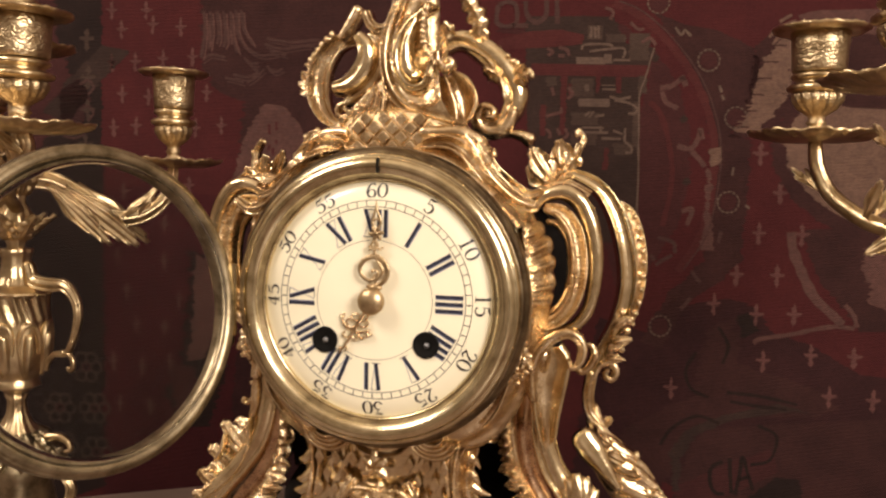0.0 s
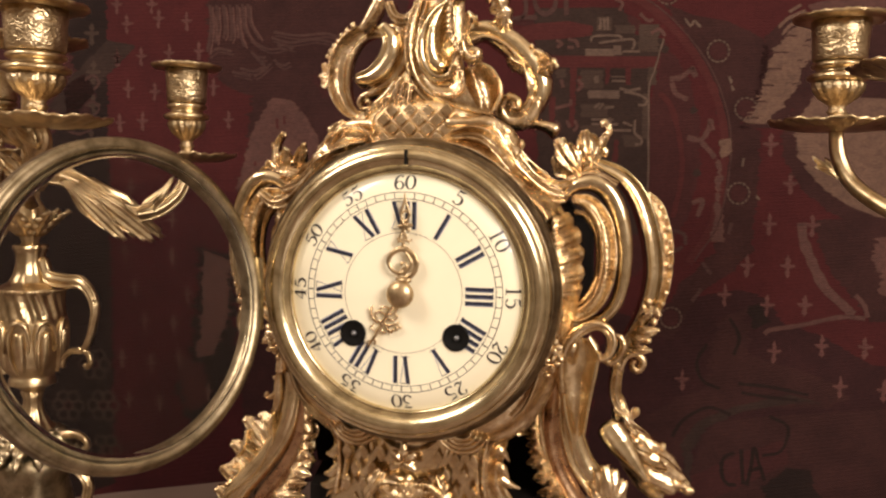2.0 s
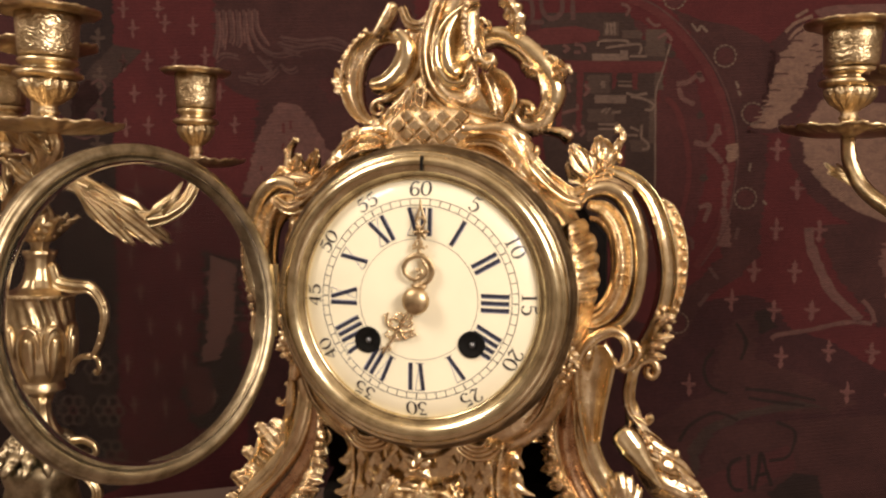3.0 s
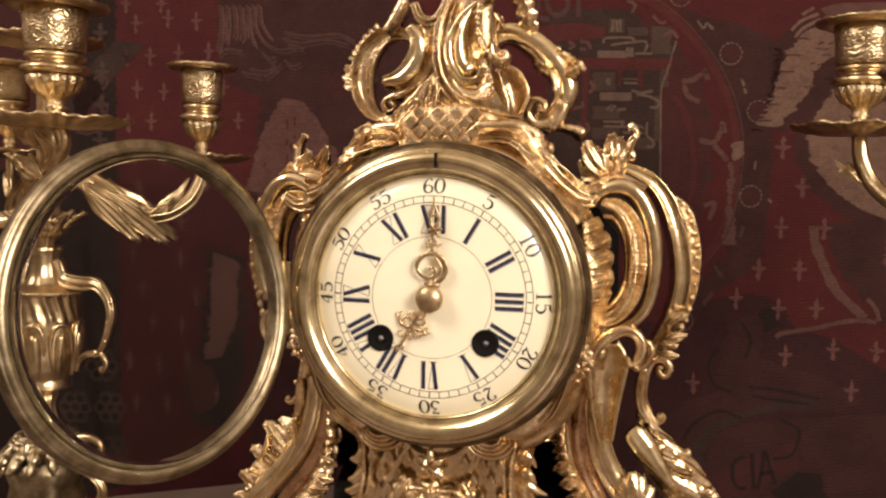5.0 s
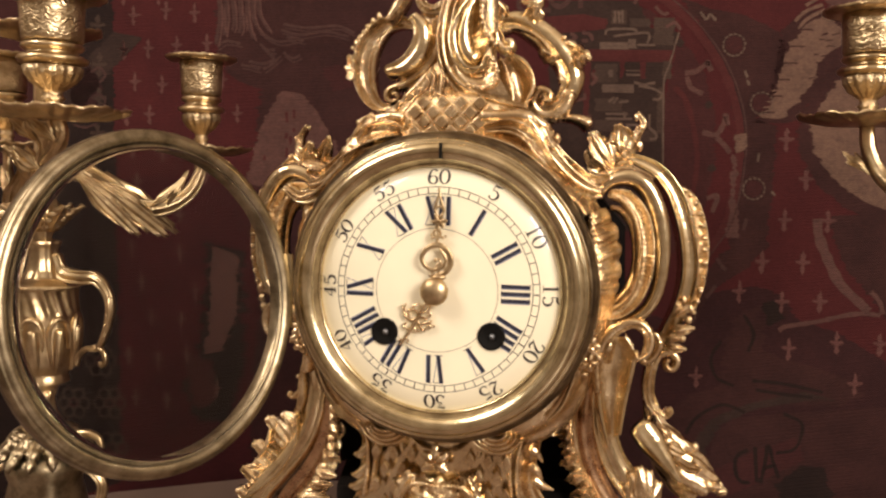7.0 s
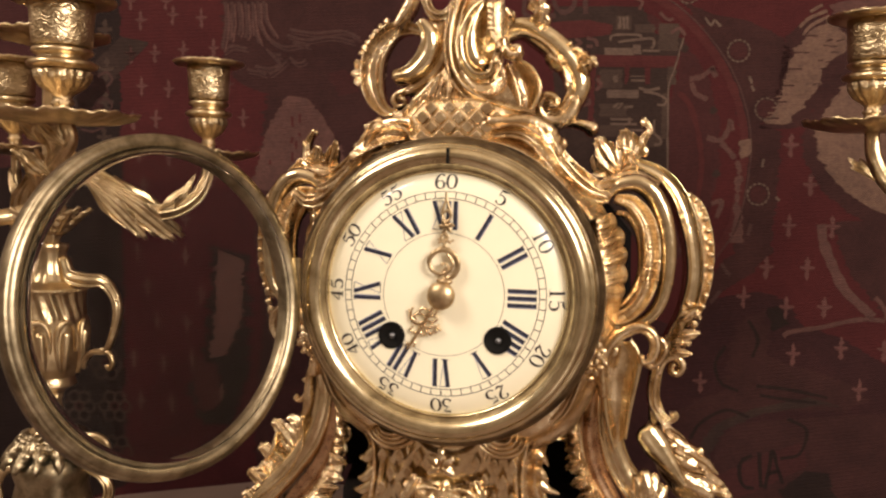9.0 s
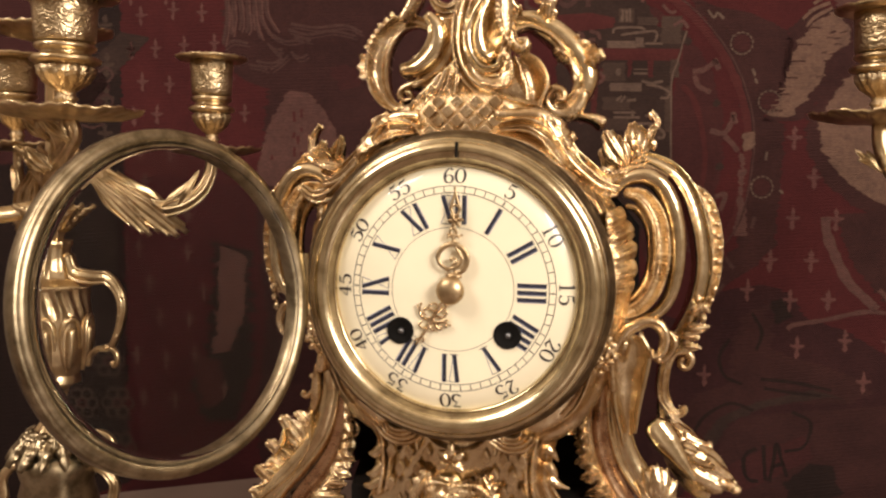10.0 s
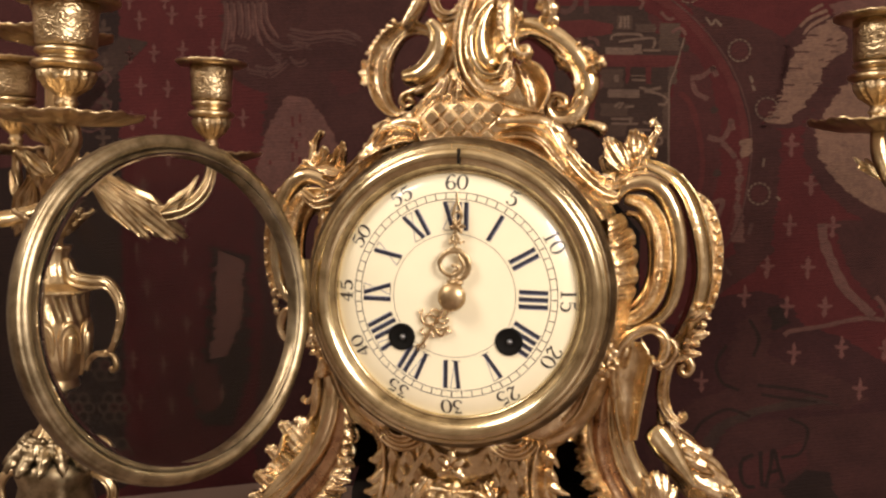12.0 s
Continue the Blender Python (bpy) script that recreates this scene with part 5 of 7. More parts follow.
for i in range(5):
    a = radians(-120 + 60 * i)
    b0 = Vector((-0.0015, 0.0115, 0.1763))
    part("leaf", petal_leaf(b0, b0 + Vector((0.0062 * math.sin(a), -0.001, 0.0075 * math.cos(a))), 0.0026, 0.0026, 1, 1, 0.001, None), GILT, clock)
for sx in (-1, 1):
    part("leaf", leaf(Vector((sx * 0.012, 0.013, 0.170)), Vector((sx * 0.019, 0.013, 0.158)), 0.0036, 3, 0.002, 0.002), GILT, clock)
    part("fan_rib", sweep([Vector((sx * 0.014, 0.016, 0.193)), Vector((sx * 0.017, 0.015, 0.186)), Vector((sx * 0.0165, 0.015, 0.179))], [0.001, 0.0018, 0.0008], 0.003, DOMED), GILT_PALE, clock)
# plinth and feet that carry the clock
part("plinth", prism([(-0.076, 0.012), (0.076, 0.012), (0.115, 0.05), (0.10, 0.085), (-0.10, 0.085), (-0.115, 0.05)], TABLE + 0.012, TABLE + 0.03), GILT, clock, smooth=False)
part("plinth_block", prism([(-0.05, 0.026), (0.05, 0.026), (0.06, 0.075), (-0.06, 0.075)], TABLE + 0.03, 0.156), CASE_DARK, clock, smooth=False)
for sx in (-1, 1):
    part("leg_foot", sweep([Vector((sx * 0.094, 0.030, 0.118)), Vector((sx * 0.100, 0.036, 0.076)), Vector((sx * 0.108, 0.045, 0.07)), Vector((sx * 0.10, 0.045, TABLE + 0.02))], [0.010, 0.012, 0.010, 0.007], 0.006, RIDGED), GILT, clock)
    for y in (0.02, 0.075):
        part("bun_foot", ball((sx * 0.088, y, TABLE + 0.0065), 0.0066, 14), GILT, clock)

# top: lattice, asymmetric cartouche, loops
part("lattice_bed", sweep([Vector((-0.034, 0.026, 0.314)), Vector((-0.014, 0.0215, 0.3175)), Vector((0.010, 0.0215, 0.3175)), Vector((0.034, 0.026, 0.315))], [0.006, 0.0125, 0.0125, 0.006], 0.003, DOMED), GILT_CHASED, clock)
part("crown_ground", sweep([Vector((0.002, 0.026, 0.318)), Vector((0.0, 0.028, 0.335)), Vector((0.004, 0.03, 0.352)), Vector((0.006, 0.032, 0.385))], [0.024, 0.018, 0.013, 0.010], 0.004, DOMED), GILT_CHASED, clock)
lattice(0.0010, 0.3180, 0.0185, 0.0112, 0.0079, 1.0, 0.0182, 0.42, 0.0024)
scroll("cartouche_frame", CART_OUT, [0.0022, 0.0028, 0.0033, 0.0035, 0.0036, 0.0038, 0.0038, 0.0034, 0.0027, 0.0018], [0.005, 0.006, 0.0068, 0.0064, 0.006, 0.005], RIDGED, 0, GILT, False, "broad cartouche frame", per=12, back=0.025)
part("cartouche_ground", ruled(on_case(CART_OUT[1:7] + [(4.0, 340.0)], 0, 0.0245), on_case(CART_EDGE[1:7] + [(13.5, 345.0)], 0, 0.0245), 60, 20, lambda u, v: 0.0030 - 0.0045 * math.sin(math.pi * v), 0.004), GILT, clock)
part("cartouche_apron", ruled(on_case(CART_LOW_A, 0, 0.0225), on_case(CART_LOW_B, 0, 0.0225), 50, 14, lambda u, v: 0.0016 * math.sin(math.pi * v), 0.005), GILT, clock)
scroll("cartouche_lip", TEAR_RIM, [0.0010, 0.0015, 0.0021, 0.0024, 0.0025, 0.0025, 0.0023, 0.0018, 0.0012], 0.0050, CREASED, 0, GILT_PALE, per=10, back=0.0245)
scroll("cartouche_drop", TEAR, [0.0010, 0.0024, 0.0033, 0.0037, 0.0034, 0.0020], [0.0046, 0.0064, 0.0066, 0.0066, 0.0064, 0.0052], DOMED, 0, GILT_PALE, False, "burnished drop", per=10, back=0.0240)
bead_row(CART_BEADS, 15, 0.0010, 0.0011, 0, False, 0.0195)
bead_row([(x - 2.2, z) for x, z in CART_OUT[1:7]], 30, 0.0006, 0.0006, 0, False, 0.0205)
bead_row(CART_EDGE, 15, 0.0015, 0.0014, 0, False, 0.0205)
part("cartouche_web", ruled(on_case(CART_WEB_A, 0, 0.0255), on_case(CART_WEB_B, 0, 0.046), 40, 14, lambda u, v: -0.003 * math.sin(math.pi * v), 0.003), GILT, clock)
scroll("cartouche_volute", CART_VOL, [0.0016, 0.0020, 0.0020, 0.0017, 0.0012], 0.0036, DOMED, 0, GILT, per=10, back=0.027)
scroll("loop_scroll", TOP_LOOP, [0.0013, 0.0019, 0.0026, 0.0036, 0.0045, 0.0050, 0.0050, 0.0045, 0.0035, 0.0026, 0.0019, 0.0013], [0.003, 0.004, 0.0056, 0.0062, 0.0060, 0.005, 0.004], HOLLOW, 0, GILT, False, "open gilt loop with hollow band", per=10, back=0.0635)
scroll("loop_curl", TOP_CURL, [0.0020, 0.0017, 0.0015, 0.0013, 0.0012], 0.0034, DOMED, 0, GILT, per=8, back=0.053)
scroll("s_scroll", TOP_S1, [0.0024, 0.0040, 0.0046, 0.0046, 0.0038, 0.0026], 0.0056, CREASED, 0, GILT_PALE, False, "burnished S-scroll", per=10, back=0.0255)
scroll("s_scroll", TOP_S2, [0.0032, 0.0040, 0.0040, 0.0034, 0.0026, 0.0015], 0.0052, CREASED, 0, GILT, per=10, back=0.029)
part("scroll_web", ruled(on_case(TOP_S1[:4] + [(-24.0, 334.0)], 0, 0.029), on_case([(-5.0, 362.0), (-5.5, 354.0), (-7.0, 346.0), (-10.0, 338.0), (-17.0, 330.0)], 0, 0.027), 50, 14, lambda u, v: 0.001 * math.sin(3 * math.pi * v), 0.004), GILT, clock)
for line, w in ((SWIRL_A, 0.0017), (SWIRL_B, 0.0015), (SWIRL_C, 0.0015), (SWIRL_D, 0.0013), (SWIRL_E, 0.0014)):
    scroll("swirl_flute", line, [0.6 * w, w, 1.1 * w, 0.4 * w], 0.0030, CREASED, 0.004, GILT, per=8)
for k in range(9):
    # small curled leaf tips that break the edge between the flutes and the lattice
    x, z = -24.0 + 2.9 * k, 322.0 + 5.5 * math.sin(0.35 * k) + 1.2 * (k % 2)
    part("leaf", petal_leaf(on_case([(x, z)], 0, 0.0225)[0], on_case([(x + 2.2, z + 5.0 - 0.3 * k)], 0, 0.0195)[0], 0.0017, 0.0016, 1, 1, 0.0008, facing, 0.001), GILT, clock)
scroll("loop_scroll", TOP_R_OUT, [0.0038, 0.0050, 0.0060, 0.0064, 0.0064, 0.0058, 0.0050, 0.0036], [0.005, 0.006, 0.0064, 0.006, 0.005], CREASED, 0, GILT_PALE, False, "broad burnished loop", per=10, back=0.0635)
scroll("loop_scroll", TOP_R_IN, [0.0009, 0.0013, 0.0015, 0.0014, 0.0012, 0.0009], 0.0040, DOMED, 0, GILT, per=10, back=0.060)
scroll("volute", TOP_R_VOL, [0.0036, 0.0042, 0.0044, 0.0042, 0.0038, 0.0034, 0.0028, 0.0022, 0.0016], [0.003, 0.0036, 0.0044, 0.0054, 0.0062], CREASED, 0, GILT, per=8, back=0.057)
scroll("loop_tail", TOP_R_TAIL, [0.0022, 0.0020, 0.0026, 0.0036], [0.003, 0.003, 0.0044], DOMED, 0.0, GILT, back=0.060)
part("fan_shell", ruled(on_case(FAN_A, 0, 0.041), on_case(FAN_B, 0, 0.046), 50, 18, lambda u, v: -0.008 * math.sin(math.pi * v), 0.004), GILT, clock, "hollow gilt shell")
for k in (0.0, 0.36, 1.0):
    A1, B1 = spline(on_case(FAN_A, 0, 0.041), 6), spline(on_case(FAN_B, 0, 0.046), 6)
    line = [A1[round(i * (len(A1) - 1) / 5)].lerp(B1[round(i * (len(B1) - 1) / 5)], k) for i in range(6)]
    part("fan_rib", sweep(line, [0.0006, 0.0010, 0.0010, 0.0006], 0.0018, DOMED, facing, 8), GILT, clock)
acanthus(R_LEAVES[2], R_LEAVES[3], 0.0034, -0.002, False, -0.004, None, True, lobes=3)
acanthus(R_LEAVES[0], R_LEAVES[1], 0.0040, 0.0, False, -0.003, None, True, lobes=3)
acanthus((46.5, 350.0), (51.5, 356.0), 0.0028, 0.0, False, -0.003, None, True, lobes=3)
bead_row(R_BEADS, 6, 0.0014, 0.0016, 0.0, False, 0.060)
for k in (0, 2, 4):
    part("leaf", petal_leaf(on_case([LOOP_LEAVES[k]], 0.001, True)[0], on_case([LOOP_LEAVES[k + 1]], -0.003, True)[0], 0.0030, 0.002, 2, 2, 0.002, facing), GILT, clock)
bead_row(LOOP_BEADS, 7, 0.0014, 0.0015, 0.0, False, 0.060)
scroll("crest_scroll", CREST_L, [0.0032, 0.0036, 0.0034, 0.0026], 0.005, DOMED, 0.0, GILT, back=0.060)
scroll("crest_scroll", CREST_ARCH, [0.0022, 0.0024, 0.0024, 0.0022], 0.0046, RIDGED, 0.0, GILT, per=10, back=0.045)
scroll("crest_scroll", CREST_DISC, [0.0020, 0.0030, 0.0030, 0.0020], 0.0040, DOMED, 0.0, GILT, per=10, back=0.048)
acanthus((30.5, 366.6), (18.8, 388.4), 0.0052, 0.0, False, -0.006, None, True, lobes=5, bend=0.003)
for k, w in ((2, 0.0030), (4, 0.0024)):
    part("leaf", petal_leaf(on_case([CREST_LEAVES[k]], 0, True)[0], on_case([CREST_LEAVES[k + 1]], -0.004, True)[0], w, 0.004, 2, 1, 0.003, facing), GILT, clock)
for lo, hi in ((CROWN_LO, CROWN_UP), (CROWN_LO_L, CROWN_UP_L)):
    low = [Vector((p.x, 0.007, p.z)) for p in on_case(lo)]
    part("crown_cove", ruled(low, on_case(hi, 0.001), 40, 14, lambda u, v: -0.002 * math.sin(math.pi * v), 0.004), GILT, clock)
# mouldings between lattice and bezel
scroll("crown_moulding", TOP_BASE_R, [0.0030, 0.0034, 0.0036, 0.0032, 0.0022], 0.0046, DOMED, 0.001, GILT)
scroll("crown_moulding", TOP_BASE_L, [0.0018, 0.0027, 0.0032, 0.0032, 0.0027, 0.0020], 0.0046, CHANNEL, -0.002, GILT)
scroll("crown_moulding", TOP_BASE_L2, [0.0026, 0.0028, 0.0026, 0.0020], 0.0036, DOMED, 0.002, GILT)
scroll("crown_moulding", TOP_BASE_R2, [0.0022, 0.0032, 0.0035, 0.0032, 0.0022], 0.0046, CHANNEL, -0.003, GILT)
scroll("crown_moulding", BODY_L, [0.0034, 0.0040, 0.0038, 0.0030, 0.0022], 0.0044, RIDGED, -0.001, GILT)
acanthus((-24, 309), (-35, 305), 0.0040, -0.003, False, -0.001, lobes=3, material=GILT_PALE)
for x, z in ((-38, 318), (-34, 320), (46, 305), (44, 312)):
    part("bud", ball(on_case([(x, z)], 0.0)[0], 0.0020, 12, (1, 1, 1.2)), GILT, clock)
acanthus((38, 317), (43.5, 306), 0.0040, -0.001, False, -0.003, lobes=3)
acanthus((-38, 313), (-45, 303), 0.0040, -0.001, False, -0.003, lobes=3)
# florets and small leaves along the lower bezel
for sx in (-1, 1):
    for x, z in FLORETS:
        for k in range(5):
            a = radians(72 * k + 20)
            b0 = on_case([(sx * x, z)], 0, 0.0085)[0]
            part("leaf", petal_leaf(b0, b0 + Vector((0.0036 * math.sin(a), -0.0006, 0.0036 * math.cos(a))), 0.0017, 0.0012, 1, 1, 0.0006, facing, 0.0010), GILT, clock)
    part("leaf_stem", sweep(on_case([(sx * x, z) for x, z in FLORET_STEM], 0, 0.0115), [0.0008, 0.0010, 0.0009, 0.0005], 0.0016, DOMED, facing, 8), GILT, clock)
    for b0, t0 in (((62.0, 226.5), (65.2, 222.0)), ((59.5, 231.0), (62.5, 235.0)), ((57.0, 219.0), (53.6, 217.2))):
        part("leaf", leaf(on_case([(sx * b0[0], b0[1] + 1.5)], 0, 0.0095)[0], on_case([(sx * t0[0], t0[1] + 1.5)], 0, 0.0085)[0], 0.0022, 2, 0.002, 0.001, 0, facing, 2), GILT, clock)
for sx in (-1, 1):
    for x, z in BUDS:
        part("bud", ball(on_case([(sx * x, z + 1.5)], 0, 0.0095)[0], 0.0016 * random.uniform(0.8, 1.2), 10, (1.2, 0.8, 0.9)), GILT, clock)

# ---- candelabra ----


def holder(parent, at, wide=1.0):
    """A socket with drip pan, bulb, collar and engraved cup, under one arm's end."""
    ph = random.uniform(0, 6)

    def turned(profile, n, wave=None):
        return lathe([(r * wide, z * 0.90) for r, z in profile], n, wave, at)

    def pan_edge(k, r, z, a):
        big = smoothstep(0.012, 0.03, r)
        return r * (1 + 0.022 * big * math.sin(9 * a + ph) + 0.010 * big * math.sin(31 * a)), z + big * (0.0005 * math.sin(9 * a + ph) + 0.0005 * math.sin(27 * a + 1))

    part("drip_pan", turned([(0.0, -0.0045), (0.006, -0.004), (0.014, -0.0038), (0.022, -0.0024), (0.0290, 0.0002), (0.0300, 0.0014), (0.0288, 0.0020), (0.022, 0.0004), (0.016, -0.0004), (0.011, 0.0006), (0.006, 0.0012), (0.0, 0.0014)], 108, pan_edge), BRASS_CUP, parent, "scalloped brass drip pan")
    part("bulb", turned([(0.0, 0.0), (0.0050, 0.0005), (0.0056, 0.0020), (0.0040, 0.0032), (0.0036, 0.0060), (0.0048, 0.0072), (0.0038, 0.0086), (0.0037, 0.0108), (0.0048, 0.0120), (0.0086, 0.0158), (0.0108, 0.0202), (0.0112, 0.0236), (0.0100, 0.0250), (0.0, 0.0252)], 72, lambda k, r, z, a: (r * (1 + (0.06 * math.sin(15 * a + 240 * z) if 0.0110 < z < 0.0218 else 0)), z)), ENGRAVED, parent)
    part("collar", turned([(0.0, 0.0246), (0.0110, 0.0250), (0.0134, 0.0264), (0.0138, 0.0282), (0.0122, 0.0296), (0.0098, 0.0306), (0.0096, 0.0318), (0.0112, 0.0328), (0.0122, 0.0342), (0.0118, 0.0356), (0.0102, 0.0366), (0.0, 0.0368)], 64, lambda k, r, z, a: (r * (1 + (0.015 * math.sin(40 * a) if 0.0230 < z < 0.0260 else 0)), z)), BRASS_CUP, parent, "turned brass collar")
    part("cup", turned([(0.0, 0.0365), (0.0112, 0.0370), (0.0118, 0.0376), (0.0120, 0.0420), (0.0124, 0.0520), (0.0130, 0.0600), (0.0104, 0.0604), (0.0100, 0.0480), (0.0, 0.0475)], 64), ENGRAVED, parent, "engraved brass candle cup")
    part("nozzle_rim", turned([(0.0104, 0.0605), (0.0150, 0.0598), (0.0195, 0.0604), (0.0214, 0.0620), (0.0211, 0.0630), (0.0180, 0.0618), (0.0140, 0.0614), (0.0106, 0.0622), (0.0104, 0.0605)], 90, lambda k, r, z, a: (r * (1 + (0.010 * math.sin(11 * a + ph) if r > 0.018 * wide else 0)), z + (0.0002 * math.sin(11 * a) + 0.00025 * math.sin(29 * a) if r > 0.018 * wide else 0)), ), BRASS_CUP, parent, "flared wavy nozzle rim")


def arm(parent, axis, end, deep=False):
    """A leafy branch that leaves the stem low, swings out and rises into a socket."""
    e = Vector(end) + Vector((0, 0, -0.003))
    a = Vector((axis[0], axis[1], e.z))
    out = Vector((e.x - a.x, e.y - a.y, 0))
    up = Vector((0, 0, 1))
    side = Vector((-out.y, out.x, 0)).normalized()

    def at(s, z, d=0.0):
        return a + out * s + up * z + side * d

    if deep:
        pts = [at(0, -0.040), at(0.30, -0.047), at(0.56, -0.044), at(0.76, -0.036), at(0.90, -0.026), at(0.98, -0.013), e]
        width = [0.0042, 0.0044, 0.0042, 0.0040, 0.0038, 0.0036, 0.0034]
    else:
        pts = [at(0, -0.012), at(0.18, -0.011), at(0.36, -0.019), at(0.56, -0.032), at(0.75, -0.032), at(0.90, -0.024), at(0.975, -0.013), e]
        width = [0.0052, 0.0060, 0.0060, 0.0056, 0.0050, 0.0044, 0.0036, 0.0030]
    branch = part("branch", sweep(pts, width, [0.0040, 0.0046, 0.0044, 0.0042, 0.0040, 0.0036, 0.003, 0.0026], DOMED if deep else RIDGED, lambda p: side, 8), BRASS_CUP, parent, "curved brass branch")
    part("branch_back", sweep(pts, width, [0.0040, 0.0046, 0.0044, 0.0042, 0.0040, 0.0036, 0.003, 0.0026], DOMED if deep else RIDGED, lambda p: -side, 8), BRASS_CUP, branch)
    for d in (-1, 1):
        face = (lambda p, d=d: (side * d + up * 0.2).normalized()) if deep else (lambda p, d=d: Vector((0.15, d, 0.2)).normalized())
        if deep:
            leaves = [((0.95, -0.026), (1.10, -0.015), 0.0022), ((0.98, -0.022), (1.08, -0.020), 0.0018), ((0.62, -0.040), (0.52, -0.022), 0.0040), ((0.50, -0.044), (0.34, -0.026), 0.0046), ((0.36, -0.046), (0.58, -0.058), 0.0046)]
        else:
            leaves = [((0.22, -0.012), (0.58, -0.046), 0.0066), ((0.32, -0.014), (0.76, -0.047), 0.0080), ((0.68, -0.033), (0.86, -0.019), 0.0026), ((0.80, -0.031), (0.93, -0.012), 0.0022)]
        for k, (b0, t0, w) in enumerate(leaves):
            off = d * (0.0030 + 0.0012 * (k % 3)) if deep else 0.0
            shift = Vector((0, 0, 0)) if deep else Vector((0, d * (0.004 + 0.001 * (k % 2)), 0))
            root, tip = at(b0[0], b0[1], off) + shift, at(t0[0], t0[1], off + (d * 0.003 if deep else 0.0)) + shift
            part("branch_leaf", petal_leaf(root, tip, w, 0.003, 2 if deep else 4, 3, 0.003, face), BRASS_CUP, branch)


def candelabrum(name_label, axis, ends, crown_z, turn):
    th = thing("candelabrum", (axis[0], axis[1], TABLE), name_label, "candelabrum", "pair beside the clock")
    x, y = axis
    # base and its leaves take the darker brass to imitate weaker lamplight here
    part("foot_base", lathe([(0.0, TABLE), (0.056, TABLE), (0.058, TABLE + 0.008), (0.050, TABLE + 0.016), (0.044, TABLE + 0.026), (0.034, TABLE + 0.034), (0.030, TABLE + 0.045), (0.026, TABLE + 0.06), (0.0195, 0.118), (0.0215, 0.124), (0.0225, 0.130), (0.019, 0.134), (0.012, 0.138), (0.0, 0.140)], 48, lambda k, r, z, a: (r * (1 + 0.02 * math.sin(6 * a)), z), (x, y, 0)), BRASS_DULL, th, "stepped leafy brass base")
    for row, (n, r0, z0, r1, z1, w) in enumerate(((13, 0.013, 0.1450, 0.0275, 0.1310, 0.0046), (13, 0.012, 0.1480, 0.0205, 0.1400, 0.0036))):
        for i in range(n):
            a = 2 * math.pi * (i + 0.5 * row) / n + 0.2
            o = Vector((math.cos(a), math.sin(a), 0))
            c = Vector((x, y, 0))
            part("base_leaf", leaf(c + o * r0 + Vector((0, 0, z0)), c + o * r1 + Vector((0, 0, z1)), w * random.uniform(0.85, 1.15), 3, 0.003, -0.001, 0, lambda p, o=o: (o * 0.8 + Vector((0, 0, 0.6))).normalized(), 3), BRASS_DULL, th)
    for i in (0, 2):
        m4 = Matrix.Translation((x, y, 0)) @ Matrix.Rotation(turn + 0.3 + i * math.pi / 2, 4, "Z")
        up_curl = [(0.010, 0, 0.139), (0.017, 0, 0.1445), (0.025, 0, 0.1455), (0.031, 0, 0.1425), (0.0325, 0, 0.1385), (0.0300, 0, 0.1368)]
        if i == 0:
            part("base_curl", moved(sweep([Vector(q) for q in up_curl], [0.0018, 0.0024, 0.0024, 0.0020, 0.0017, 0.0014], 0.0020, DOMED, lambda q: Vector((0, -1, 0.3)), 6), m4), BRASS_CUP, th)
        foot = [(0.021, 0, 0.126), (0.029, 0, 0.1225), (0.0335, 0, 0.1155), (0.0325, 0, 0.107), (0.035, 0, 0.098), (0.044, 0, 0.085), (0.054, 0, 0.060)]
        part("base_bracket", moved(sweep([Vector(q) for q in foot], [0.0016, 0.0026, 0.0030, 0.0028, 0.0030, 0.0036, 0.0040], 0.0026, RIDGED, lambda q: Vector((0, -1, 0)), 6), m4), BRASS_CUP, th)
    part("stem", lathe([(0.0, 0.138), (0.0150, 0.139), (0.0140, 0.143), (0.0118, 0.148), (0.0082, 0.153), (0.0056, 0.159), (0.0047, 0.166), (0.0062, 0.1705), (0.0, 0.172)], 48, lambda k, r, z, a: (r * (1 + 0.07 * math.sin(10 * a)), z), (x, y, 0)), BRASS_CUP, th)
    ewer = [(0.0, 0.1700), (0.0050, 0.1705), (0.0092, 0.1735), (0.0130, 0.1752), (0.0126, 0.1780), (0.0118, 0.1800), (0.0154, 0.1856), (0.0176, 0.1945), (0.0182, 0.2050), (0.0180, 0.2140), (0.0172, 0.2205), (0.0172, 0.2250), (0.0178, 0.2285), (0.0190, 0.2298), (0.0192, 0.2312), (0.0160, 0.2330), (0.0116, 0.2350), (0.0092, 0.2395), (0.0078, 0.2460), (0.0080, 0.2515), (0.0094, 0.2545), (0.0090, 0.2562), (0.0, 0.2540)]
    fine = [ewer[0]] + [(p[0] + (q[0] - p[0]) * k / 4, p[1] + (q[1] - p[1]) * k / 4) for p, q in zip(ewer, ewer[1:]) for k in (1, 2, 3, 4)]

    def flutes(k, r, z, a):
        if 0.2155 < z < 0.2290:
            return r * (1 + 0.050 * math.sin(17 * a + 300 * z) + 0.015 * math.sin(34 * a + 600 * z)), z
        if 0.181 < z < 0.212:
            return r * (1 + 0.02 * math.sin(8 * a - 0.83)), z
        if z > 0.2345:
            return r * (1 + 0.04 * math.sin(9 * a)), z
        return r, z

    body = part("ewer_body", lathe(fine, 96, flutes, (x, y, 0)), BRASS_CUP, th, "swirl-fluted ewer-shaped body")

    def girth(z):
        for p, q in zip(ewer[3:], ewer[4:]):
            if p[1] <= z <= q[1]:
                return p[0] + (q[0] - p[0]) * (z - p[1]) / (q[1] - p[1])
        return 0.015

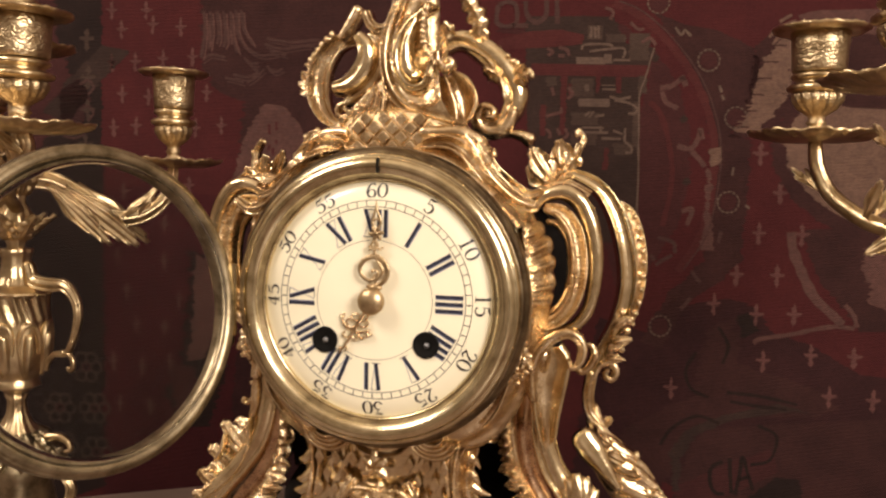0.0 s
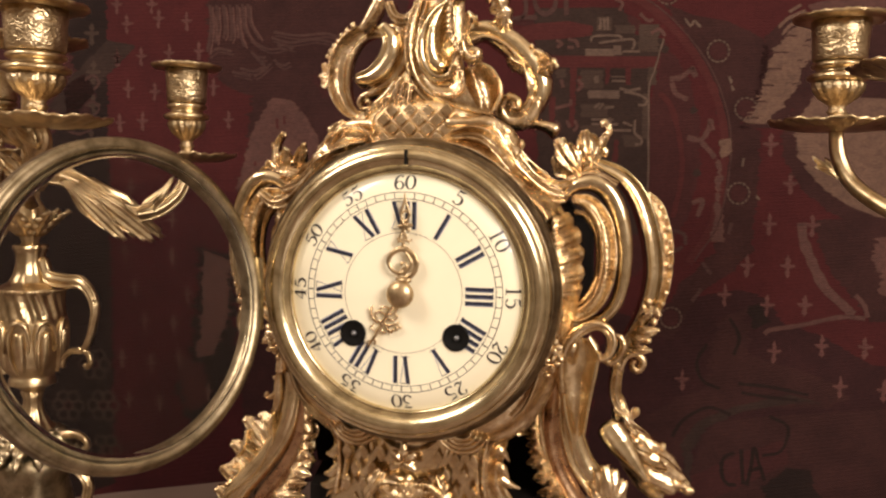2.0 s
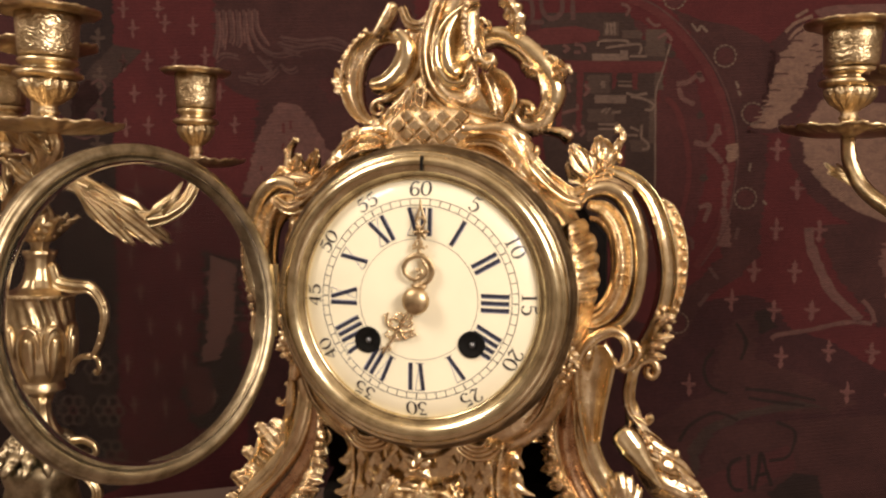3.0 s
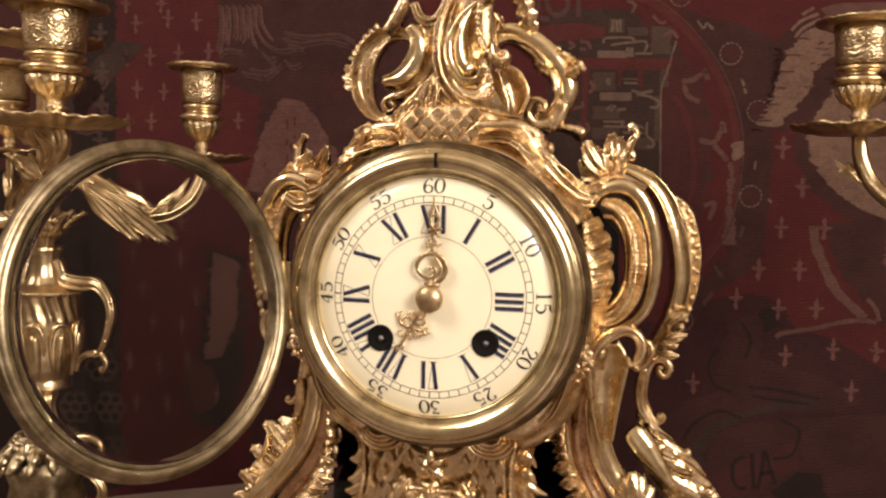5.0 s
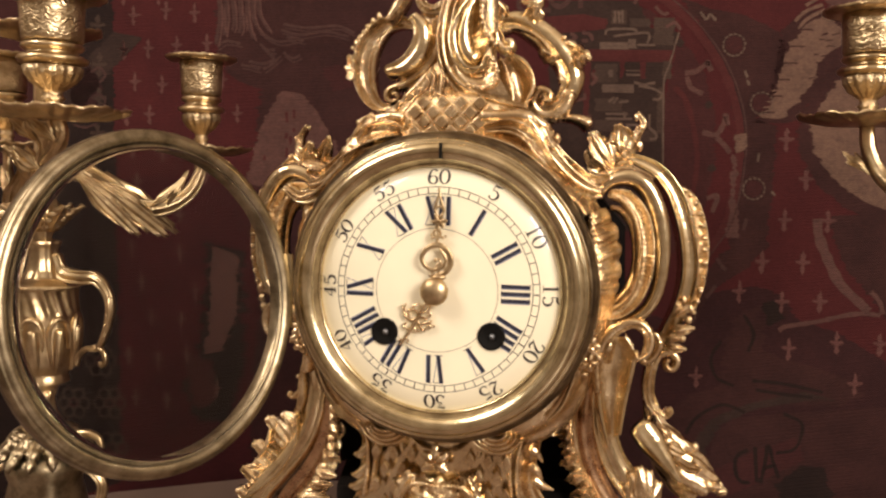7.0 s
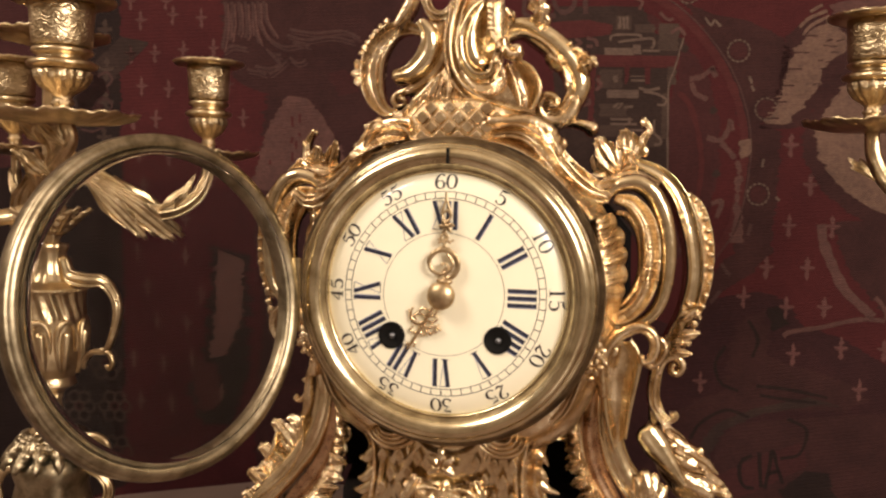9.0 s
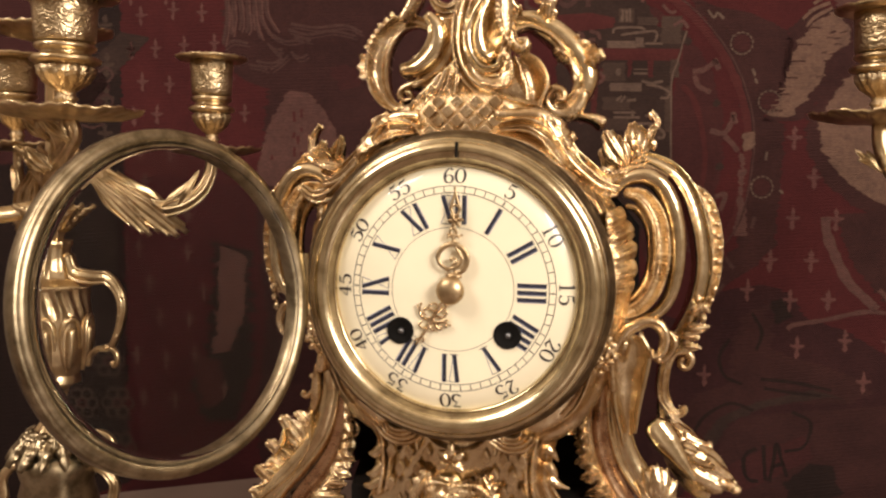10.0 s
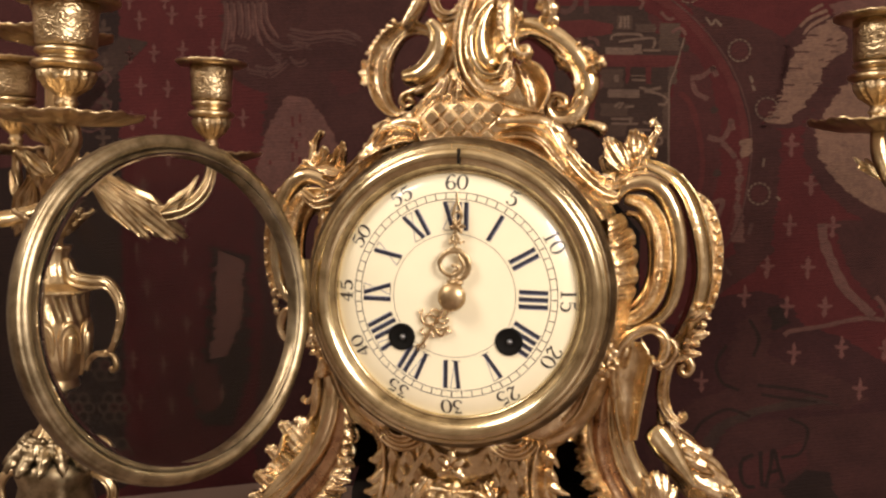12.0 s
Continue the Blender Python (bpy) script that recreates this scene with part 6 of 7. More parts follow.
    for i in range(8):
        a0 = 2 * math.pi * i / 8 + 0.3
        for name, shape, wide, tall, label in (("gadroon", [(0, 0.2060), (0, 0.2000), (0, 0.1930), (0, 0.1870), (0, 0.1830)], [0.0030, 0.0036, 0.0034, 0.0026, 0.0014], [0.0028, 0.0032, 0.0024, 0.0016, 0.0008], "rounded drop-shaped lobe"), ("gadroon_rim", [(-0.14, 0.1830), (-0.26, 0.1900), (-0.32, 0.1985), (-0.31, 0.2060), (-0.18, 0.2118), (0.02, 0.2130), (0.20, 0.2105), (0.29, 0.2040), (0.28, 0.1960)], [0.0005, 0.0008, 0.0011, 0.0015, 0.0018, 0.0018, 0.0016, 0.0012, 0.0006], 0.0026, "raised arched rim of a lobe")):
            line = [Vector((x + (girth(z) - 0.0004) * math.cos(a0 + d), y + (girth(z) - 0.0004) * math.sin(a0 + d), z)) for d, z in shape]
            part(name, sweep(line, wide, tall, DOMED, lambda p: Vector((p.x - x, p.y - y, 0)).normalized(), 6), BRASS_CUP, body, label)
    bead = mesh_of("rim_bead", *ball((0, 0, 0), 0.0007, 8))
    bead.materials.append(BRASS_CUP)
    for i in range(44):
        a = 2 * math.pi * i / 44
        ob = part("rim_bead", bead, None, body)
        ob.location += Vector((x + 0.0192 * math.cos(a), y + 0.0192 * math.sin(a), 0.2304))
    m = Matrix.Translation((x, y, 0)) @ Matrix.Rotation(turn, 4, "Z")
    hp = [(0.009, 0, 0.247), (0.013, 0, 0.2385), (0.0254, 0, 0.2365), (0.0364, 0, 0.2365), (0.0441, 0, 0.23), (0.0469, 0, 0.2215), (0.0452, 0, 0.212), (0.0419, 0, 0.2035), (0.0375, 0, 0.1975), (0.0298, 0, 0.1965), (0.0243, 0, 0.192), (0.0226, 0, 0.187)]
    part("handle", moved(sweep([Vector(p) for p in hp], [0.0036, 0.0044, 0.0042, 0.0036, 0.0030, 0.0026, 0.0021, 0.0017, 0.0015, 0.0016, 0.0016, 0.0015], [0.0030, 0.0024, 0.0022, 0.0022, 0.002, 0.0018, 0.0016], RIDGED, lambda p: Vector((0, -1, 0)), 8), m), BRASS_CUP, body, "scrolled ewer handle")
    part("handle_curl", moved(sweep([Vector(p) for p in ((0.035, 0, 0.1985), (0.041, 0, 0.1965), (0.0432, 0, 0.1915), (0.0412, 0, 0.1880), (0.0395, 0, 0.1895))], [0.0012, 0.0016, 0.0016, 0.0014, 0.0014], 0.0015, ROUND, None, 6), m), BRASS_CUP, body)
    for i in range(5):
        q = Vector((0.0460 - 0.0012 * i, 0, 0.227 - 0.0055 * i))
        part("handle_bead", moved(ball(q + Vector((0.0016, -0.0005, 0)), 0.0016, 8), m), BRASS_CUP, body)
    # leafy knot and stem above the ewer
    part("upper_stem", lathe([(0.0, 0.250), (0.006, 0.252), (0.0045, 0.258), (0.007, 0.264), (0.0105, 0.270), (0.0085, 0.277), (0.005, 0.283), (0.006, 0.292), (0.0070, 0.298), (0.0036, 0.308), (0.0030, crown_z - 0.006), (0.007, crown_z - 0.003), (0.0, crown_z - 0.003)], 40, lambda k, r, z, a: (r * (1 + 0.06 * math.sin(7 * a)), z), (x, y, 0)), BRASS_CUP, th)
    for i in range(7):
        a = 2 * math.pi * i / 7 + 0.5
        o = Vector((math.cos(a), math.sin(a), 0))
        c = Vector((x, y, 0))
        part("knot_leaf", leaf(c + o * 0.006 + Vector((0, 0, 0.262)), c + o * 0.019 + Vector((0, 0, 0.278)), 0.0048, 4, 0.002, 0.003, 0, lambda p, o=o: (o + Vector((0, 0, 0.5))).normalized()), BRASS_CUP, th)
        part("knot_leaf", leaf(c + o * 0.006 + Vector((0, 0, 0.288)), c + o * 0.016 + Vector((0, 0, 0.310)), 0.0042, 4, 0.002, 0.004, 0, lambda p, o=o: (o + Vector((0, 0, 0.3))).normalized()), BRASS_CUP, th)
    for e, wide in ends:
        if not (x < 0 and e[1] < 0.05 and e[0] > x):
            arm(th, axis, e, x > 0 or e[1] < axis[1])
        holder(th, e, wide)
    holder(th, (x, y, crown_z), 1.1)
    return th


first = candelabrum("gilt brass candelabrum with ewer body seen through the open door", (-0.2488, 0.09), [((-0.200, 0.036, 0.3232), 1.18), ((-0.1845, 0.153, 0.3105), 1.0), ((-0.312, 0.140, 0.3115), 1.0), ((-0.318, 0.030, 0.3205), 1.1)], 0.372, radians(-8))
candelabrum("gilt brass candelabrum, an ewer with leafy branches, beside the clock", (0.262, 0.112), [((0.1955, 0.156, 0.3315), 1.15), ((0.330, 0.160, 0.3345), 1.1), ((0.318, 0.056, 0.3345), 1.1), ((0.207, 0.038, 0.3440), 1.12)], 0.392, radians(62))
# the two slender S-shaped branches that rise to the front socket
for line in ([(-0.199, 0.036, 0.3190), (-0.1981, 0.038, 0.3122), (-0.2054, 0.044, 0.3059), (-0.2191, 0.054, 0.2981), (-0.2360, 0.068, 0.2898), (-0.2450, 0.086, 0.2790)], [(-0.2210, 0.046, 0.3190), (-0.2200, 0.052, 0.3135), (-0.2195, 0.056, 0.3057), (-0.2278, 0.062, 0.2964), (-0.2390, 0.072, 0.2885), (-0.2460, 0.088, 0.2780)]):
    for away in (-1, 1):
        part("branch", sweep([Vector(p) for p in line], [0.0042, 0.0036, 0.0034, 0.0040, 0.0042, 0.0036], 0.0034, RIDGED, lambda p, away=away: Vector((0.2, away, 0.1)), 8), BRASS_CUP, first, "slender S-shaped branch" if away < 0 else "")
    for k in (1, 3):
        b0 = Vector(line[k])
        part("branch_leaf", petal_leaf(b0 + Vector((0, -0.003, -0.003)), b0 + Vector((-0.012, -0.005, 0.008)), 0.0036, 0.002, 2, 2, 0.003, lambda p: Vector((0.1, -1, 0.1))), BRASS_CUP, first)

# ---- tapestry figures, along the wall and up, in millimetres ----
FLEURS_L = [(-317, 408), (-342, 405), (-290, 410), (-364, 404), (-354, 376), (-330, 374), (-277, 379), (-304, 375), (-362, 346), (-341, 348), (-263, 350), (-287, 347), (-353, 289), (-350, 200), (-315, 227), (-341, 169), (-314, 167), (-359, 230), (-364, 450), (-332, 450), (-301, 436), (-326, 438), (-355, 433), (-344, 259), (-315, 260), (-292, 296), (-362, 134), (-335, 130), (-309, 136), (-356, 95), (-327, 94), (-301, 194), (-282, 106), (-357, 317), (-330, 315)]
GREEN_STRIP = [(-547, 498), (-412, 499), (-374, 499), (-373, 360), (-372, 248), (-370, 144), (-367, 18), (-437, -7), (-554, -14)]
LEFT_ROSE = [(-531, 458), (-420, 469), (-415, 429), (-404, 394), (-420, 344), (-447, 307), (-533, 295)]
LEFT_DARK = [(-413, 379), (-394, 390), (-383, 372), (-394, 344), (-412, 351)]
LOZ = [(-347, 415), (-376, 385), (-404, 351), (-428, 359), (-399, 394), (-373, 420)]
CENTRE_DARK = [(-280, 490), (-110, 491), (-98, 404), (-126, 300), (-174, 203), (-246, 180), (-293, 137), (-308, 53), (-324, 52), (-309, 157), (-278, 251), (-248, 312), (-243, 372), (-269, 382), (-282, 411)]
SLEEVE_LOW = [(-286, 235), (-263, 226), (-264, 174), (-277, 140), (-292, 137), (-288, 179)]
SLEEVE_FOOT = [(-309, 136), (-285, 132), (-282, 96), (-298, 85), (-308, 105)]
ARCH_FILL = [(-25, 437), (18, 447), (56, 452), (90, 443), (117, 420), (138, 389), (147, 356), (149, 318), (143, 279), (123, 244), (90, 217), (73, 272), (90, 321), (111, 394), (110, 431), (38, 430)]
HILL = [(165, 166), (174, 189), (192, 196), (198, 178), (194, 158), (223, 149), (262, 136), (286, 122), (263, 109), (196, 110), (158, 96), (141, 50), (127, 24), (93, 22), (100, 93), (138, 115), (162, 126)]
HILL_LINE = [(146, 40), (142, 75), (156, 96), (187, 110), (234, 122), (263, 114), (244, 116), (196, 106), (166, 92), (152, 71), (151, 40)]
GROUND = [(173, 97), (263, 107), (348, 115), (354, 6), (128, -7), (146, 35), (157, 76)]
GROUND_DARK = [(214, 39), (232, 57), (252, 56), (263, 31), (215, 13)]
DARK_SMALL = [(192, 197), (206, 201), (212, 185), (200, 178)]
ROSETTES = [(-380, 90), (-413, 89), (-437, 131), (-388, 128), (-410, 53), (-378, 49)]
RINGS = [(160, 415), (182, 295), (185, 367), (129, 186), (116, 463)]
SLEEVE = [(-224, 371), (-206, 369), (-196, 358), (-180, 334), (-160, 292), (-209, 284), (-257, 290), (-252, 305), (-245, 333), (-236, 352)]
SLEEVE_MARKS = [[(-220, 353), (-219, 344)], [(-213, 355), (-213, 348)], [(-219, 335), (-220, 330)], [(-216, 332), (-216, 325)], [(-219, 322), (-219, 314)], [(-213, 339), (-213, 336)], [(-239, 315), (-239, 311)], [(-213, 318), (-213, 311)]]
FUR = [[(-280, 451), (-279, 432), (-282, 410)], [(-274, 451), (-273, 432), (-275, 418)], [(-268, 451), (-266, 430), (-268, 422)], [(-262, 451), (-260, 427), (-262, 420)], [(-256, 451), (-254, 430), (-249, 415)], [(-251, 452), (-249, 432), (-241, 418)], [(-246, 452), (-244, 437), (-235, 422)], [(-277, 442), (-276, 422)], [(-258, 437), (-257, 424)]]
CURLS = [[(-245, 423), (-235, 416), (-225, 413), (-208, 416)], [(-225, 423), (-208, 419), (-186, 422), (-166, 418)], [(-223, 428), (-201, 425), (-176, 427), (-161, 421)], [(-220, 417), (-205, 414)], [(-260, 393), (-250, 391), (-243, 389)], [(-253, 396), (-240, 394), (-230, 398)], [(-243, 411), (-235, 403), (-230, 399)], [(-240, 389), (-233, 394), (-225, 401)], [(-238, 406), (-230, 406)], [(-223, 404), (-215, 399), (-208, 402)], [(-281, 408), (-273, 413), (-260, 411)]]
CHEEK = [(-190, 390), (-175, 395), (-161, 385), (-163, 375), (-180, 371)]
PANEL = [(4, 450), (78, 451), (83, 441), (89, 428), (114, 425), (107, 398), (103, 384), (104, 345), (105, 307), (104, 258), (20, 255), (10, 319), (5, 416)]
PANEL_EDGE = [(114, 425), (111, 414), (107, 398), (103, 384), (104, 345), (105, 307), (104, 258)]
PANEL_ARCH = [(-20, 429), (4, 437), (33, 439), (55, 435), (53, 427), (29, 424), (4, 423), (-18, 420)]
SIGN_RED = [(10, 400, 111, 410), (36, 349, 41, 401), (66, 386, 69, 401), (83, 386, 87, 401), (43, 382, 49, 393), (19, 348, 24, 375), (74, 320, 79, 339)]
SIGN_GREEN = [(57, 431, 70, 443), (93, 414, 110, 437), (101, 386, 109, 401), (46, 358, 69, 369), (98, 340, 103, 379), (83, 333, 98, 343), (45, 382, 64, 398), (73, 429, 89, 436), (46, 341, 68, 351), (23, 391, 32, 399)]
SIGN_PALE = [(48, 410, 72, 416), (72, 411, 79, 419), (80, 413, 94, 415), (52, 374, 78, 381), (55, 355, 74, 357), (56, 351, 78, 353), (72, 346, 89, 348), (71, 392, 83, 393), (71, 388, 83, 390), (57, 387, 60, 393), (70, 351, 73, 358)]
SIGN_LINES = [[(53, 422), (53, 425), (58, 427), (76, 427), (79, 424)], [(59, 421), (74, 423), (88, 424), (89, 418), (87, 416)], [(78, 383), (86, 381), (96, 383)], [(82, 380), (93, 378), (101, 374), (100, 369), (94, 369)], [(57, 366), (62, 370)], [(61, 365), (65, 370)], [(66, 366), (74, 367)], [(92, 345), (98, 340), (98, 336), (93, 335)], [(82, 354), (90, 351)], [(92, 356), (92, 345)], [(60, 442), (60, 432)], [(63, 442), (64, 432)], [(66, 443), (67, 432)]]
SIGN_ROSE = [[(23, 423), (28, 420), (24, 417)], [(33, 424), (40, 422), (42, 417)], [(33, 417), (38, 417)], [(24, 365), (31, 367), (38, 369)], [(37, 373), (37, 368)], [(24, 354), (28, 351), (28, 346)], [(34, 355), (37, 349)], [(41, 355), (43, 349), (40, 346)], [(28, 390), (30, 383)], [(42, 390), (46, 385), (42, 380)], [(71, 458), (78, 455), (76, 448)], [(93, 446), (100, 440), (105, 441)], [(103, 429), (110, 433), (115, 427)]]
LETTERS = [[(-20, 459), (-21, 445), (-13, 441), (-4, 445), (-5, 459), (-12, 462), (-20, 459)], [(-8, 442), (6, 442)], [(3, 463), (5, 451), (13, 445), (21, 451), (21, 464)], [(30, 464), (31, 444)]]
ARCH_BAND = [(78, 462), (95, 455), (114, 441), (134, 420), (149, 399), (160, 376), (167, 352), (169, 323), (167, 299), (160, 264), (142, 234)]
ARCH_INNER = [(112, 379), (121, 370), (128, 351), (133, 327), (133, 303), (127, 273)]
ARCH_SIGNS = [[(120, 391), (130, 393), (138, 399), (141, 400)], [(122, 388), (126, 379), (136, 374)], [(138, 402), (142, 393)], [(137, 342), (148, 340), (154, 348), (156, 358)], [(149, 338), (156, 331), (161, 325)], [(156, 356), (158, 348)], [(143, 286), (152, 288), (148, 274)]]
LOW_SIGNS = [[(124, 263), (137, 259), (139, 250)], [(137, 248), (128, 243), (123, 239)], [(118, 248), (122, 243)], [(154, 235), (158, 229), (162, 225)], [(146, 201), (150, 206), (154, 212)], [(177, 270), (175, 260)]]
ZIGZAGS = [[(131, 442), (136, 436), (139, 440), (144, 435)], [(170, 394), (172, 388)], [(172, 386), (174, 382)], [(185, 325), (184, 318)], [(200, 290), (197, 293)]]
ARCH_DOTS = [(141, 365), (146, 312), (115, 416)]
COLUMN_HEAD = [(165, 340), (175, 342), (174, 327), (167, 325), (164, 332)]
COLUMN = [(162, 325), (167, 322), (167, 294), (170, 270), (171, 253), (160, 253), (161, 270), (163, 294)]
RIGHT_DARK = [(114, 454), (140, 445), (168, 440), (196, 427), (204, 413), (200, 394), (192, 366), (181, 354), (198, 349), (199, 318), (197, 275), (196, 246), (178, 226), (150, 206), (132, 166), (113, 171), (135, 215), (163, 243), (167, 298), (167, 341), (156, 384), (139, 419)]
WING1 = [(219, 434), (235, 442), (248, 429), (248, 415), (234, 408), (228, 394), (226, 382), (218, 375), (209, 359), (200, 354), (182, 355), (191, 365), (198, 384), (201, 403), (207, 417)]
WING_TOP = [(234, 454), (246, 458), (309, 460), (311, 437), (274, 440), (249, 439), (237, 444)]
WISPS = [[(209, 435), (217, 443), (231, 449)], [(212, 429), (219, 437), (233, 445)], [(217, 448), (227, 454)]]
WING_SHADE = [(199, 427), (214, 443), (237, 445), (274, 441), (311, 437), (315, 372), (249, 385), (223, 366), (209, 351), (179, 350), (191, 370)]
WING2 = [(249, 390), (263, 381), (281, 377), (314, 377), (320, 275), (297, 277), (276, 285), (256, 298), (239, 314), (230, 328), (226, 347), (232, 357), (236, 371)]
WING2_SHADE = [(223, 368), (215, 345), (219, 322), (234, 301), (257, 281), (283, 270), (321, 263), (314, 381), (249, 394)]
LIMB = [(236, 271), (238, 257), (246, 238), (258, 216), (273, 202), (283, 193)]
LIMB_LINES = [[(209, 174), (215, 178), (241, 183), (264, 189), (278, 191), (293, 190)], [(284, 210), (292, 201), (295, 191)]]
LIMB_SHADE = [(247, 274), (329, 277), (334, 189), (297, 187), (287, 203), (264, 224), (250, 253)]
PATCH_R = [(297, 259), (330, 265), (333, 202), (305, 211), (298, 235)]
FLEURS_R = [(192, 232), (226, 232), (210, 198), (242, 199), (258, 164), (294, 164), (275, 129), (312, 127), (141, 131), (209, 268), (225, 303), (207, 336), (245, 268), (218, 158), (331, 163), (174, 206)]

# ---- tapestry ----
tapestry = thing("tapestry", (0, 0, 0), "dark crimson woven wool tapestry with figures and small fleurs", "tapestry")
tapestry.matrix_world = WALL
BASE[tapestry.name] = Vector((0, 0, 0))
part("cloth", box((-0.95, 0.001, TABLE - 0.3), (0.95, 0.010, 0.85)), RED, tapestry, "crimson woven ground", smooth=False)


def woven(name, poly, material, lift=1, ragged=1.2, row=0.9, label=""):
    """A figure in the weave: rows of weft whose ends run unevenly into the ground."""
    P = [(x / 1000, z / 1000) for x, z in poly]
    z0, z1 = min(p[1] for p in P), max(p[1] for p in P)
    n = max(3, int((z1 - z0) / (row / 1000)))
    y = 0.001 - 0.00012 * lift
    V, F = [], []
    before, drift = [], [0.0, 0.0]
    for i in range(n + 1):
        m = z0 + (z1 - z0) * min(max(i / n, 0.002), 0.998)
        xs = sorted(p[0] + (m - p[1]) / (q[1] - p[1]) * (q[0] - p[0]) for p, q in zip(P, P[1:] + P[:1]) if (p[1] > m) != (q[1] > m))
        drift = [0.55 * d + random.gauss(0, ragged / 1000) for d in drift]
        now = []
        for s, e in zip(xs[::2], xs[1::2]):
            s, e = s + drift[0], e + drift[1]
            if e < s:
                s = e = (s + e) / 2
            now.append(len(V))
            V += [Vector((s, y, m)), Vector((e, y, m))]
        for k, c in enumerate(now):
            if len(now) == len(before):
                F.append([before[k], before[k] + 1, c + 1, c])
            elif before:
                mid = (V[c].x + V[c + 1].x) / 2
                near = min(before, key=lambda q: abs((V[q].x + V[q + 1].x) / 2 - mid))
                F.append([near, near + 1, c + 1, c])
        before = now
    return part(name, (V, F), material, tapestry, label, smooth=False)


def disc_ring(c, r0, r1, n=20):
    return [(c[0] + r1 * math.cos(2 * math.pi * k / n), c[1] + r1 * math.sin(2 * math.pi * k / n)) for k in range(n)]


def stroke(points, half, material, lift=5, name="woven_line"):
    """A narrow woven line."""
    Q = spline([Vector((x, 0, z)) for x, z in points], 5)
    L, R = [], []
    for i, p in enumerate(Q):
        t = (Q[min(i + 1, len(Q) - 1)] - Q[max(i - 1, 0)]).normalized()
        w = half * random.uniform(0.8, 1.15)
        L.append((p.x - t.z * w, p.z + t.x * w))
        R.append((p.x + t.z * w, p.z - t.x * w))
    y = 0.001 - 0.00012 * lift
    V = [Vector((a / 1000 + random.gauss(0, 0.0002), y, b / 1000)) for a, b in L + R]
    n = len(Q)
    return part(name, (V, [[i, i + 1, n + i + 1, n + i] for i in range(n - 1)]), material, tapestry, smooth=False)


def rect(r):
    return [(r[0], r[1]), (r[2], r[1]), (r[2], r[3]), (r[0], r[3])]


woven("border_strip", GREEN_STRIP, DEEP, 1, 0.75, label="grey-green patterned border")
woven("border_figure", LEFT_ROSE, UMBER, 2, 1.5)
woven("border_figure", LEFT_DARK, DARK, 3, 0.8)
woven("border_figure", LOZ, GREEN_DARK, 3, 0.8)
woven("dark_figure", CENTRE_DARK, DARK, 1, 1.6, label="brown-black clothed shape")
woven("cheek", CHEEK, UMBER, 2, 1.0)
for pts in FUR:
    stroke(pts, 1.5, DUSK, 3, "fur_line")
    stroke([(x + 2.6, z - 2.0) for x, z in pts], 0.9, ROSE, 4, "fur_line")
for pts in CURLS:
    stroke(pts, 1.2, DUSK, 3, "curl_line")
    stroke([(x + 1.5, z - 3.2) for x, z in pts], 0.7, DUSK, 4, "curl_line")
# two darker patches put the dimmer light low beside the clock into the weave
woven("dark_ground", [(-254, 285), (-130, 288), (-115, 6), (-250, 0), (-250, 73), (-248, 135), (-242, 176), (-252, 231)], DIM, 1.5, 1.0)
woven("dark_ground", [(76, 192), (135, 175), (152, 126), (139, 95), (117, 28), (53, 24)], DIM, 1.5, 1.0)
woven("sleeve", SLEEVE, ROSE, 2, 0.8, label="faded rose sleeve shape")
for pts in SLEEVE_MARKS:
    stroke(pts, 1.2, BRICK, 3, "sleeve_mark")
# crimson coloured darker here to carry the dimming of the door's glass
woven("dark_ground", [(-371, 290), (-330, 297), (-290, 290), (-244, 286), (-244, 2), (-371, 2)], RED_BEHIND_GLASS, 1.4, 1.6)
woven("sleeve", [(-291, 238), (-258, 230), (-256, 128), (-270, 78), (-300, 76), (-312, 110), (-298, 140), (-294, 180)], DEEP, 1.8, 2.0)
woven("sleeve", SLEEVE_LOW, ROSE, 2, 1.6)
woven("sleeve", SLEEVE_FOOT, UMBER, 2, 1.2)
woven("arch_ground", ARCH_FILL, UMBER, 1, 0.8)
woven("dark_ground", RIGHT_DARK, DARK, 2, 1.0)
stroke(ARCH_BAND, 3.4, BRICK, 3, "arch_band")
stroke([(x + 5.0, z + 2.0) for x, z in ARCH_BAND], 0.7, DUSK, 4, "arch_line")
stroke(ARCH_INNER, 2.2, BRICK, 3, "arch_band")
# heraldic panel: red bars, grey-green blocks and pale signs
woven("panel", PANEL, GREEN_DARK, 3, 0.7, label="grey-green heraldic panel")
woven("panel_arch", PANEL_ARCH, BRICK, 4, 0.5)
for r in SIGN_RED:
    woven("panel_bar", rect(r), BRICK, 4, 0.4)
for r in SIGN_GREEN:
    woven("sign_ground", rect(r), GREEN, 5, 0.5)
for r in SIGN_PALE:
    woven("sign_block", rect(r), OLIVE, 6, 0.4)
for pts in SIGN_LINES:
    stroke(pts, 1.1, OLIVE, 6, "sign_line")
for pts in SIGN_ROSE:
    stroke(pts, 1.4, ROSE, 6, "sign_line")
for pts in LETTERS:
    stroke(pts, 2.0, DUSK, 6, "woven_letter")
stroke(PANEL_EDGE, 0.8, OLIVE, 6, "panel_edge")
for pts in ARCH_SIGNS:
    stroke(pts, 2.2, ROSE, 4, "arch_sign")
for pts in LOW_SIGNS:
    stroke(pts, 1.6, DUSK, 5, "arch_sign")
for pts in ZIGZAGS:
    stroke(pts, 1.1, OLIVE, 5, "zigzag")
for x, z in ARCH_DOTS:
    woven("dot", disc_ring((x, z), 0, 3.4, 12), GREEN_DARK, 4, 0.5)
woven("column", COLUMN, ROSE, 4, 0.8)
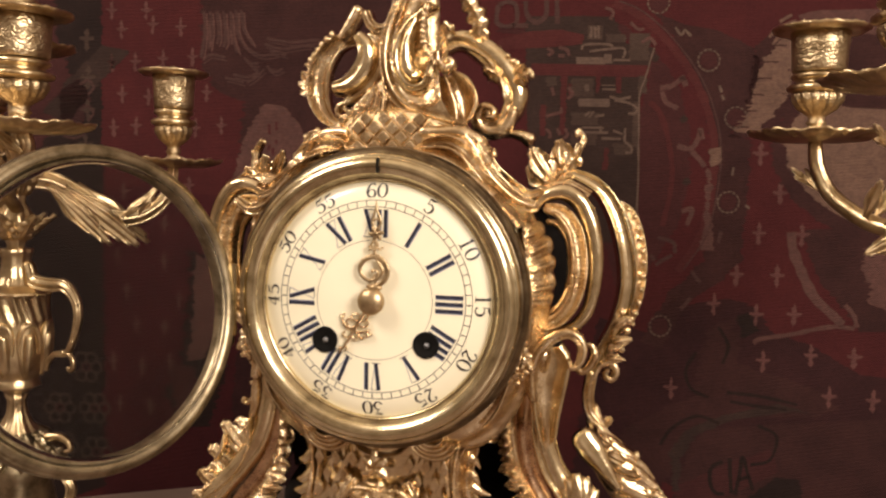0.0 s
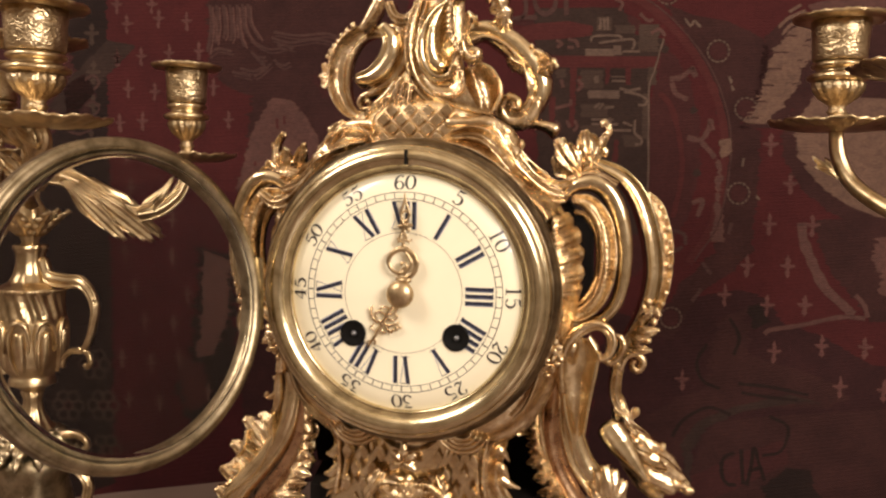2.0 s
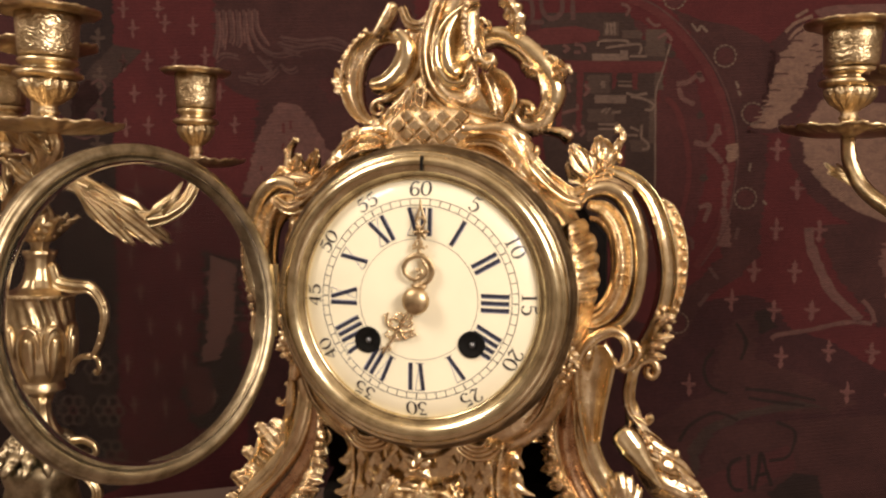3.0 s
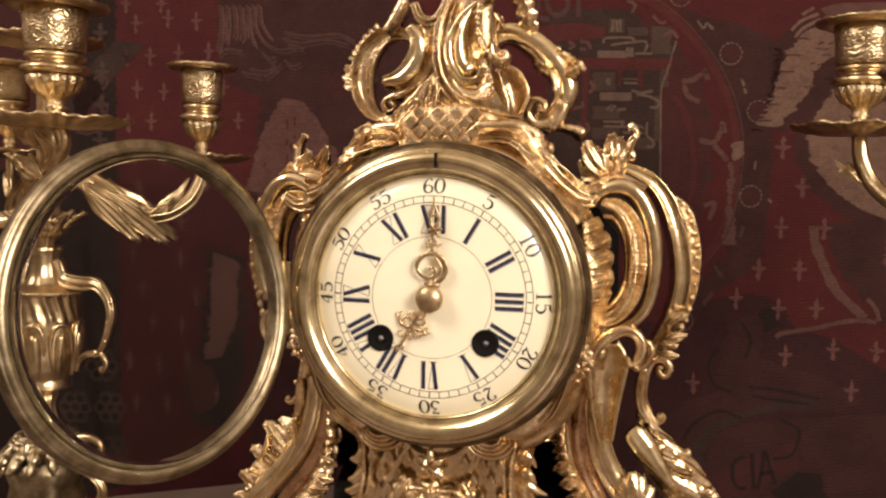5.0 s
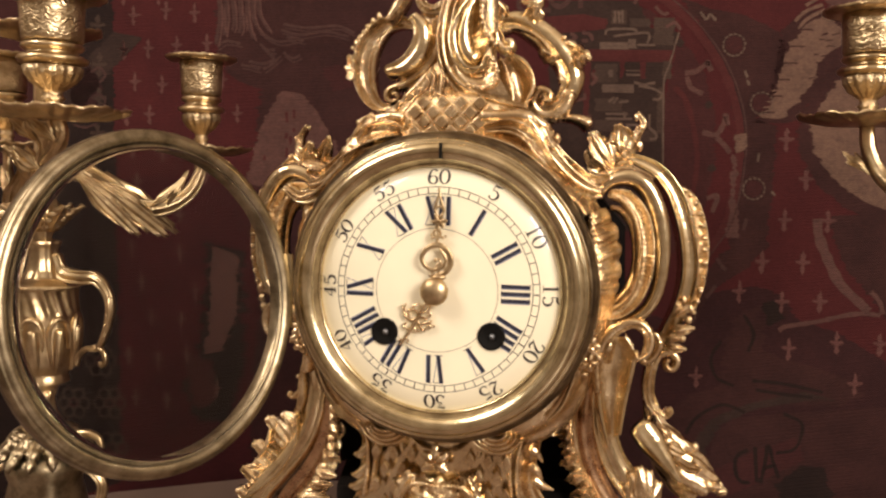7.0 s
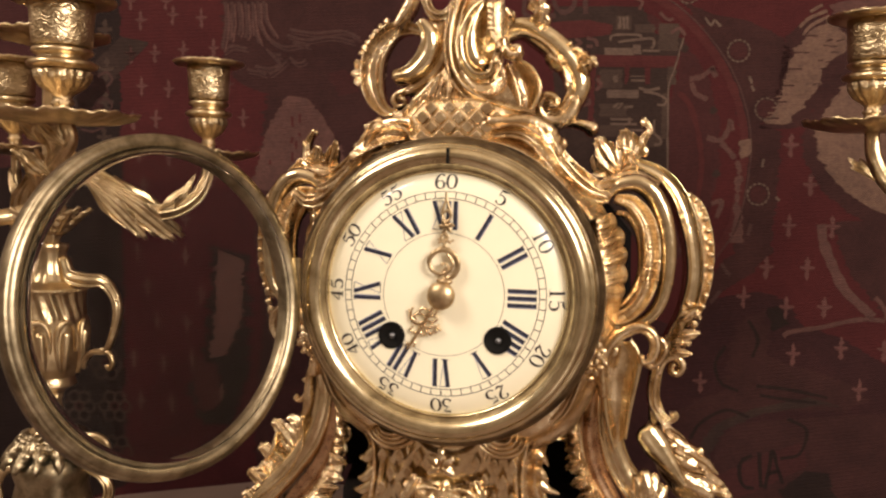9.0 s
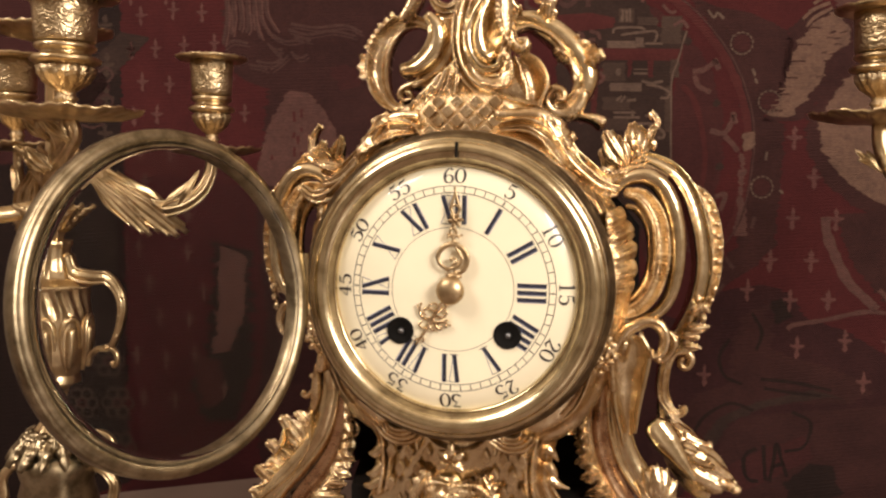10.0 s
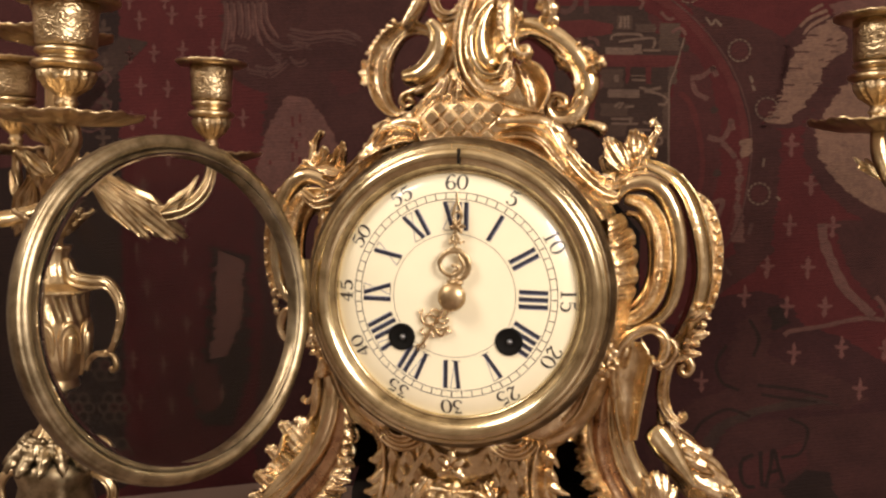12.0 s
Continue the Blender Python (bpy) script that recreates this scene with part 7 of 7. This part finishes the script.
woven("column_head", COLUMN_HEAD, BEIGE, 5, 0.8)
woven("wing_shade", WING_SHADE, DARK, 2, 1.3)
woven("wing_shade", WING2_SHADE, DARK, 3, 1.3)
woven("wing", WING1, BEIGE, 4, 1.0, label="pale feathered wing")
woven("wing", WING2, BEIGE, 4, 1.1, label="pale beige feathered shape")
woven("wing", WING_TOP, ROSE, 4, 1.4)
for pts in WISPS:
    stroke(pts, 1.4, BEIGE, 5, "wing_wisp")
for k in range(16):
    # feather tips along the sloping side of the wing
    x, z = 188 + 1.9 * k + random.uniform(-1, 1), 359 + 4.6 * k
    stroke([(x - random.uniform(1, 5), z), (x + 3, z + 0.4), (x + 8, z + 0.2)], 0.6, BEIGE if k % 3 else DARK, 5, "feather_line")
for k in range(22):
    x, z = 222 + random.uniform(0, 20), 378 + random.uniform(0, 48)
    stroke([(x, z), (x + 2, z + 0.5), (x + random.uniform(4, 7), z + random.uniform(0, 2))], 0.45, DARK, 5, "feather_line")
woven("limb_shade", LIMB_SHADE, DARK, 2, 1.1)
stroke(LIMB, 4.2, ROSE, 3, "limb")
for pts in LIMB_LINES:
    stroke(pts, 2.0, ROSE, 3, "limb")
woven("limb", PATCH_R, ROSE, 3, 1.5)
woven("dark_ground", [(122, 190), (150, 205), (186, 212), (210, 205), (222, 186), (262, 172), (300, 150), (345, 146), (350, 100), (150, 40), (122, 60)], DIM, 0.8, 2.0)
woven("ground_shape", GROUND, DARK, 1, 1.5)
woven("ground_shape", HILL, DARK, 2, 1.8)
woven("ground_line", HILL_LINE, GREEN_DARK, 3, 0.9)
woven("ground_shape", GROUND_DARK, DEEP, 2, 1.3)
woven("scroll_band", [(140, 10), (152, 46), (190, 66), (228, 82), (236, 62), (194, 38)], UMBER, 2, 1.0)
woven("ground_shape", DARK_SMALL, DEEP, 2, 1)
strokes_b = [[(-393.7, 384.4), (-385.9, 388.6), (-380.6, 382.2), (-385.9, 375.5)], [(-393.7, 361.8), (-385.9, 365.5), (-380.6, 359.5), (-385.8, 352.3)], [(-409.6, 338.7), (-399.0, 336.4), (-388.5, 340.2)]]
for pts in strokes_b:
    stroke(pts, 1.1, DUSK)
for pts in ([(188, 69), (179, 63), (178, 50), (183, 41), (191, 40)], [(194, 72), (195, 57), (197, 41)], [(200, 40), (203, 57), (205, 74), (210, 59), (215, 45)], [(202, 53), (207, 55), (212, 56)]):
    stroke(pts, 1.6, DEEP)
# dark swirls over the lower ground
for pts in [[(161, 164), (153, 149), (158, 132), (173, 125)], [(179, 187), (188, 171), (184, 155)], [(134, 81), (143, 96), (164, 108), (184, 102)], [(217, 102), (233, 93), (228, 72), (212, 67)], [(189, 130), (216, 128), (249, 122)], [(192, 122), (216, 119), (240, 117)]]:
    stroke(pts, 1.4, DEEP, 4)
# rosettes of the border
for cx, cz in ROSETTES:
    for k in range(6):
        a = math.pi * k / 3
        q = (cx + 9.5 * math.cos(a), cz + 9.5 * math.sin(a))
        stroke([(q[0] + 5.0 * math.cos(m), q[1] + 5.0 * math.sin(m)) for m in [0.7 * n for n in range(10)]], 1.1, GREEN, 4)
    stroke([(cx + 3.2 * math.cos(m), cz + 3.2 * math.sin(m)) for m in [0.7 * n for n in range(10)]], 1.0, UMBER, 4)
# medallions
for x, z in RINGS:
    for k in range(14):
        a, b = 2 * math.pi * k / 14, 2 * math.pi * (k + 0.72) / 14
        stroke([(x + 9.0 * math.cos(a), z + 9.0 * math.sin(a)), (x + 9.0 * math.cos((a + b) / 2), z + 9.0 * math.sin((a + b) / 2)), (x + 9.0 * math.cos(b), z + 9.0 * math.sin(b))], 0.75, OLIVE)
    woven("medallion", disc_ring((x, z), 0, 7.6), UMBER, 4, 0.6)
# small fleurs scattered over the crimson ground
petal = [(0, 13), (2.6, 8), (1.5, 4.0), (3.6, 3.0), (6.4, 4.2), (8.4, 1.6), (6.2, -0.6), (3.2, 0.4), (1.6, -0.4), (2.0, -4), (2.8, -7.4), (0, -11), (-2.8, -7.4), (-2.0, -4), (-1.6, -0.4), (-3.2, 0.4), (-6.2, -0.6), (-8.4, 1.6), (-6.4, 4.2), (-3.6, 3.0), (-1.5, 4.0), (-2.6, 8)]
for x, z in FLEURS_R:
    woven("fleur", [(x + 0.80 * u, z + 0.86 * v) for u, v in petal], FLEUR, 3, 0.4, 1.0)
for x, z in ((-386, 390), (-386, 361), (-387, 424), (-388, 330)):
    woven("border_fleur", [(x + 0.9 * u, z + 0.9 * v) for u, v in petal], GREEN, 4, 0.5, 1.0)
for x, z in FLEURS_L:
    # lower fleurs are coloured duller, as if dimmed by the glass
    woven("fleur", [(x + 0.66 * u, z + 0.74 * v) for u, v in petal], ROSE if z < 290 else FLEUR, 3, 0.4, 1.0)
